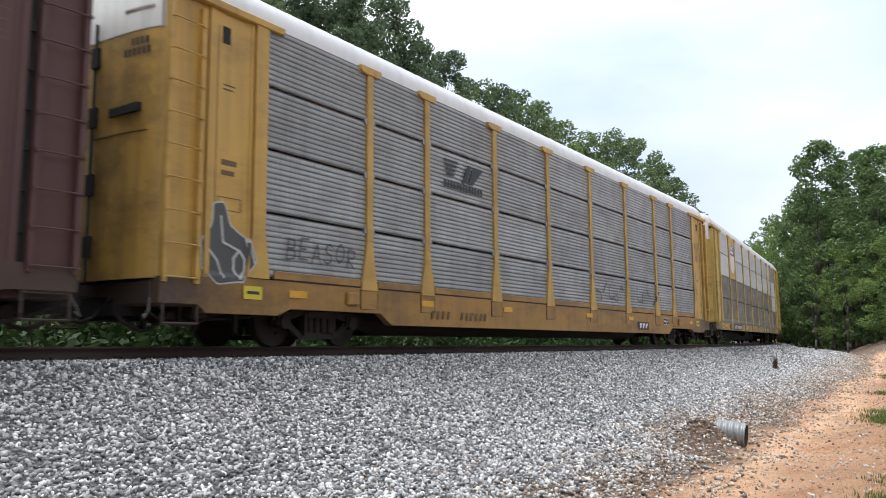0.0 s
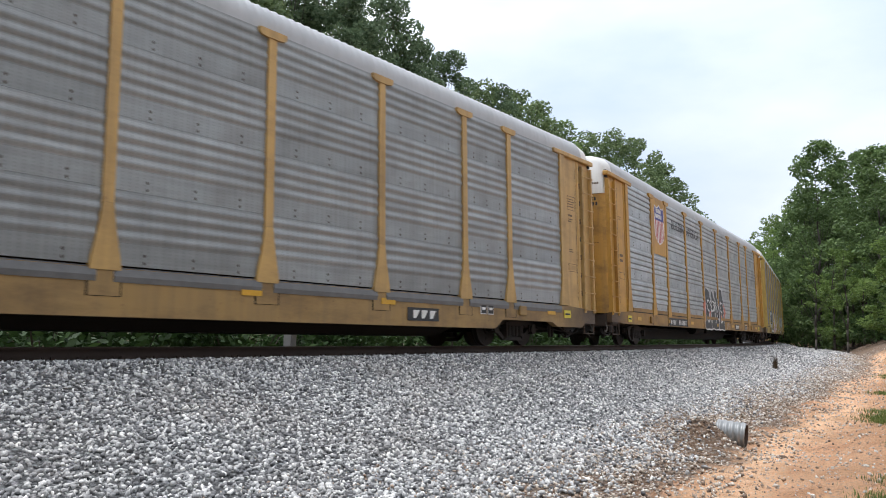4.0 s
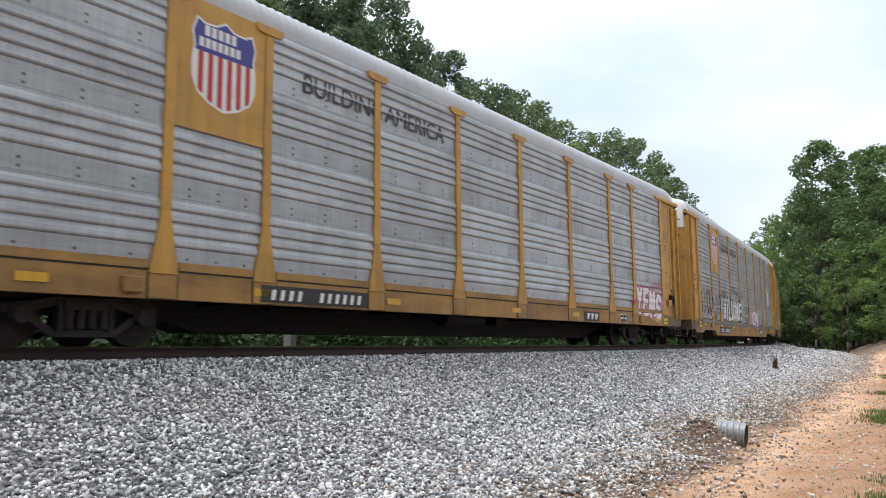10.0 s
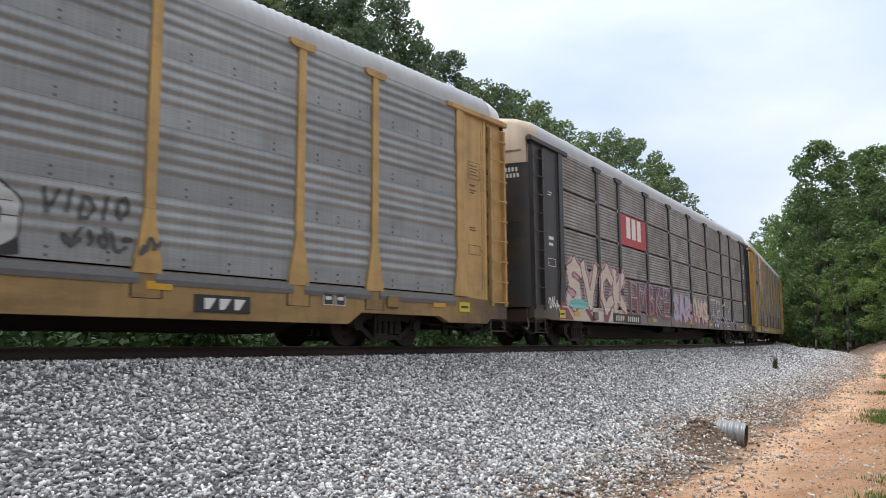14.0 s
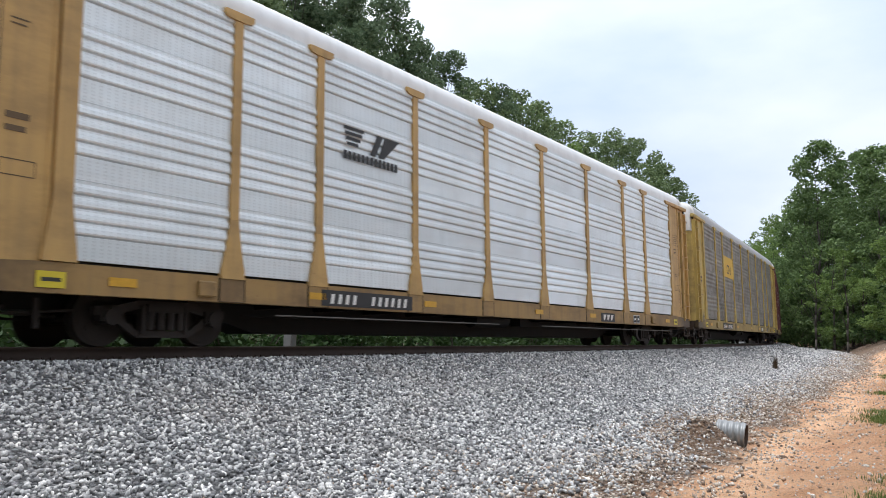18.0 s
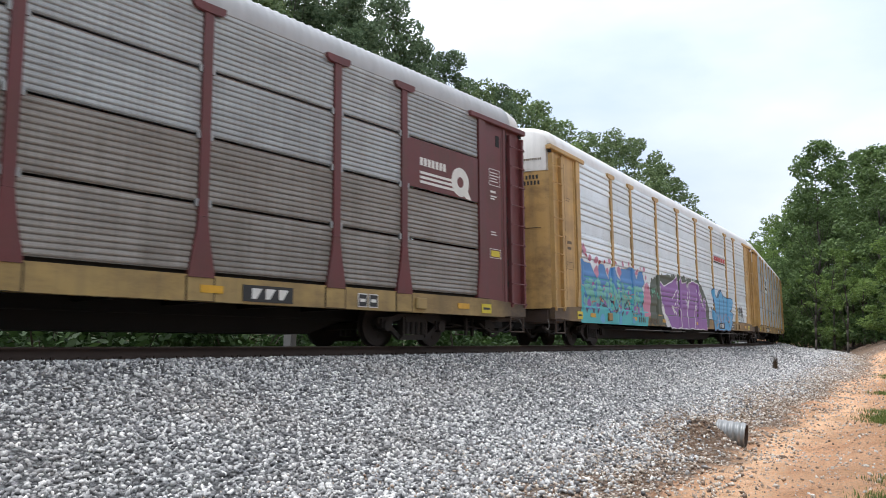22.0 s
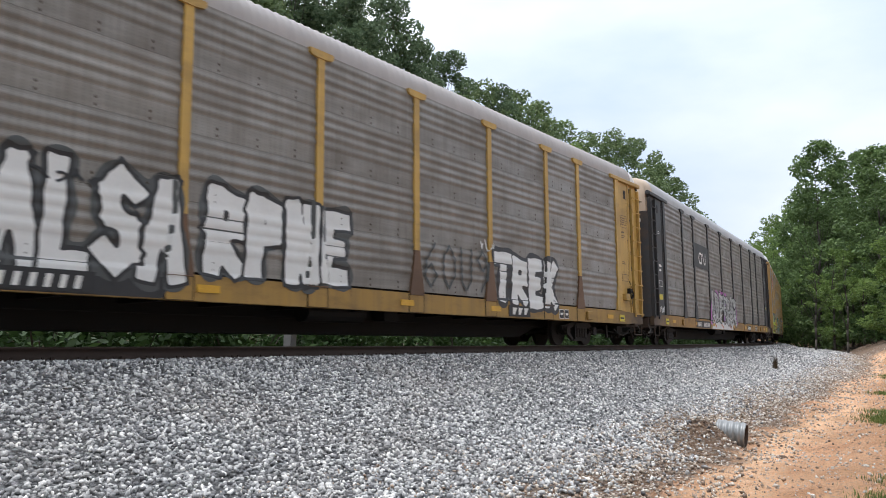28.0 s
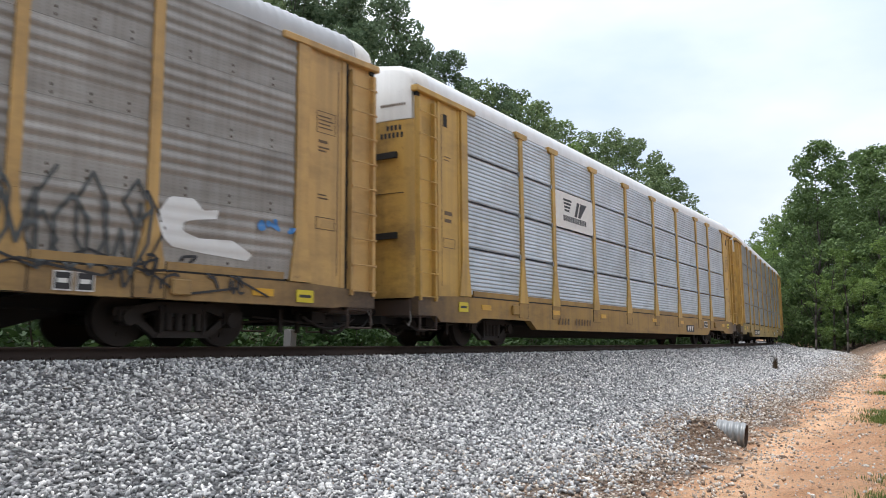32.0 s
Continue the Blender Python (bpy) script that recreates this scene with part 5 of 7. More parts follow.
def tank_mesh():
    # near-black brake gear, added to help fill the shade under the car
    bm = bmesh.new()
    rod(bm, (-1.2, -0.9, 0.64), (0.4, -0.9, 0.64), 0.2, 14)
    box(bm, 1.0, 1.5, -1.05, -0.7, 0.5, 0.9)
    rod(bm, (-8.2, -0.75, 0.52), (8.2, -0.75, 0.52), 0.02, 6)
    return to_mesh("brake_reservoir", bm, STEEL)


def coupler_mesh():
    bm = bmesh.new()
    box(bm, 13.55, 14.12, -0.08, 0.08, 0.76, 0.92)
    box(bm, 14.08, 14.285, -0.17, 0.13, 0.72, 0.98)
    box(bm, 13.5, 13.72, -0.9, 0.9, 0.62, 0.98)
    return to_mesh("coupler", bm, FRAME)


def hose_mesh():
    bm = bmesh.new()
    pts = [Vector((13.7, -0.45, 0.75)), Vector((13.85, -0.42, 0.6)), Vector((13.98, -0.36, 0.42)), Vector((14.12, -0.3, 0.36)), Vector((14.26, -0.25, 0.4))]
    for a, b in zip(pts[:-1], pts[1:]):
        rod(bm, a, b, 0.028, 8)
    return to_mesh("air_hose", bm, STEEL)


def rigging_mesh():
    """Brake rods, pipes and hangers between the truck and the end sill."""
    bm = bmesh.new()
    for y, z0, z1 in ((-0.95, 0.50, 0.36), (-0.55, 0.42, 0.50), (0.3, 0.40, 0.46)):
        rod(bm, (11.35, y, z0), (13.3, y - 0.1, z1), 0.022, 6)
    for x, y in ((11.9, -1.05), (12.5, -0.8), (12.95, -1.0), (13.3, -0.6)):
        box(bm, x - 0.035, x + 0.035, y - 0.03, y + 0.03, 0.24, 0.64)
    sag = [Vector((12.35 + 0.18 * i, -1.12, 0.52 - 0.20 * math.sin(math.pi * i / 7))) for i in range(8)]
    for a, b in zip(sag[:-1], sag[1:]):
        rod(bm, a, b, 0.026, 6)
    sag = [Vector((13.0 + 0.14 * i, -0.75, 0.46 - 0.22 * math.sin(math.pi * i / 6))) for i in range(7)]
    for a, b in zip(sag[:-1], sag[1:]):
        rod(bm, a, b, 0.03, 6)
    box(bm, 12.55, 12.85, -1.15, -0.85, 0.42, 0.62)
    rod(bm, (13.1, -1.0, 0.44), (13.1, -0.6, 0.44), 0.10, 10)
    return to_mesh("brake_rigging", bm, FRAME)


def lever_mesh():
    bm = bmesh.new()
    pts = [Vector((13.72, -1.35, 0.70)), Vector((13.78, -1.42, 0.52)), Vector((13.84, -1.40, 0.40)), Vector((13.80, -1.34, 0.46))]
    for a, b in zip(pts[:-1], pts[1:]):
        rod(bm, a, b, 0.014, 6)
    return to_mesh("uncoupling_lever", bm, RODS)


def frame_mesh():
    """Side frame of a truck, its centre at 0."""
    bm = bmesh.new()
    # arched top chord, two diagonals and a spring seat leave three openings
    prism(bm, [(-1.12, 0.44), (-0.72, 0.47), (-0.42, 0.55), (0.42, 0.55), (0.72, 0.47), (1.12, 0.44), (1.12, 0.56), (0.75, 0.60), (0.42, 0.67), (-0.42, 0.67), (-0.75, 0.60), (-1.12, 0.56)], -1.08, -0.99)
    for sg in (-1, 1):
        q = [(sg * 0.92, 0.44), (sg * 0.76, 0.46), (sg * 0.36, 0.17), (sg * 0.46, 0.13)]
        prism(bm, q if sg > 0 else q[::-1], -1.075, -0.995)
    prism(bm, [(-0.46, 0.13), (0.46, 0.13), (0.40, 0.23), (-0.40, 0.23)], -1.10, -0.98)
    for x in (-0.889, 0.889):
        rod(bm, (x, -1.16, 0.42), (x, -0.95, 0.42), 0.12, 14)
        box(bm, x - 0.16, x + 0.16, -1.12, -0.96, 0.36, 0.54)
    for x in (-0.25, -0.08, 0.09, 0.26):
        rod(bm, (x, -1.10, 0.24), (x, -1.10, 0.50), 0.062, 10)
    box(bm, -0.32, 0.32, -1.14, -0.2, 0.50, 0.62)
    box(bm, -0.40, -0.34, -1.13, -0.97, 0.18, 0.60), box(bm, 0.34, 0.40, -1.13, -0.97, 0.18, 0.60)
    return to_mesh("truck_side_frame", bm, FRAME)


def wheelset_mesh():
    """Axle and two wheels, centred on the axle."""
    bm = bmesh.new()
    rod(bm, (0, -0.95, 0), (0, 0.95, 0), 0.075, 12)
    for s in (-1, 1):
        rod(bm, (0, s * 0.695, 0), (0, s * 0.725, 0), 0.445, 28)
        rod(bm, (0, s * 0.725, 0), (0, s * 0.83, 0), 0.42, 28, 0.415)
        rod(bm, (0, s * 0.83, 0), (0, s * 0.836, 0), 0.36, 28)
        rod(bm, (0, s * 0.836, 0), (0, s * 0.87, 0), 0.13, 14)
        for a in range(3):
            c, d = math.cos(a * 2.094), math.sin(a * 2.094)
            box(bm, c * 0.24 - 0.03, c * 0.24 + 0.03, min(s * 0.836, s * 0.848), max(s * 0.836, s * 0.848), d * 0.24 - 0.03, d * 0.24 + 0.03)
    return to_mesh("wheelset", bm, FRAME)


def pad_mesh(mat):
    bm = bmesh.new()
    box(bm, -0.235, 0.235, -1.571, -1.5605, 0.685, 1.038)
    return to_mesh("sill_pad", bm, mat)


def pad_seam_mesh():
    bm = bmesh.new()
    box(bm, -0.262, 0.262, -1.5645, -1.5605, 0.678, 1.05)
    return to_mesh("pad_seam", bm, STEEL)


def edge_strip_mesh():
    """Bright galvanised ends of the ribs beside a post, one row."""
    bm = bmesh.new()
    for i in range(4):
        z = 0.312 + 0.174 * i
        box(bm, -0.022, 0.022, -0.039, -0.035, z + 0.012, z + 0.085)
    box(bm, -0.02, 0.02, -0.014, -0.009, 0.12, 0.24)
    return to_mesh("rib_ends", bm, SHEET["silver"])


def bars(bm, u0, h0, word, size, y):
    """Unreadable or withheld writing: plain bars, a gap at each blank."""
    u = u0
    for ch in word:
        if ch == "x":
            box(bm, u, u + size * 0.55, y - 0.003, y, h0, h0 + size)
        u += size * 0.78
    return u


def sign(name, ext, y, mat, parent, label=""):
    u0, u1, h0, h1 = ext
    bm = bmesh.new()
    box(bm, u0, u1, y - 0.006, y, h0, h1)
    return part(name, bm, mat, parent, label)


def writing(word, u0, h0, size, y, mat, parent, name="lettering"):
    """Letters in the built-in font, facing the near side."""
    cu = bpy.data.curves.new("letters", "FONT")
    cu.body, cu.size, cu.extrude = word, size * 1.38, 0.002
    tmp = bpy.data.objects.new("letters", cu)
    scene.collection.objects.link(tmp)
    me = bpy.data.meshes.new_from_object(tmp.evaluated_get(bpy.context.evaluated_depsgraph_get()))
    bpy.data.objects.remove(tmp)
    me.materials.clear()
    me.materials.append(mat)
    return part_of(name, me, parent, "", Matrix.Translation((u0, y, h0)) @ pose(0, 0, 0, 90, 0, 0))


def shield(parent, u0, u1, h0, h1, y, faded):
    """A railway shield: navy head, striped or blank body, white rim."""
    cx, w, hh = (u0 + u1) / 2, (u1 - u0) / 2, h1 - h0
    out = [(0, 1.0), (.28, .93), (.62, .92), (.86, .97), (1.0, .80), (.93, .66), (.99, .50), (.98, .32), (.82, .16), (.45, .06), (0, 0)]
    out = out + [(-a, b) for a, b in out[-2:0:-1]]
    pts = [(cx + a * w, h0 + b * hh) for a, b in out]
    f = poly_field(pts)
    ext = (u0 - .02, u1 + .02, h0 - .02, h1 + .02)
    coat("shield_rim", f, ext, WHITE, parent, "", 0.004, "white shield", flat=y, dz=0.02, dx=0.02)
    cut = h0 + 0.60 * hh
    coat("shield_head", lambda x, z: np.maximum(f(x, z) + 0.035, cut - z), ext, NAVY, parent, "", 0.007, "navy head of the shield", flat=y, dz=0.02, dx=0.02)
    if not faded:
        for i in range(6):
            c = u0 + (u1 - u0) * (0.14 + 0.145 * i)
            coat("shield_stripe", lambda x, z: np.maximum(np.maximum(f(x, z) + 0.04, z - cut), np.abs(x - c) - w * 0.075), ext, RED, parent, "", 0.007, "red stripe", flat=y, dz=0.02, dx=0.02)
    bm = bmesh.new()
    bars(bm, cx - w * 0.62, h0 + 0.78 * hh, "xxxxx", hh * 0.085 * 1.3, y - 0.008)
    bars(bm, cx - w * 0.78, h0 + 0.65 * hh, "xxxxxxx", hh * 0.085 * 1.2, y - 0.008)
    part("shield_bars", bm, WHITE, parent, "white bars")


def bay_plate(parent, bay, row0, row1, mat, label):
    a, b = BAYS[bay], BAYS[bay + 1]
    return sign("logo_panel", (a + 0.09, b - 0.09, PANEL_0 + row0 * ROW_H + 0.02, PANEL_0 + row1 * ROW_H - 0.02), -1.564, mat, parent, label), (a, b, PANEL_0 + row0 * ROW_H, PANEL_0 + row1 * ROW_H)


def stripes_logo(parent, u, h, w, mat, y):
    """Slanted mark with speed lines and two bars of writing."""
    bm = bmesh.new()
    for i in range(4):
        k = w * (0.34 - 0.05 * i)
        box(bm, u + 0.03 * i, u + 0.03 * i + k, y - 0.004, y, h + 0.40 - 0.10 * i, h + 0.46 - 0.10 * i)
    prism(bm, [(u + w * .45, h + .02), (u + w * .55, h + .02), (u + w * .68, h + .46), (u + w * .58, h + .46)], y - 0.004, y)
    prism(bm, [(u + w * .60, h + .02), (u + w * .70, h + .02), (u + w * .95, h + .40), (u + w, h + .46), (u + w * .72, h + .46)], y - 0.0045, y)
    bars(bm, u, h - 0.18, "xxxxxxxxxxxxx", w / 10.4, y)
    return part("logo", bm, mat, parent, "dark slanted railway mark")


def loop_logo(parent, u, h, w, hh, mat, y):
    """A continuous bent band."""
    f = seg_field(segments([[(u + .40 * w, h + .86 * hh), (u + .12 * w, h + .86 * hh), (u + .04 * w, h + .5 * hh), (u + .12 * w, h + .12 * hh), (u + .42 * w, h + .12 * hh), (u + .46 * w, h + .80 * hh), (u + .56 * w, h + .88 * hh), (u + .80 * w, h + .12 * hh), (u + .92 * w, h + .14 * hh), (u + .96 * w, h + .9 * hh)]]))
    coat("logo", lambda x, z: f(x, z) - 0.075 * hh, (u - .2, u + w + .2, h - .15, h + hh + .15), mat, parent, "", 0.002, "bent band railway mark", flat=y, dz=0.018, dx=0.02)


def wheel_logo(parent, u, h, w, mat, y):
    bm = bmesh.new()
    for i in range(3):
        box(bm, u, u + w * 0.72, y - 0.004, y, h + 0.10 * i, h + 0.055 + 0.10 * i)
    bars(bm, u, h + 0.38, "xxxxxxx", 0.17, y)
    part("logo", bm, mat, parent, "white speed lines")
    cx, cz, r = u + w * 0.84, h + 0.24, 0.33
    tail = poly_field([(cx + 0.05, cz - 0.2), (cx + 0.25, cz - 0.12), (cx + 0.42, cz - 0.36), (cx + 0.2, cz - 0.34)])
    coat("logo", lambda x, z: np.minimum(np.maximum(np.hypot(x - cx, z - cz) - r, 0.12 - np.hypot(x - cx, z - cz)), tail(x, z)), (cx - .5, cx + .6, h - .25, h + .75), mat, parent, "", 0.002, "white wheel mark", flat=y, dz=0.02, dx=0.02)


def make_car(spec):
    """An enclosed autorack car, its middle over the origin, rail head at 0, near side towards minus y."""
    body, sill, roof, style = BODY[spec["body"]], SILL[spec["sill"]], spec["roof"], spec["style"]
    root = new("autorack_car")
    tagged(root, spec["label"], "railway car", "autorack cars of the train")
    bk = spec["body"]
    turn = pose(0, 0, 0, 0, 0, 180)
    # side sheets
    tones = spec["sheets"]
    for i in range(9):
        a, b = BAYS[i], BAYS[i + 1]
        w = round(b - a - (0.13 if 0 < i < 8 else 0.085), 3)
        mid = (a + b) / 2 + (0.02 if i == 0 else -0.02 if i == 8 else 0)
        for r in range(ROWS):
            tone = tones[r] if isinstance(tones, (list, tuple)) else tones
            if i == 8 and "last_bay" in spec:
                tone = spec["last_bay"][r]
            me = cached(("sheet", style, w, tone), lambda: sheet_mesh(style, w, SHEET[tone], style != "rows" and tone not in ("silver", "blue")))
            part_of("panel", me, root, m=pose(mid, -1.53, PANEL_0 + r * ROW_H))
        tone = tones[1] if isinstance(tones, (list, tuple)) else tones
        big = cached(("farwall", w, tone), lambda: far_wall_mesh(w, SHEET[tone]))
        part_of("panel", big, root, m=turn @ pose(-mid, -1.53, PANEL_0))
    for u in BAYS[1:-1]:
        part_of("side_post", cached(("post", bk), lambda: post_mesh(body)), root, m=pose(u, 0, 0))
        part_of("side_post", cached(("post", bk), lambda: post_mesh(body)), root, m=turn @ pose(-u, 0, 0))
        fk = spec["foot"] if "foot" in spec else bk
        part_of("post_foot", cached(("foot", fk), lambda: foot_mesh(SILL[fk] if fk in SILL and fk != bk else body)), root, m=pose(u, 0, 0))
        part_of("eave_bracket", cached(("bracket", bk), lambda: bracket_mesh(body)), root, m=pose(u, 0, 0))
        pad = part_of("sill_pad", cached(("pad", spec["sill"]), lambda: pad_mesh(sill)), root, m=pose(u, 0, 0))
        part_of("pad_seam", cached(("padseam",), pad_seam_mesh), pad)
        if spec.get("bright_edges"):
            for d in (-0.125, 0.125):
                for r in range(ROWS):
                    part_of("rib_ends", cached(("edge",), edge_strip_mesh), root, m=pose(u + d, -1.53, PANEL_0 + r * ROW_H))
    part_of("side_sill", cached(("sill", spec["sill"], spec["frame"]), lambda: sill_mesh(spec["frame"], sill)), root)
    part_of("side_sill", cached(("sill", spec["sill"], spec["frame"]), lambda: sill_mesh(spec["frame"], sill)), root, m=turn)
    part_of("roof", cached(("roof", roof), lambda: roof_mesh(ROOF[roof], roof != "white")), root, roof + " corrugated roof")
    part_of("underframe", cached(("deck",), deck_mesh), root)
    part_of("brake_reservoir", cached(("tank",), tank_mesh), root)
    for sgn in (1, -1):
        # the meshes are drawn for the trailing end; the leading end is their mirror image
        end = "rear" if sgn > 0 else "front"
        for nm, key, mk in (("end_post", ("endpost", bk), lambda: end_post_mesh(body)), ("eave_rail", ("erail", bk), lambda: long_bracket_mesh(body)), ("side_door", ("door", bk), lambda: side_door_mesh(body)),
                            ("corner_plate", ("corner", bk, sgn), lambda: corner_mesh(body, sgn > 0)), ("end_door", ("enddoor", bk), lambda: end_door_mesh(SHADED_ENDS[bk])),
                            ("sill_step", ("step",), lambda: step_mesh(SOOT_AND_SHADE))):
            for far in (False, True):
                me = cached(key + (sgn, far), lambda: flipped(cached(key, mk), sgn, far))
                part_of(nm, me, root)
        for nm, key, mk in (("roof_end_cap", ("cap", spec["cap"]), lambda: cap_mesh(CAP[spec["cap"]])), ("corner_gap", ("capgap",), cap_gap_mesh), ("coupler", ("coupler",), coupler_mesh), ("lock_rod", ("rod",), lock_rod_mesh),
                            ("door_seam", ("seam",), end_seam_mesh), ("brake_rigging", ("rigging",), rigging_mesh), ("air_hose", ("hose",), hose_mesh), ("uncoupling_lever", ("lever",), lever_mesh)):
            part_of(nm, cached(key + (sgn,), lambda: flipped(cached(key, mk), sgn, False)), root)
        if sgn > 0:
            part_of("door_gap", cached(("gap",), slot_mesh), root)
        for x in (13.10, 13.665):
            st = part_of("ladder_stile", cached(("stile", bk, x, sgn), lambda: flipped(stile_mesh(body, x), sgn, False)), root)
            if x < 13.5:
                for i in range(9):
                    part_of("rung", cached(("rung", bk, sgn), lambda: flipped(rung_mesh(body), sgn, False)), st, m=pose(0, -1.612, 1.0 + 0.485 * i))
        for far in (False, True):
            me = cached(("frame",), frame_mesh)
            part_of("truck_side_frame", me, root, m=(turn if far else Matrix()) @ pose((-1 if far else 1) * sgn * 9.97, 0, 0))
        for d in (-0.889, 0.889):
            WHEELS.append(part_of("wheelset", cached(("wheelset",), wheelset_mesh), root, m=pose(sgn * 9.97 + d, 0, 0.42)))
    # skirt, conduits and sill fittings
    if spec.get("skirt"):
        for i in range(9):
            a, b = BAYS[i] + 0.13, BAYS[i + 1] - 0.13
            bm = bmesh.new()
            up = spec.get("skirt_up", 0.0)
            prism(bm, [(-1.50, 1.10 + up), (-1.575, 1.06 + up), (-1.592, 0.96 + up), (-1.575, 0.88 + up), (-1.50, 0.88 + up)], a, b, True)
            part("skirt", bm, SKIRT, root, "grey rounded skirt")
    if spec.get("ledge"):
        for i in range(9):
            a, b = BAYS[i] + 0.27, BAYS[i + 1] - 0.27
            bm = bmesh.new()
            box(bm, a, b, -1.568, -1.50, 1.105, 1.225)
            ledge = part("deck_ledge", bm, sill, root)
            bm = bmesh.new()
            box(bm, a - 0.03, b + 0.03, -1.5665, -1.50, 1.077, 1.103)
            part("ledge_gap", bm, BLACK, ledge)
    if spec.get("conduit"):
        bm = bmesh.new()
        for u0, u1 in ((-8.2, -1.0), (1.2, 11.5)):
            rod(bm, (u0, -1.585, 0.50), (u1, -1.585, 0.50), 0.014, 6)
        part("conduit", bm, RODS, root)
    fit_sill(root, spec, sill)
    for f in spec["marks"]:
        f(root, style)
    return root


def far_wall_mesh(w, mat):
    bm = bmesh.new()
    prof = [(y, z + r * ROW_H) for r in range(ROWS) for y, z in sheet_profile("waved")[1:]]
    prism(bm, [(0.03, 0.0)] + prof + [(0.03, prof[-1][1])], -w / 2, w / 2, True)
    return to_mesh("panel", bm, mat)


def flipped(me, sgn, far):
    """A copy of a mesh mirrored to the other end, and to the far side."""
    if sgn > 0 and not far:
        return me
    m2 = me.copy()
    m2.transform(Matrix.Diagonal((sgn, -1 if far else 1, 1, 1)))
    if sgn * (-1 if far else 1) < 0:
        m2.flip_normals()
    return m2


def fit_sill(root, spec, sill):
    """Stencil plates, reflectors, notice plates, hand brake and small boxes of a car."""
    rng = random.Random(spec["seed"])
    y = -1.5735
    m0 = spec.get("marks_at", -7.3)
    low = -0.20 if spec["frame"] == "drop" else 0.0
    if spec.get("plates", True):
        sign("stencil_plate", (m0, m0 + 2.66, 0.71 + low, 0.995 + low), y, PLATE, root, "black stencil plate")
    for i in range(10):
        u, h = m0 + 0.22 + 0.20 * i + (0.34 if i > 3 else 0), 0.755 + low
        bm = bmesh.new()
        prism(bm, [(u, h), (u + 0.085, h), (u + 0.12, h + 0.175), (u + 0.035, h + 0.175)], y - 0.0095, y - 0.0065)
        part("mark_bar", bm, WHITE if spec.get("plates", True) else NOTICE, root)
    if spec["owner_plate"]:
        sign("owner_plate", (5.1, 6.15, 0.71 + low, 0.98 + low), y, PLATE, root, "black owner's plate")
        for u in (5.28, 5.56, 5.84):
            bm = bmesh.new()
            prism(bm, [(u, 0.76 + low), (u + 0.09, 0.76 + low), (u + 0.21, 0.93 + low), (u + 0.0, 0.93 + low)], y - 0.0095, y - 0.006)
            part("owner_mark", bm, WHITE, root, "white slanted mark")
    for u in (7.75, 8.05):
        sign("record_stencil", (u, u + 0.25, 0.72, 0.98), y, WHITE if u < 8 else WHITE, root, "white-framed black stencil")
        sign("record_field", (u + 0.02, u + 0.23, 0.74, 0.96), y - 0.006, PLATE, root)
        bm = bmesh.new()
        box(bm, u + 0.05, u + 0.19, y - 0.0152, y - 0.0122, 0.82, 0.88)
        part("record_bar", bm, WHITE, root)
    for u in spec.get("reflect", (-11.2, -7.4, -4.0, 0.9, 4.3, 10.9)):
        sign("reflector", (u, u + 0.42, 0.81, 0.93), y, SAFETY, root, "yellow reflector strip")
    for s in (-1, 1):
        sign("notice_plate", (s * 12.0 - 0.19, s * 12.0 + 0.19, 0.74, 0.95), y, LABEL_Y, root, "yellow notice plate")
        bm = bmesh.new()
        box(bm, s * 12.0 - 0.13, s * 12.0 + 0.13, y - 0.009, y - 0.006, 0.82, 0.87)
        part("notice_bar", bm, LETTER_K, root)
        bm = bmesh.new()
        box(bm, s * 9.6 - 0.16, s * 9.6 + 0.16, -1.63, -1.5605, 0.74, 0.98)
        bmesh.ops.bevel(bm, geom=bm.edges[:], offset=0.02, segments=1, affect="EDGES")
        part("tie_down_box", bm, sill, root)
        # notices on the side doors: a framed table on the trailing door, short marks on the leading one
        ink = WHITE if spec["body"] in ("black", "maroon") else NOTICE
        lines = [(4.10, 0.30, 0.022), (4.03, 0.36, 0.022), (3.96, 0.28, 0.022), (3.89, 0.33, 0.022), (3.62, 0.22, 0.05), (3.52, 0.26, 0.03), (3.46, 0.18, 0.03), (2.66, 0.20, 0.025), (2.60, 0.24, 0.025)]
        if s < 0:
            lines = [(4.10, 0.24, 0.02), (4.03, 0.20, 0.02), (2.82, 0.30, 0.085), (2.66, 0.26, 0.075)]
        for h, wide, tall in lines:
            sign("notice_bar", (s * 12.48 - 0.18, s * 12.48 - 0.18 + wide, h, h + tall), -1.5225, ink, root)
        u0, u1 = s * 12.48 - 0.23, s * 12.48 + 0.23
        for h0, h1 in ((3.80, 4.19), (2.05, 2.26)) if s > 0 else ((2.10, 2.30),):
            bm = bmesh.new()
            for a in ((u0, u1, h0, h0 + 0.014), (u0, u1, h1, h1 + 0.014), (u0, u0 + 0.014, h0 + 0.014, h1), (u1 - 0.014, u1, h0 + 0.014, h1)):
                box(bm, a[0], a[1], -1.5255, -1.5225, a[2], a[3])
            part("notice_frame", bm, ink, root)
        bm = bmesh.new()
        box(bm, min(s * 12.765, s * 12.78), max(s * 12.765, s * 12.78), -1.524, -1.5225, 1.25, 5.05)
        part("door_seam", bm, SOOT_AND_SHADE, root)
    sign("yellow_sticker", (12.30, 12.66, 2.09, 2.23), -1.5225, LABEL_Y if spec["body"] in ("black", "maroon", "pale") else BODY[spec["body"]], root, "notice sticker")
    # hand brake at the trailing end
    if spec.get("brake"):
        bm = bmesh.new()
        box(bm, 12.20, 12.52, -1.66, -1.5225, 1.42, 1.62)
        rod(bm, (12.66, -1.62, 1.05), (12.66, -1.62, 1.95), 0.022, 6)
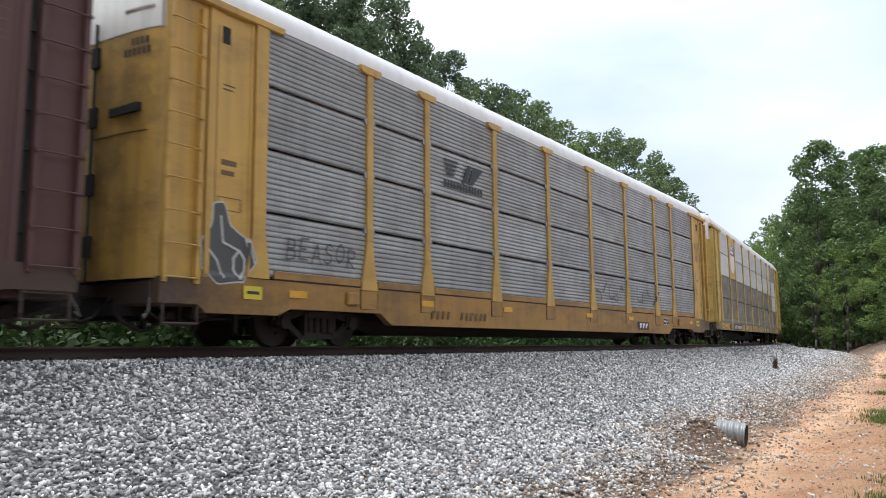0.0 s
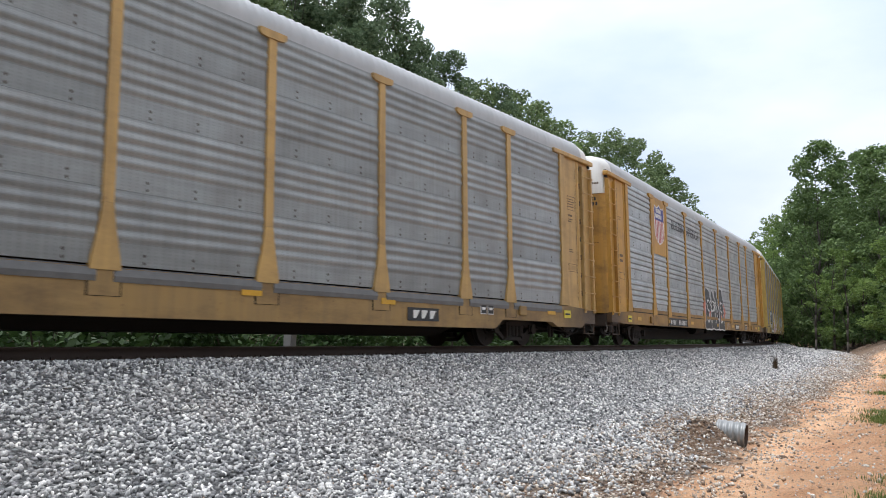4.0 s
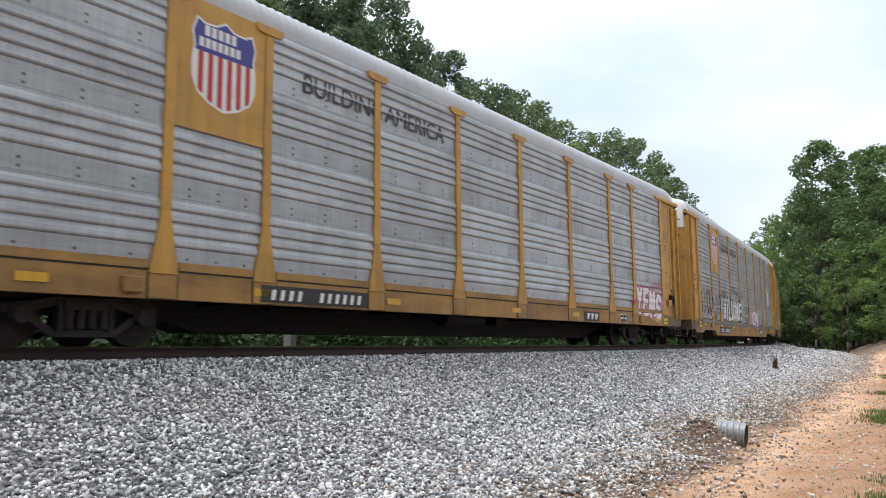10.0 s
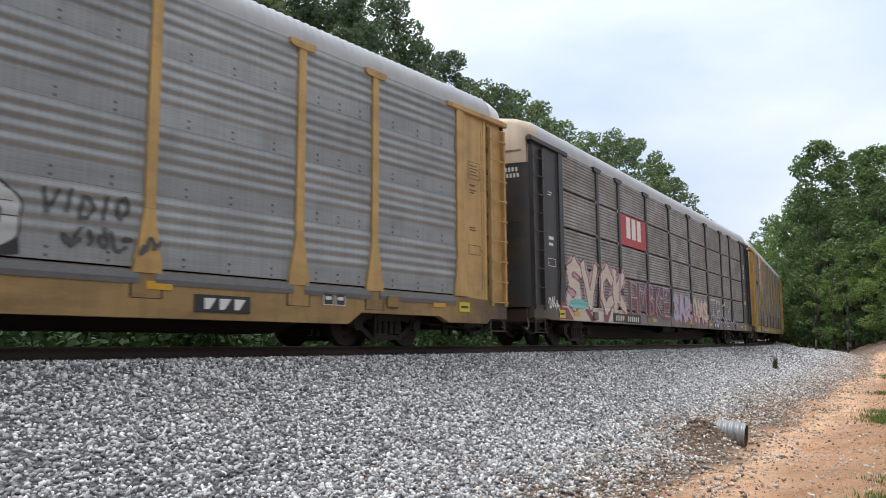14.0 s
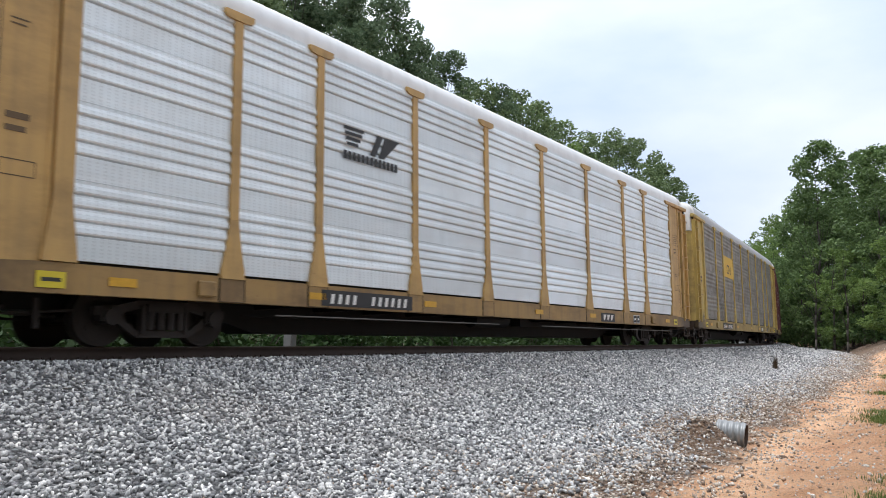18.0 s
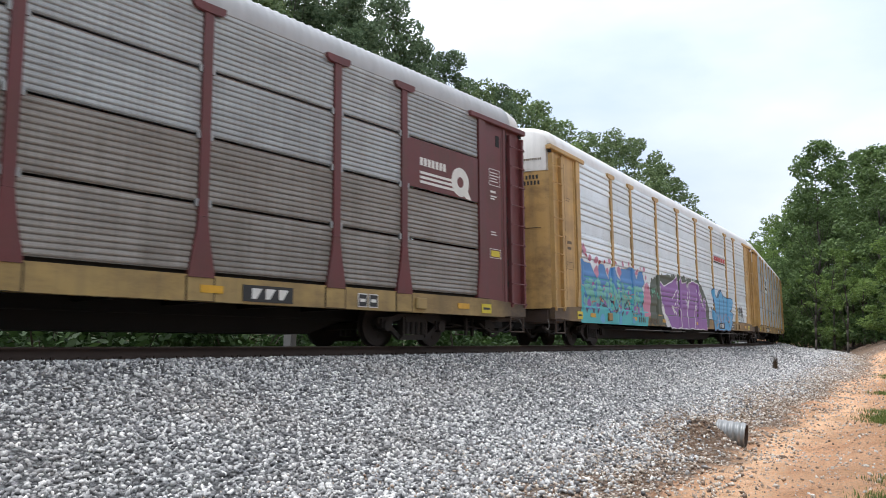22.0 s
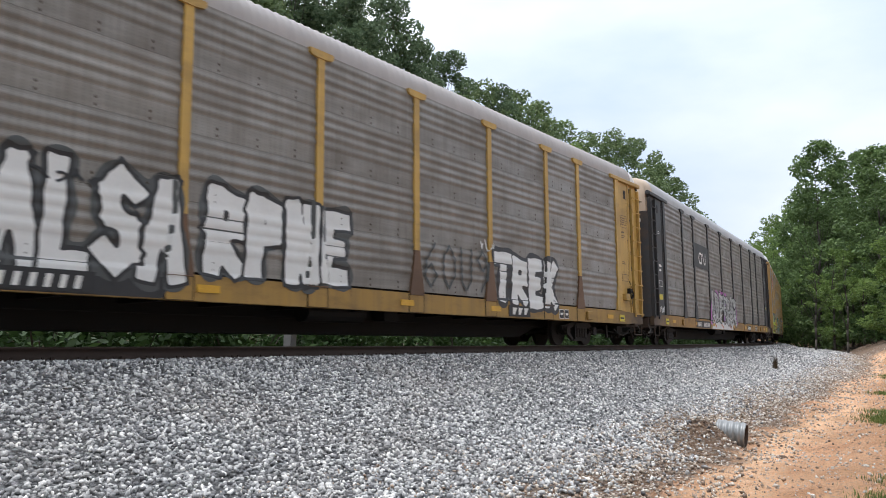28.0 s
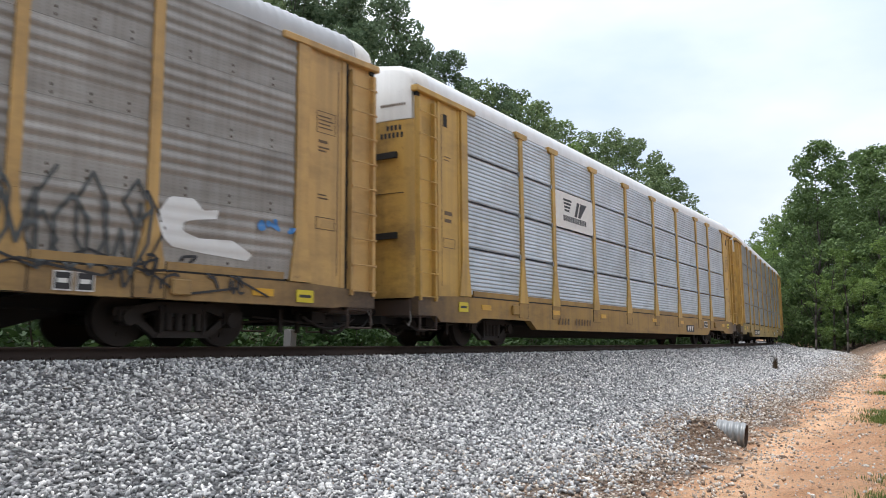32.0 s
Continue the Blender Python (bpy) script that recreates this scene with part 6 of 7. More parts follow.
        part("brake_box", bm, BODY[spec["body"]], root)
        bm = bmesh.new()
        pts = [Vector((12.66 + 0.13 * math.cos(a), -1.66, 1.62 + 0.13 * math.sin(a))) for a in np.linspace(0, 2 * math.pi, 17)]
        for a, b in zip(pts[:-1], pts[1:]):
            rod(bm, a, b, 0.016, 6)
        for a in pts[:-1:4]:
            rod(bm, a, (12.66, -1.64, 1.62), 0.010, 5)
        part("hand_brake_wheel", bm, STEEL, root)
        bm = bmesh.new()
        for a, b in zip([(12.62, -1.60, 2.05), (12.78, -1.63, 1.8), (12.84, -1.6, 1.45), (12.74, -1.58, 1.12)][:-1], [(12.78, -1.63, 1.8), (12.84, -1.6, 1.45), (12.74, -1.58, 1.12)]):
            rod(bm, a, b, 0.014, 6)
        box(bm, 12.58, 12.72, -1.64, -1.53, 1.66, 1.82)
        part("brake_linkage", bm, STEEL, root)
    # darkened end platforms with draft gear
    for s in (-1, 1):
        bm = bmesh.new()
        box(bm, min(s * 12.75, s * 13.73), max(s * 12.75, s * 13.73), -1.38, 1.38, 0.60, 0.97)
        bmesh.ops.bevel(bm, geom=bm.edges[:], offset=0.03, segments=1, affect="EDGES")
        part("end_platform", bm, SOOT_AND_SHADE, root, "sooty end platform")
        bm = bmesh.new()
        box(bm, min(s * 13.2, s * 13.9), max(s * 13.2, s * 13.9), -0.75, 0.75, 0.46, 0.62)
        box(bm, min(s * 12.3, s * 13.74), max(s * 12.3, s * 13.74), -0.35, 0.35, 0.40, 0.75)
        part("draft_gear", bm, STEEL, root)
    # end lettering
    ink = WHITE if spec["body"] == "black" else LETTER_K
    for count, y0, h, size, step in ((4, -1.20, 4.50, 0.11, 0.095), (6, -1.24, 4.34, 0.11, 0.095), (11, -1.30, 5.02, 0.055, 0.055)):
        bm = bmesh.new()
        for i in range(count):
            yy = y0 + step * i
            x = -end_x(yy + step * 0.3) - (0.021 if h > 4.7 else 0.006)
            box(bm, x, x + 0.012, yy, yy + step * 0.62, h, h + size)
        part("end_mark", bm, ink if h < 4.7 else NOTICE, root)
    if spec.get("slot"):
        for h in spec["slot"]:
            bm = bmesh.new()
            box(bm, -13.905, -13.80, -1.12, -0.42, h, h + 0.13)
            part("hand_hole", bm, BLACK, root, "dark hand hole")
        for s in (-1, 1):
            bm = bmesh.new()
            box(bm, s * 12.62 - 0.08, s * 12.62 + 0.08, -1.528, -1.5225, 4.78, 5.06)
            part("vent_hole", bm, BLACK, root)
    if spec["style"] == "rows":
        me = cached(("clip",), clip_mesh)
        for u in BAYS[1:-1]:
            for r in (1, 2, 3):
                for s in (-1, 1):
                    part_of("panel_clip", me, root, m=pose(u + s * 0.12, -1.552, PANEL_0 + r * ROW_H))


def clip_mesh():
    bm = bmesh.new()
    box(bm, -0.028, 0.028, -0.02, 0.02, -0.06, 0.06)
    return to_mesh("panel_clip", bm, GALV)


WHEELS = []


# ---- the cars, in the order in which they pass ----
def g_throw(*a, **k):
    return lambda root, style: throw(root, style, *a, **k)


def g_lined(*a, **k):
    return lambda root, style: lined(root, style, *a, **k)


def g_lines(lines, ink, width=0.03):
    return lambda root, style: strokes(root, style, lines, ink, width)


def g_scrawl(*a, **k):
    return lambda root, style: scrawl(root, style, *a, **k)


def g_word(*a, **k):
    return lambda root, style: tag_word(root, style, *a, **k)


def g_blob(pts, ink, lift=0.006):
    return lambda root, style: blob(root, style, pts, ink, lift)


def g_mist(*a, **k):
    return lambda root, style: mist(root, style, *a, **k)


def g_bubble(*a, **k):
    return lambda root, style: bubble(root, style, *a, **k)


def arch(u0, u1, top):
    """Outline of a fat rounded letter from the sill up."""
    w = u1 - u0
    return [(u0, 0.69), (u0 + w * 0.06, 1.4), (u0 + w * 0.16, top - 0.2), (u0 + w * 0.34, top - 0.02), (u0 + w * 0.55, top), (u0 + w * 0.76, top - 0.1), (u0 + w * 0.86, top - 0.5), (u1, 0.69)]


def dots(ink, *spots):
    def f(root, style):
        for u, h, r in spots:
            rng = random.Random(int(u * 977 + h * 131))
            turn, long = rng.uniform(-0.6, 0.6), rng.uniform(0.9, 1.7)
            ring = [(r * long * math.cos(a * 0.628) * rng.uniform(0.65, 1.2), r * math.sin(a * 0.628) * rng.uniform(0.65, 1.2)) for a in range(10)]
            blob(root, style, [(u + x * math.cos(turn) - z * math.sin(turn), h + x * math.sin(turn) + z * math.cos(turn)) for x, z in ring], ink, 0.012)
    return f


def shield_panel(faded=False, plate_mat=None):
    def f(root, style):
        bay_plate(root, 1, 2, 4, plate_mat or BODY[root["tone"]], "painted logo panel")
        shield(root, -8.80 if faded else -8.76, -7.42 if faded else -7.47, 3.54 if faded else 3.66, 5.10 if faded else 5.17, -1.571, faded)
    return f


def slogan(root, style):
    writing("BUILDING", -6.38, 4.50, 0.36, -1.562, LETTER_K, root)
    writing("AMERICA", -4.05, 4.50, 0.36, -1.562, LETTER_K, root)


def row_plate(bay, mat, label):
    return lambda root, style: bay_plate(root, bay, 2, 3, mat, label)


def dark_mark(root, style):
    stripes_logo(root, -6.55, 3.68, 1.7, LETTER_K, -1.5705)


def car(body, sill, roof, style, sheets, label, marks=(), cap="white", frame_kind="flat", **k):
    return dict(body=body, sill=sill, roof=roof, style=style, sheets=sheets, label=label, marks=list(marks), cap=cap, frame=frame_kind, owner_plate=k.pop("owner_plate", True), **k)


def logo_box(bay, ext, mat):
    def f(root, style):
        u0, u1, h0, h1 = ext
        bm = bmesh.new()
        bars(bm, u0, h0, "xxx", (u1 - u0) / 2.1, -1.5705)
        part("logo", bm, mat, root, "three bold bars")
    return f


CARS = [
    car("brown", "brown", "grey", "rows", "dark", "dark maroon autorack car with a weathered end ladder"),
    car("amber", "orange", "white", "rows", "grey", "yellow autorack car with grey corrugated side panels and white roof", [
        dark_mark,
        g_bubble([(-12.95, 1.2), (-12.7, 0.98), (-12.2, 1.0), (-12.0, 1.35), (-12.1, 1.7), (-12.45, 1.9), (-12.6, 2.2), (-12.75, 2.15), (-12.8, 1.8), (-13.0, 1.55)], "dark", "chrome", 0.025), g_lined("O", (-12.45, -12.1, 1.05, 1.5), "chrome", 0.022), g_lines([[(-12.65, 2.0), (-12.6, 1.6), (-12.3, 1.5)], [(-12.9, 1.5), (-12.7, 1.3), (-12.6, 1.05)], [(-12.15, 1.7), (-12.0, 1.3)]], "chrome", 0.018), g_word("BEASOR", -11.3, 1.45, 0.36, "dark", 0.015), g_scrawl(1.8, 4.0, 1.3, 2.1, "dark", 7, 0.02, 5), g_scrawl(5.2, 7.6, 1.3, 2.0, "dark", 8, 0.018, 5)], frame_kind="drop", slot=(3.45,), plates=False, ledge=True),
    car("pale", "cream", "white", "rows", ["dark", "dark", "bright", "bright"], "pale yellow autorack car with two-tone grey panels and a white shield", [shield_panel(True), g_scrawl(-1.3, -0.2, 0.66, 0.95, "black", 9, 0.012, 4)], skirt=True, skirt_up=0.13, marks_at=-8.6, last_bay=["dark", "bright", "bright", "light"]),
    car("tan", "tan", "grey", "waved", "grey", "tan autorack car with blue-grey ribbed side panels", [], frame_kind="drop", skirt=True),
    car("orange", "orange", "grey", "ribbed", "light", "orange-yellow autorack car with silver ribbed panels and black graffiti", [
        slogan, shield_panel(), g_blob([(-1.62, 1.35), (-1.3, 1.3), (-1.2, 1.7), (-1.45, 1.95), (-1.65, 1.75)], "coral", 0.003), g_blob([(2.3, 1.2), (2.85, 1.15), (2.95, 1.55), (2.6, 1.9), (2.3, 1.8)], "coral", 0.003),
        g_bubble(arch(-1.42, -0.10, 2.48), "black", "white", 0.055), g_bubble(arch(-0.16, 0.56, 2.44), "black", "white", 0.05, 0.009), g_bubble(arch(0.52, 1.34, 2.48), "black", "white", 0.05, 0.0065), g_bubble(arch(1.28, 2.56, 2.58), "black", "white", 0.055, 0.0115),
        g_lined("SPNS", (-1.2, 2.35, 0.98, 2.0), "white", 0.038), g_blob([(-0.55, 1.2), (-0.3, 1.15), (-0.25, 1.45), (-0.5, 1.5)], "coral", 0.02), g_blob([(1.75, 1.1), (2.05, 1.1), (2.05, 1.35), (1.8, 1.35)], "coral", 0.02),
        g_word("ECCES", 2.7, 1.95, 0.26, "chrome", 0.014), g_word("2014", 3.0, 0.74, 0.24, "chrome", 0.013)], ledge=True),
    car("pale", "pale", "grey", "waved", "brown", "pale yellow autorack car with brown-grey panels and faded white graffiti", [
        g_throw("TERK", (-8.8, -5.75, 1.08, 2.08), "chrome", "black", 0.22, rim=0.09, seed=4), g_scrawl(-5.1, -4.4, 1.35, 1.85, "chrome", 20, 0.016, 4),
        g_blob([(-4.35, 0.72), (-4.3, 1.5), (-3.95, 1.95), (-3.8, 2.2), (-3.4, 2.1), (-3.0, 2.2), (-2.5, 2.12), (-2.2, 1.75), (-1.75, 1.7), (-1.6, 1.15), (-1.7, 0.8)], "rose", 0.002), g_blob([(-4.2, 1.05), (-4.05, 1.7), (-3.85, 2.0), (-3.3, 1.95), (-2.7, 2.05), (-2.3, 1.75), (-1.9, 1.6), (-1.72, 1.1)], "cream", 0.006),
        g_blob([(-1.5, 1.0), (-1.45, 1.75), (-0.9, 1.8), (-0.4, 1.65), (0.0, 1.6), (0.35, 1.15), (0.3, 0.95)], "cream", 0.004), g_lined("GX", (-0.6, 0.4, 1.25, 1.8), "white", 0.024), g_lined("6OR", (1.6, 3.2, 0.85, 1.7), "white", 0.032), g_scrawl(1.5, 2.1, 1.7, 2.2, "white", 29, 0.03, 3), g_blob([(1.35, 0.7), (1.6, 0.72), (1.75, 1.05), (1.5, 1.1)], "sky", 0.004), g_throw("SWDROEX", (4.7, 10.6, 1.1, 2.05), "grey", "chrome", 0.2, square=False, seed=25), g_scrawl(-13.0, -12.2, 3.6, 5.0, "teal", 26, 0.03, 3), g_scrawl(-12.9, -12.2, 1.3, 1.9, "dark", 27, 0.016, 5), g_lined("O", (-12.95, -12.15, 3.55, 4.45), "black", 0.05), g_lined("X", (-12.8, -12.3, 3.75, 4.25), "blue", 0.09), g_scrawl(-12.85, -12.2, 2.9, 3.5, "black", 28, 0.02, 5), g_blob([(-13.0, 2.4), (-12.3, 2.35), (-12.15, 2.65), (-12.5, 2.85), (-13.0, 2.8)], "dark", 0.004)], ledge=True, marks_at=-7.3),
    car("pale", "pale", "grey", "waved", "brown", "pale yellow autorack car with brown-grey panels and an orange logo", [
        lambda r, s: logo_box(2, (-6.4, -4.85, 3.62, 4.1), LOGO_ORANGE)(r, s), g_blob([(1.98, 0.69), (2.5, 0.69), (2.1, 1.0), (2.0, 1.1)], "red", 0.003),
        g_bubble([(-2.02, 1.92), (-1.86, 2.12), (-1.62, 2.0), (-1.45, 1.6), (-1.40, 0.69), (-1.74, 0.69), (-1.74, 1.3), (-2.0, 1.6)], "green", "white", 0.05), g_bubble(arch(-1.36, -0.86, 1.98), "black", "white", 0.05, 0.0065), g_bubble(arch(-0.86, -0.40, 2.04), "black", "white", 0.05, 0.009), g_bubble(arch(-0.40, 0.16, 2.06), "black", "white", 0.05, 0.0065), g_bubble(arch(0.16, 0.78, 2.05), "black", "white", 0.06, 0.009), g_bubble([(0.82, 0.69), (0.72, 1.3), (0.8, 1.95), (1.0, 2.06), (1.15, 1.95), (1.5, 1.98), (1.62, 1.5), (1.95, 1.12), (1.95, 0.69)], "green", "white", 0.06, 0.0065),
        g_blob([(1.06, 1.35), (1.12, 1.8), (1.24, 1.72), (1.28, 1.36)], "white", 0.012), g_scrawl(1.35, 1.9, 0.74, 0.95, "white", 34, 0.02, 4), g_scrawl(2.0, 3.0, 1.85, 2.05, "red", 35, 0.018, 6), g_scrawl(2.0, 3.1, 1.45, 1.6, "red", 36, 0.018, 6), g_scrawl(2.0, 3.0, 1.65, 1.82, "red", 32, 0.018, 6),
        lambda r, s: sign("logo_underline", (-6.57, -4.84, 3.42, 3.51), -1.5645, LOGO_ORANGE, r), g_lined("HR", (-6.3, -5.9, 1.50, 1.88), "white", 0.03)], marks_at=-7.95),
    car("orange", "orange", "grey", "ribbed", "light", "orange-yellow autorack car with silver ribbed panels and a striped shield", [
        shield_panel(), slogan, g_throw("YEMS", (9.2, 11.62, 1.08, 2.05), "white", "red", 0.24, (0.85, 1.75), 0.05, "rose", square=False, seed=41, reach=0.06), g_word("CURM", 10.75, 1.98, 0.24, "red", 0.016), g_scrawl(8.7, 9.2, 1.3, 1.55, "red", 43, 0.018, 4)], ledge=True, brake=True, marks_at=-7.26),
    car("orange", "orange", "grey", "ribbed", "light", "orange-yellow autorack car with grey panels, striped shield and graffiti lettering", [
        shield_panel(), slogan, g_throw("SICK", (-11.85, -9.35, 1.27, 2.42), "black", "cream", 0.22, rim=0.045, square=False, seed=51), g_throw("WC", (-9.2, -7.65, 1.35, 2.12), "grey", "black", 0.22, rim=0.06, square=False, seed=52), g_throw("!", (-7.55, -6.95, 1.3, 2.2), "chrome", "black", 0.24, rim=0.07, square=False), g_word("SCRAWL", -9.1, 1.12, 0.2, "dark", 0.014),
        g_throw("WILDCORE!", (-6.4, -0.78, 1.18, 2.18), "white", "black", 0.235, rim=0.05, halo="olive", square=False, seed=53, reach=0.08), g_throw("YEMS", (2.35, 5.15, 1.05, 1.88), "white", "red", 0.25, (0.88, 1.86), 0.045, "rose", square=False, seed=54, reach=0.05), g_word("CURSE", -6.85, 2.22, 0.3, "black", 0.02),
        g_blob([(9.7, 2.5), (10.4, 2.45), (10.35, 3.0), (10.5, 3.1), (10.2, 3.6), (9.9, 3.55), (9.75, 3.1)], "white"), g_word("CURSE", -0.35, 1.55, 0.42, "dark", 0.018), g_word("2013", 0.25, 1.14, 0.26, "dark"), g_word("GASS", -4.1, 2.55, 0.38, "black", 0.021), g_word("SNAIL", -2.75, 2.35, 0.36, "black", 0.019), g_word("JACE", -1.35, 2.36, 0.27, "black", 0.02),
        g_throw("D", (-13.02, -12.58, 2.02, 2.5), "black", "white", 0.3, rim=0.03), g_throw("S", (-13.02, -12.58, 1.38, 1.95), "black", "white", 0.28, rim=0.035, square=False)], skirt=True, marks_at=-7.62, frame_kind="drop"),
    car("tan", "tan", "grey", "waved", "grey", "tan autorack car with grey panels and white-outlined graffiti", [
        g_throw("2GS", (-11.65, -9.0, 0.98, 2.12), "grey", "chrome", 0.23, (1.0, 2.25), 0.03, square=False, seed=61), g_lined("2GS", (-11.5, -9.15, 1.1, 2.0), "dark", 0.03), g_throw("EI", (-8.85, -7.2, 1.02, 2.12), "grey", "chrome", 0.23, rim=0.03, square=False, seed=62), g_lined("EI", (-8.7, -7.4, 1.12, 1.95), "dark", 0.03),
        g_throw("YMDMMANGRAO", (-7.0, 2.5, 1.02, 2.1), "chrome", "black", 0.235, (1.08, 2.05), 0.035, square=False, seed=63),
        g_scrawl(-12.85, -12.2, 2.7, 3.7, "dark", 64, 0.022, 8), g_word("VIDIO", 2.75, 1.74, 0.30, "dark", 0.026), g_scrawl(3.0, 4.5, 1.2, 1.65, "dark", 65, 0.026, 8), g_blob([(2.2, 1.1), (2.55, 1.15), (2.5, 1.6), (2.35, 2.0), (2.15, 1.8)], "black")], marks_at=-7.15, skirt=True, frame_kind="drop"),
    car("black", "grey", "grey", "rows", "brown", "black autorack car with brown-grey panels and a red logo panel", [
        row_plate(2, RED, "red logo panel"), lambda r, s: logo_box(2, (-6.5, -5.0, 3.55, 3.9), WHITE)(r, s), g_blob([(-12.2, 0.69), (-6.75, 0.69), (-6.75, 1.1), (-12.0, 1.1)], "cream", 0.002), g_throw("SVCK", (-11.75, -6.75, 1.02, 2.42), "cream", "maroon", 0.235, rim=0.05, halo="rose", seed=71, reach=0.1), g_blob([(-11.5, 1.06), (-10.6, 1.02), (-9.9, 1.2), (-10.8, 1.32), (-11.4, 1.25)], "aqua", 0.02),
        g_blob([(-12.15, 0.70), (-11.2, 0.70), (-11.75, 1.12), (-12.15, 1.2)], "maroon", 0.005), g_blob([(-10.4, 1.04), (-9.9, 0.70), (-9.5, 0.70), (-10.1, 1.04)], "maroon", 0.005), g_blob([(-8.9, 0.70), (-8.5, 0.70), (-8.2, 1.04), (-8.9, 1.04)], "maroon", 0.005),
        g_throw("HMBKE", (-6.5, -1.7, 0.98, 2.0), "maroon", "dark", 0.2, rim=0.04, seed=72), g_lined("HMBKE", (-6.4, -1.8, 1.05, 2.1), "rose", 0.028), g_scrawl(-6.2, -2.0, 1.5, 2.3, "lavender", 75, 0.022, 6), g_throw("SAR", (-1.4, 1.3, 0.95, 1.95), "lavender", "rose", 0.22, seed=73), g_throw("OMS", (1.5, 4.1, 0.95, 1.9), "cream", "rose", 0.2, seed=76, square=False), g_scrawl(-1.3, 4.0, 0.75, 1.6, "coral", 77, 0.03, 9), g_lined("TRCY", (4.6, 8.8, 1.0, 2.0), "chrome", 0.04), g_scrawl(4.4, 10.4, 0.75, 1.7, "lavender", 78, 0.03, 8),
        g_word("DNA", -12.85, 0.98, 0.26, "white", 0.022)], marks_at=-8.05, cap="cream"),
    car("amber", "pale", "grey", "waved", "warm", "yellow autorack car with brown-silver ribbed panels and a striped shield", [
        shield_panel(), lambda r, s: writing("deliver", -11.3, 3.45, 0.5, -1.562, LETTER_K, r)], foot="rust", bright_edges=True),
    car("tan", "tan", "white", "ribbed", "silver", "tan autorack car with bright silver ribbed panels and white roof", [dark_mark], conduit=True, marks_at=-7.1),
    car("pale", "pale", "grey", "waved", "brown", "pale yellow autorack car with brown-grey panels and a yellow logo panel", [
        row_plate(2, LOGO_YELLOW, "yellow logo panel"), lambda r, s: loop_logo(r, -6.3, 3.45, 1.2, 0.5, LETTER_K, -1.5705), g_lined("OO", (-8.7, -7.55, 1.75, 2.35), "dark", 0.022), g_lined("OO", (-8.6, -7.5, 1.2, 1.75), "dark", 0.022), g_lined("O", (-8.35, -7.85, 1.9, 2.5), "grey", 0.03), g_scrawl(-13.0, -12.3, 0.9, 1.4, "dark", 82)], marks_at=-8.06),
    car("maroon", "cream", "grey", "rows", ["brown", "warm", "light", "light"], "maroon autorack car with brown-silver panels and white logos", [
        row_plate(3, BODY["maroon"], "maroon logo panel"), lambda r, s: wheel_logo(r, -3.95, 3.4, 2.4, WHITE, -1.5705), row_plate(8, BODY["maroon"], "maroon logo panel"), lambda r, s: wheel_logo(r, 9.6, 3.4, 1.7, WHITE, -1.5705),
        g_scrawl(-12.75, -12.25, 2.6, 4.2, "chrome", 91, 0.018, 9), g_scrawl(-12.8, -12.2, 2.9, 4.0, "chrome", 93, 0.016, 6), g_scrawl(-12.9, -12.3, 1.35, 1.85, "white", 92, 0.03, 4), lambda r, s: sign("yellow_sticker", (-12.75, -12.3, 2.05, 2.3), -1.5225, LABEL_Y, r, "yellow notice sticker")], slot=(3.3,), marks_at=-8.0),
    car("tan", "tan", "white", "ribbed", "silver", "tan autorack car with silver panels and large colourful graffiti", [
        g_blob([(-11.9, 0.64), (-5.75, 0.64), (-5.6, 1.1), (-6.0, 1.5), (-6.3, 2.0), (-11.9, 2.0)], "turquoise", 0.002), g_blob([(-6.1, 0.95), (-5.4, 1.0), (-5.3, 1.7), (-5.6, 2.2), (-5.95, 2.1), (-6.15, 1.5)], "pink", 0.004),
        dots("pink", (-11.6, 2.78, .15), (-11.1, 2.55, .12), (-10.55, 2.2, .2), (-10.6, 2.55, .12), (-9.6, 2.3, .12), (-9.45, 2.6, .09), (-8.5, 2.35, .16), (-8.2, 2.62, .1), (-7.6, 2.68, .08), (-6.75, 2.45, .11), (-6.0, 2.6, .1), (-5.75, 2.35, .09)), dots("red", (-11.4, 2.62, .06), (-10.3, 2.5, .07), (-9.9, 2.55, .06), (-8.9, 2.6, .06), (-7.2, 2.62, .05), (-6.4, 2.62, .06), (-5.6, 2.0, .06)),
        g_bubble([(-11.85, 2.45), (-11.0, 2.4), (-10.6, 2.0), (-10.3, 2.42), (-9.85, 2.45), (-9.6, 2.05), (-9.35, 2.4), (-8.9, 2.45), (-8.5, 2.05), (-8.3, 2.45), (-7.6, 2.55), (-7.0, 2.5), (-6.75, 2.2), (-6.5, 2.5), (-6.1, 2.55), (-5.88, 2.15), (-6.4, 1.9), (-7.0, 1.75), (-7.6, 1.6), (-8.4, 1.75), (-9.2, 1.6), (-10.0, 1.75), (-10.8, 1.6), (-11.85, 1.75)], "blue", "cream", 0.03, 0.0035),
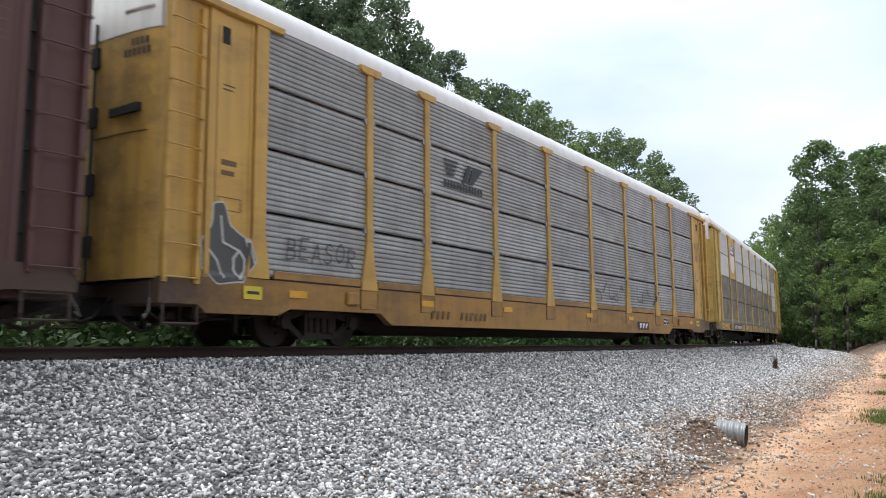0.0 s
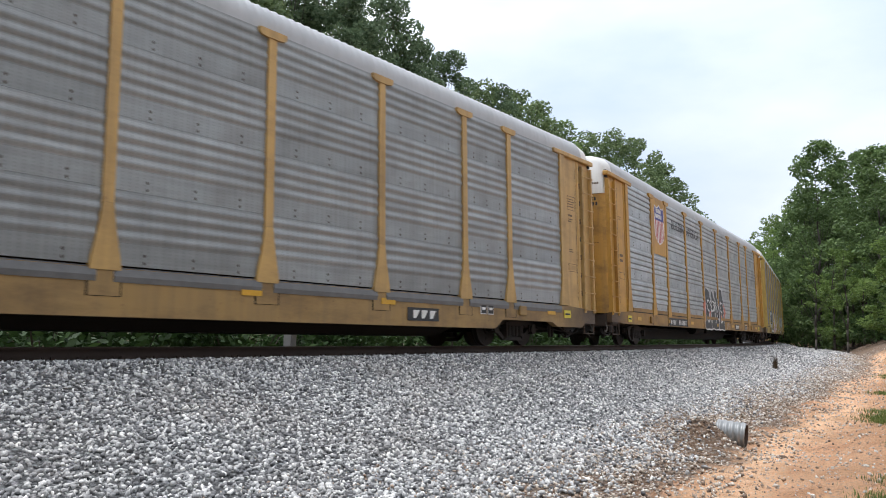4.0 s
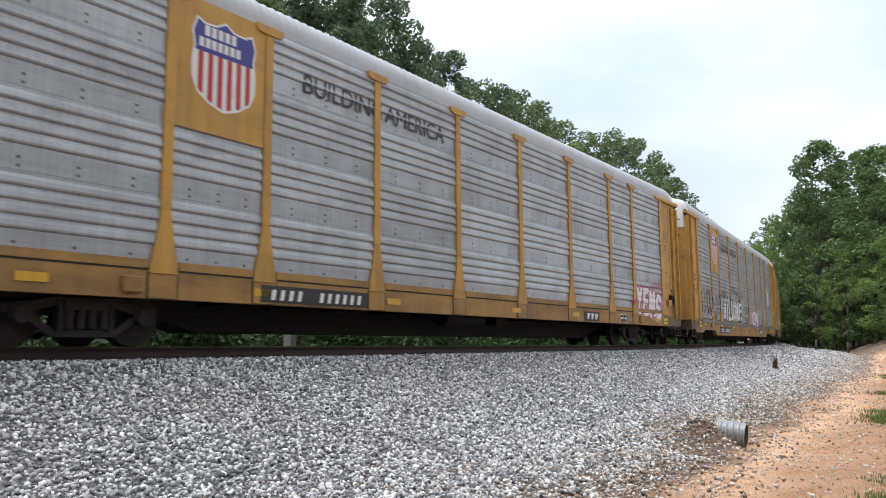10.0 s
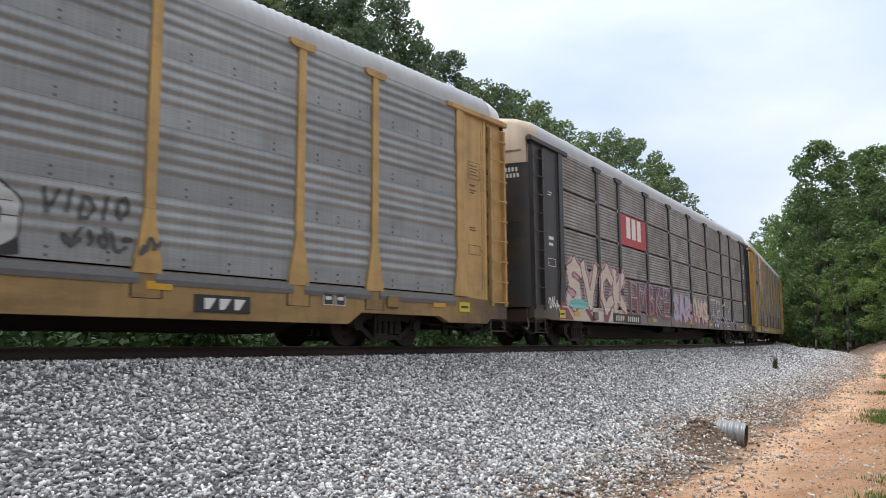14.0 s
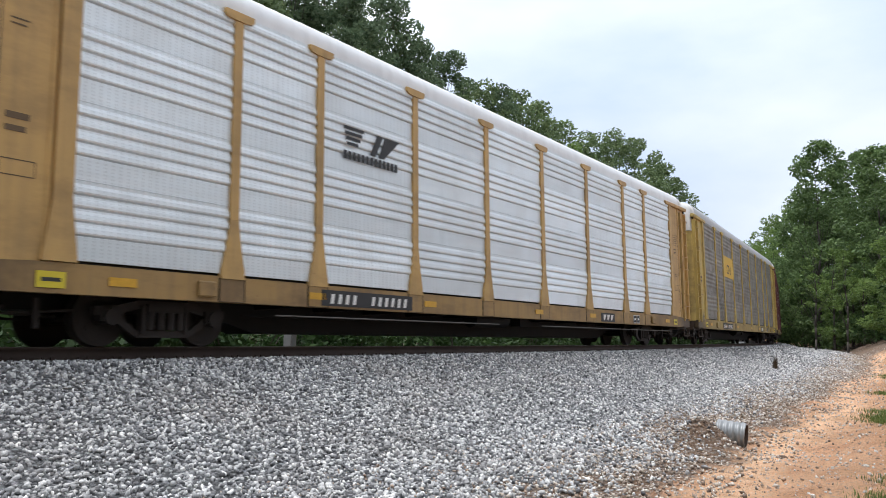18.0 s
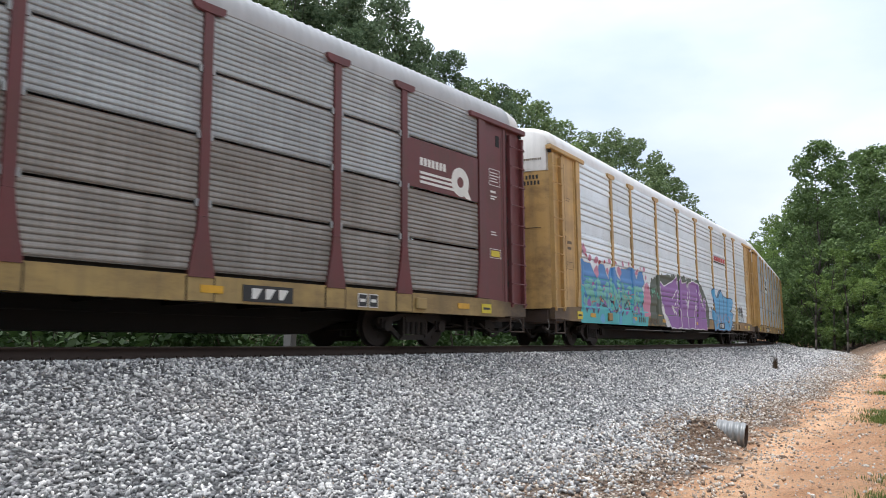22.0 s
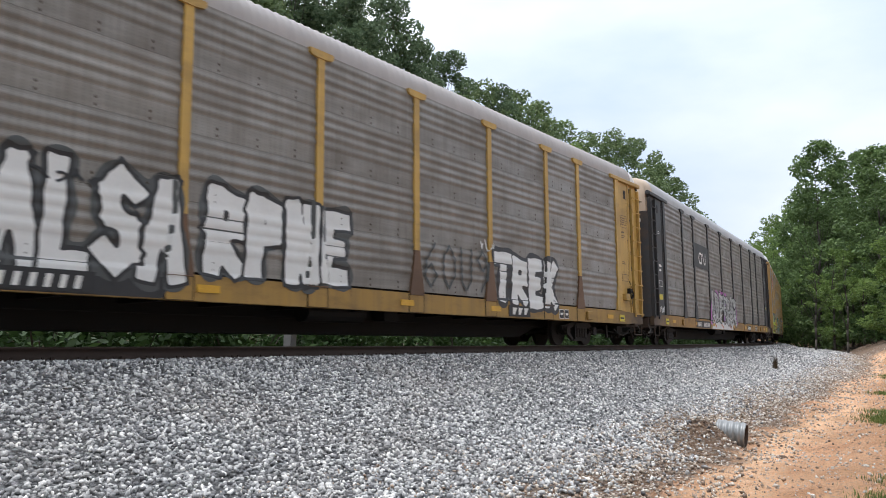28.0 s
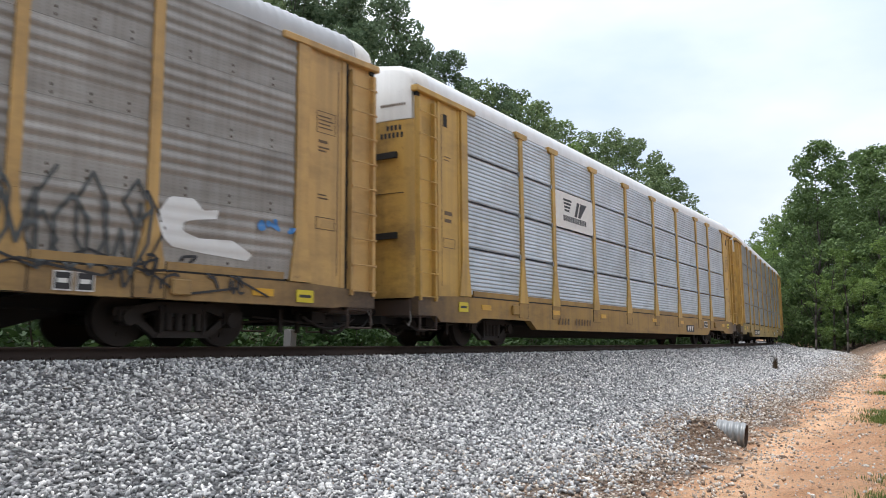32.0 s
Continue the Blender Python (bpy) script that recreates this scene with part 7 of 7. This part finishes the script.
        g_throw("SMNKE", (-11.75, -6.25, 1.10, 2.0), "aqua", "blue", 0.24, rim=0.055, seed=101), g_throw("WAVAW", (-11.75, -6.2, 0.98, 1.5), "navy", "turquoise", 0.13, rim=0.03, seed=102), g_lined("XKWNX", (-11.6, -6.4, 1.3, 1.9), "mint", 0.035), dots("purple", (-11.2, 1.2, .13), (-10.5, 1.15, .12), (-9.9, 1.3, .1), (-9.2, 1.12, .14), (-8.5, 1.2, .11), (-7.9, 1.1, .13), (-7.2, 1.2, .1), (-6.7, 1.15, .12)), dots("magenta", (-10.9, 1.8, .09), (-10.0, 1.75, .1), (-8.7, 1.8, .08), (-7.7, 1.7, .09)), g_scrawl(-11.3, -6.4, 1.15, 1.7, "coral", 110, 0.014, 8), dots("sky", (-10.2, 0.8, .14), (-8.6, 0.78, .16), (-7.3, 0.8, .12)),
        g_mist([(-5.5, 0.66), (3.2, 0.66), (3.4, 1.2), (3.1, 1.8), (2.6, 2.3), (1.6, 2.75), (0.4, 2.72), (-1.0, 2.76), (-2.5, 2.72), (-4.2, 2.6), (-5.0, 2.45), (-5.4, 1.9)], "olive", 0.0025), g_bubble([(-4.15, 2.33), (-3.6, 2.15), (-3.0, 2.28), (-2.4, 2.42), (-1.83, 2.66), (-1.77, 2.15), (-1.70, 2.45), (-1.39, 2.62), (-1.04, 2.4), (-0.41, 2.54), (-0.3, 2.1), (-0.06, 2.5), (0.42, 2.58), (1.25, 2.6), (1.94, 2.18), (2.0, 1.75), (2.4, 1.97), (2.6, 1.85), (2.75, 0.64), (-2.8, 0.64), (-3.3, 1.0), (-3.9, 1.32)], "violet", "white", 0.045, 0.010), g_lines([[(-1.77, 2.12), (-1.95, 1.62), (-1.55, 1.3), (-1.42, 0.68)], [(-0.35, 2.1), (-0.48, 1.6), (-0.38, 0.68)], [(1.0, 1.9), (0.78, 1.4), (0.62, 0.68)], [(-2.6, 1.75), (-2.0, 2.1)], [(1.15, 2.3), (1.9, 1.85)], [(0.0, 2.45), (-0.02, 1.8)], [(2.0, 1.7), (2.6, 1.45)]], "white", 0.035),
        g_blob([(-4.1, 1.5), (-3.7, 1.45), (-3.5, 1.05), (-2.95, 0.66), (-3.45, 0.64), (-3.8, 1.0)], "white", 0.0165), g_blob([(-2.9, 1.55), (-2.5, 1.45), (-1.95, 1.75), (-2.35, 1.4), (-2.2, 1.1), (-2.55, 1.35)], "white", 0.0185), g_blob([(-0.75, 1.9), (-0.4, 1.65), (-0.1, 1.9), (-0.3, 1.45), (-0.38, 0.9), (-0.5, 1.5)], "white", 0.0185), g_blob([(0.75, 1.5), (0.95, 1.75), (1.1, 1.6), (0.95, 1.35)], "white", 0.0185), g_scrawl(-3.4, 2.6, 0.8, 2.1, "purple", 112, 0.06, 7), g_blob([(-2.4, 1.4), (-1.9, 1.5), (-1.6, 1.9), (-1.95, 1.35), (-2.0, 1.1)], "white", 0.0185),
        g_bubble([(3.95, 2.4), (4.4, 2.55), (4.88, 2.11), (5.67, 2.58), (6.13, 2.35), (7.02, 2.19), (8.37, 2.23), (8.08, 1.78), (7.4, 1.6), (8.35, 1.43), (7.51, 0.66), (4.22, 0.66), (3.71, 1.65), (4.54, 1.37)], "sky", "navy", 0.05, 0.004), g_lines([[(4.6, 1.35), (4.45, 0.75)], [(5.3, 2.2), (5.2, 1.5), (5.6, 0.8)], [(6.1, 2.3), (6.2, 1.9), (6.0, 1.0)], [(6.8, 2.1), (6.75, 1.2), (7.2, 0.8)], [(5.7, 2.5), (5.0, 2.15)]], "navy", 0.03), g_scrawl(4.5, 7.6, 0.8, 1.5, "rose", 113, 0.02, 5), g_scrawl(-5.3, -4.5, 1.6, 2.2, "mint", 104, 0.03, 4), g_scrawl(9.65, 10.6, 1.3, 2.0, "black", 105, 0.026, 9), g_scrawl(9.2, 11.0, 1.0, 1.9, "teal", 106, 0.02, 3),
        lambda r, s: [sign("small_panel", (4.7 + 0.46 * i, 5.06 + 0.46 * i, 3.90, 4.10), -1.564, RED, r, "faded red lettering bar") for i in range(5)], lambda r, s: sign("small_panel", (4.6, 6.9, 3.80, 3.86), -1.564, PLATE, r, "dark strip")], conduit=True, plates=False, marks_at=-7.0),
    car("tan", "tan", "white", "rows", "blue", "tan autorack car with blue-grey corrugated panels and white roof", [row_plate(2, SHEET["silver"], "white logo panel"), dark_mark], slot=(3.5,)),
    car("amber", "tan", "grey", "waved", "brown", "yellow autorack car with brown-grey panels and white graffiti", [
        shield_panel(), g_blob([(-12.15, 0.72), (-11.5, 0.72), (-11.3, 1.5), (-11.6, 2.2), (-11.95, 2.1), (-12.1, 1.5)], "rose", 0.002), g_throw("HMONE", (-11.55, -7.45, 0.72, 2.12), "black", "white", 0.23, rim=0.055, halo="maroon", seed=111, reach=0.03), g_lined("SWAFTE", (-6.9, -3.6, 1.3, 2.1), "grey", 0.03), g_throw("JMMS", (-4.4, 1.05, 0.75, 1.75), "white", "black", 0.2, (0.8, 2.25), 0.07, seed=112), g_throw("OU", (4.7, 8.0, 0.85, 2.35), "white", "grey", 0.22, seed=113, square=False)], ledge=True, marks_at=-6.83, owner_plate=False),
    car("amber", "amber", "pink", "waved", "brown", "amber autorack car with brown-grey panels and bold white graffiti", [
        lambda r, s: bay_plate(r, 1, 2, 4, LOGO_YELLOW, "yellow logo panel"), lambda r, s: logo_box(1, (-8.75, -7.5, 4.25, 4.6), NAVY)(r, s), g_throw("P", (-8.25, -7.1, 1.02, 2.6), "white", "black", 0.27, rim=0.06, seed=9), g_throw("ALSA", (-7.15, -4.25, 0.98, 2.45), "white", "black", 0.25, rim=0.06, halo="dark", seed=121, reach=0.12), g_throw("RPNE", (-3.92, -0.6, 1.1, 2.5), "white", "black", 0.25, rim=0.06, halo="dark", seed=122, reach=0.1), g_blob([(-8.35, 0.69), (-4.6, 0.69), (-4.4, 1.0), (-8.2, 1.0)], "black", 0.002),
        g_lined("6OU9", (1.6, 4.3, 1.25, 2.2), "dark", 0.028), g_throw("TREK", (4.45, 7.72, 1.0, 2.25), "white", "black", 0.26, rim=0.05, halo="black", seed=124, reach=0.12), g_scrawl(3.9, 4.5, 2.2, 2.5, "white", 127, 0.02, 4), g_scrawl(-6.6, -5.6, 2.1, 2.4, "black", 125, 0.02, 4), g_blob([(-12.9, 2.42), (-12.6, 2.62), (-12.3, 2.6), (-12.2, 2.4)], "dark", 0.004), lambda r, s: sign("yellow_sticker", (-12.85, -12.3, 1.9, 2.35), -1.5225, LABEL_Y, r, "yellow notice sticker")], slot=(3.6,), brake=True, marks_at=-8.3, foot="rust"),
    car("black", "orange", "grey", "waved", "warm", "black-framed autorack car with brown-silver panels and white logo", [
        row_plate(2, BODY["black"], "black logo panel"), lambda r, s: loop_logo(r, -6.35, 3.45, 1.4, 0.55, WHITE, -1.5705), g_blob([(-4.2, 0.69), (0.9, 0.69), (0.8, 1.02), (-4.1, 1.02)], "white", 0.003), g_blob([(-4.5, 0.9), (-4.0, 0.85), (-3.95, 1.5), (-3.75, 2.1), (-4.2, 1.9), (-4.5, 1.5)], "magenta", 0.002), g_blob([(-3.2, 2.2), (-2.9, 2.55), (-2.4, 2.4), (-1.9, 2.55), (-1.2, 2.4), (-0.6, 2.5), (0.2, 2.15), (0.3, 1.9), (-3.2, 1.9)], "magenta", 0.002), g_blob([(1.8, 0.9), (2.2, 1.0), (2.1, 1.7), (1.8, 2.4), (1.5, 2.2)], "magenta", 0.002),
        g_throw("ADP", (-4.15, -1.5, 1.02, 2.38), "chrome", "black", 0.27, rim=0.06, seed=131, halo="black", reach=0.05), g_throw("BRAM", (-1.45, 1.9, 0.98, 2.35), "chrome", "black", 0.27, (0.9, 2.25), 0.055, seed=135, halo="black", reach=0.05), dots("purple", (-3.3, 1.3, .1), (-1.9, 2.0, .09), (-1.45, 1.2, .14), (-0.9, 1.9, .08), (0.7, 1.6, .08), (1.6, 1.3, .09)), g_lines([[(-3.9, 1.25), (-3.2, 1.35), (-2.6, 1.15), (-1.7, 1.4)], [(-1.2, 1.2), (-0.4, 1.35), (0.5, 1.15), (1.6, 1.4)]], "white", 0.03), g_lined("ADP", (-4.0, -1.65, 1.1, 2.2), "black", 0.03), g_lined("BRAM", (-1.35, 1.8, 1.05, 2.15), "black", 0.028), dots("coral", (-3.6, 0.92, .1), (-3.3, 0.82, .08), (-2.0, 0.9, .1), (-1.7, 0.8, .07), (0.0, 0.88, .1), (0.3, 0.8, .08)), g_scrawl(-8.8, -6.9, 1.3, 2.0, "grey", 132), g_word("SPOKE", -12.85, 1.18, 0.15, "white", 0.018), lambda r, s: sign("yellow_sticker", (-12.75, -12.32, 1.62, 1.82), -1.5225, LABEL_Y, r, "yellow notice sticker")], cap="cream", slot=(3.3,)),
    car("tan", "tan", "grey", "waved", "dun", "tan autorack car with grey-brown panels, striped shield and lime graffiti", [
        shield_panel(), g_blob([(-11.6, 0.69), (-5.6, 0.69), (-5.7, 1.0), (-6.1, 1.25), (-6.9, 1.2), (-7.6, 1.4), (-8.6, 1.3), (-9.6, 1.45), (-10.6, 1.35), (-11.6, 1.5)], "lime", 0.003), g_throw("STNCKS", (-11.65, -6.3, 0.95, 2.12), "chrome", "black", 0.21, (0.8, 2.0), 0.06, "olive", "lime", seed=141, reach=0.05), g_scrawl(-11.3, -5.9, 0.75, 1.25, "black", 142, 0.04, 10), g_scrawl(-11.2, -6.4, 1.0, 2.1, "lime", 148, 0.05, 6),
        dots("lime", (-9.9, 2.2, .12), (-8.3, 2.35, .12), (-7.6, 2.2, .1), (-6.2, 1.75, .1), (-5.9, 1.55, .07), (-6.0, 1.95, .06)), g_throw("GOZE", (-3.2, 1.3, 0.78, 2.02), "leaf", "chrome", 0.23, rim=0.04, low="teal", square=False, seed=143), g_throw("W", (1.0, 2.1, 0.72, 1.3), "teal", "chrome", 0.2, rim=0.03, square=False), g_blob([(-3.0, 0.70), (-1.0, 0.70), (-1.2, 1.05), (-2.9, 1.05)], "grey", 0.003), g_blob([(-0.6, 0.70), (1.0, 0.70), (0.9, 1.0), (-0.5, 1.0)], "grey", 0.003), g_scrawl(-3.1, 2.0, 0.9, 1.8, "teal", 144, 0.03, 7),
        g_blob([(9.15, 1.9), (9.4, 2.2), (9.8, 2.22), (9.95, 2.05), (10.25, 2.1), (10.2, 1.95), (9.85, 1.9), (9.65, 1.85), (9.6, 1.7), (9.9, 1.62), (10.5, 1.65), (10.9, 1.45), (10.8, 1.35), (10.0, 1.4), (9.45, 1.45), (9.25, 1.6)], "white"),
        g_lined("O6O9", (6.6, 9.2, 1.05, 2.35), "dark", 0.024), g_lined("MOW", (6.9, 9.0, 1.0, 2.0), "dark", 0.03), g_lines([[(6.2, 2.2), (6.5, 1.9), (6.9, 1.2), (7.5, 1.0), (8.2, 1.3), (9.0, 1.05), (10.2, 1.2), (11.2, 0.8)], [(6.4, 0.8), (7.3, 1.1), (8.4, 0.95), (9.2, 1.25), (9.1, 0.75)], [(9.0, 2.2), (9.3, 1.7), (9.0, 1.1), (9.6, 0.75), (10.6, 0.9)]], "black", 0.018), g_scrawl(8.2, 11.0, 0.7, 1.4, "black", 147, 0.02, 8), g_scrawl(10.9, 11.7, 1.85, 2.1, "blue", 146, 0.03, 3)], ledge=True),
    car("amber", "amber", "white", "rows", "blue", "yellow autorack car with silver-blue panels and white roof", [row_plate(2, WHITE, "white logo panel"), dark_mark], frame_kind="drop", slot=(2.2, 3.9), plates=False, ledge=True),
    car("amber", "pale", "white", "rows", "grey", "yellow autorack car with grey corrugated panels", [], frame_kind="drop"),
    car("tan", "tan", "grey", "waved", "grey", "tan autorack car with grey ribbed panels", []),
]
# small slack in the couplings, metres
SLACK = [0, -.13, -.08, -.01, -.01, .13, -.13, .02, .25, .03, .10, 0, -.08, 0, -.26, .03, .06, .06, .04, -.05, -.01, .03, 0, 0]
TRAIN = []
for number, spec in enumerate(CARS):
    spec["seed"] = number
    proxy = spec["body"]
    _marks = spec["marks"]
    spec["marks"] = []
    ob = make_car(spec)
    ob["tone"] = proxy
    for f in _marks:
        f(ob, spec["style"])
    del ob["tone"]
    TRAIN.append(ob)

# ---- motion of the train ----
# slight surging of the whole train: seconds ahead of steady running
SURGE = [(0, .0232), (1, .0126), (2, .0001), (3, .0001), (6, -.0062), (7, -.0079), (8, -.012), (9, -.0071), (10, -.0051), (11, .01), (12, -.0128), (13, -.0164), (14, -.0066), (17, .0044), (18, -.0006), (19, .0094), (20, .006), (21, -.0026), (22, -.0014), (23, -.0023), (24, .0066), (25, .01), (28, .0017), (29, -.0029), (30, .0012), (31, -.0051), (32, .0039)]


def travelled(t):
    t = t + float(np.interp(t, [a for a, b in SURGE], [b for a, b in SURGE]))
    return SPEED * t + ACCEL * t * t / 2


def car_pose(number, t):
    s = START + PITCH_LEN * number + SLACK[number] - travelled(t)
    x1, y1, h1 = track_at(s - 10.05)
    x2, y2, h2 = track_at(s + 10.05)
    return pose((x1 + x2) / 2, (y1 + y2) / 2, 0, -CANT, 0, math.degrees(math.atan2(y2 - y1, x2 - x1)))


def motions():
    times = [i * 0.5 for i in range(65)]
    for number, ob in enumerate(TRAIN):
        walk(ob, [(t, car_pose(number, t)) for t in times])
    # wheels roll without slipping, keyed for the stretch before the bend
    for i, w in enumerate(WHEELS):
        x, z = w.location.x, w.location.z
        near = [k for k in range(961) if -32 < START + PITCH_LEN * (i // 4) - travelled(k / 30.0) < 90] or [0]
        spins = {k: pose(x, 0, z, 0, -math.degrees(travelled(k / 30.0) / 0.42) % 360.0, 0) for k in near}
        spins.setdefault(0, spins[near[0]])
        spins.setdefault(960, spins[near[-1]])
        walk(w, [(k / 30.0, spins[k]) for k in sorted(spins)])


motions()
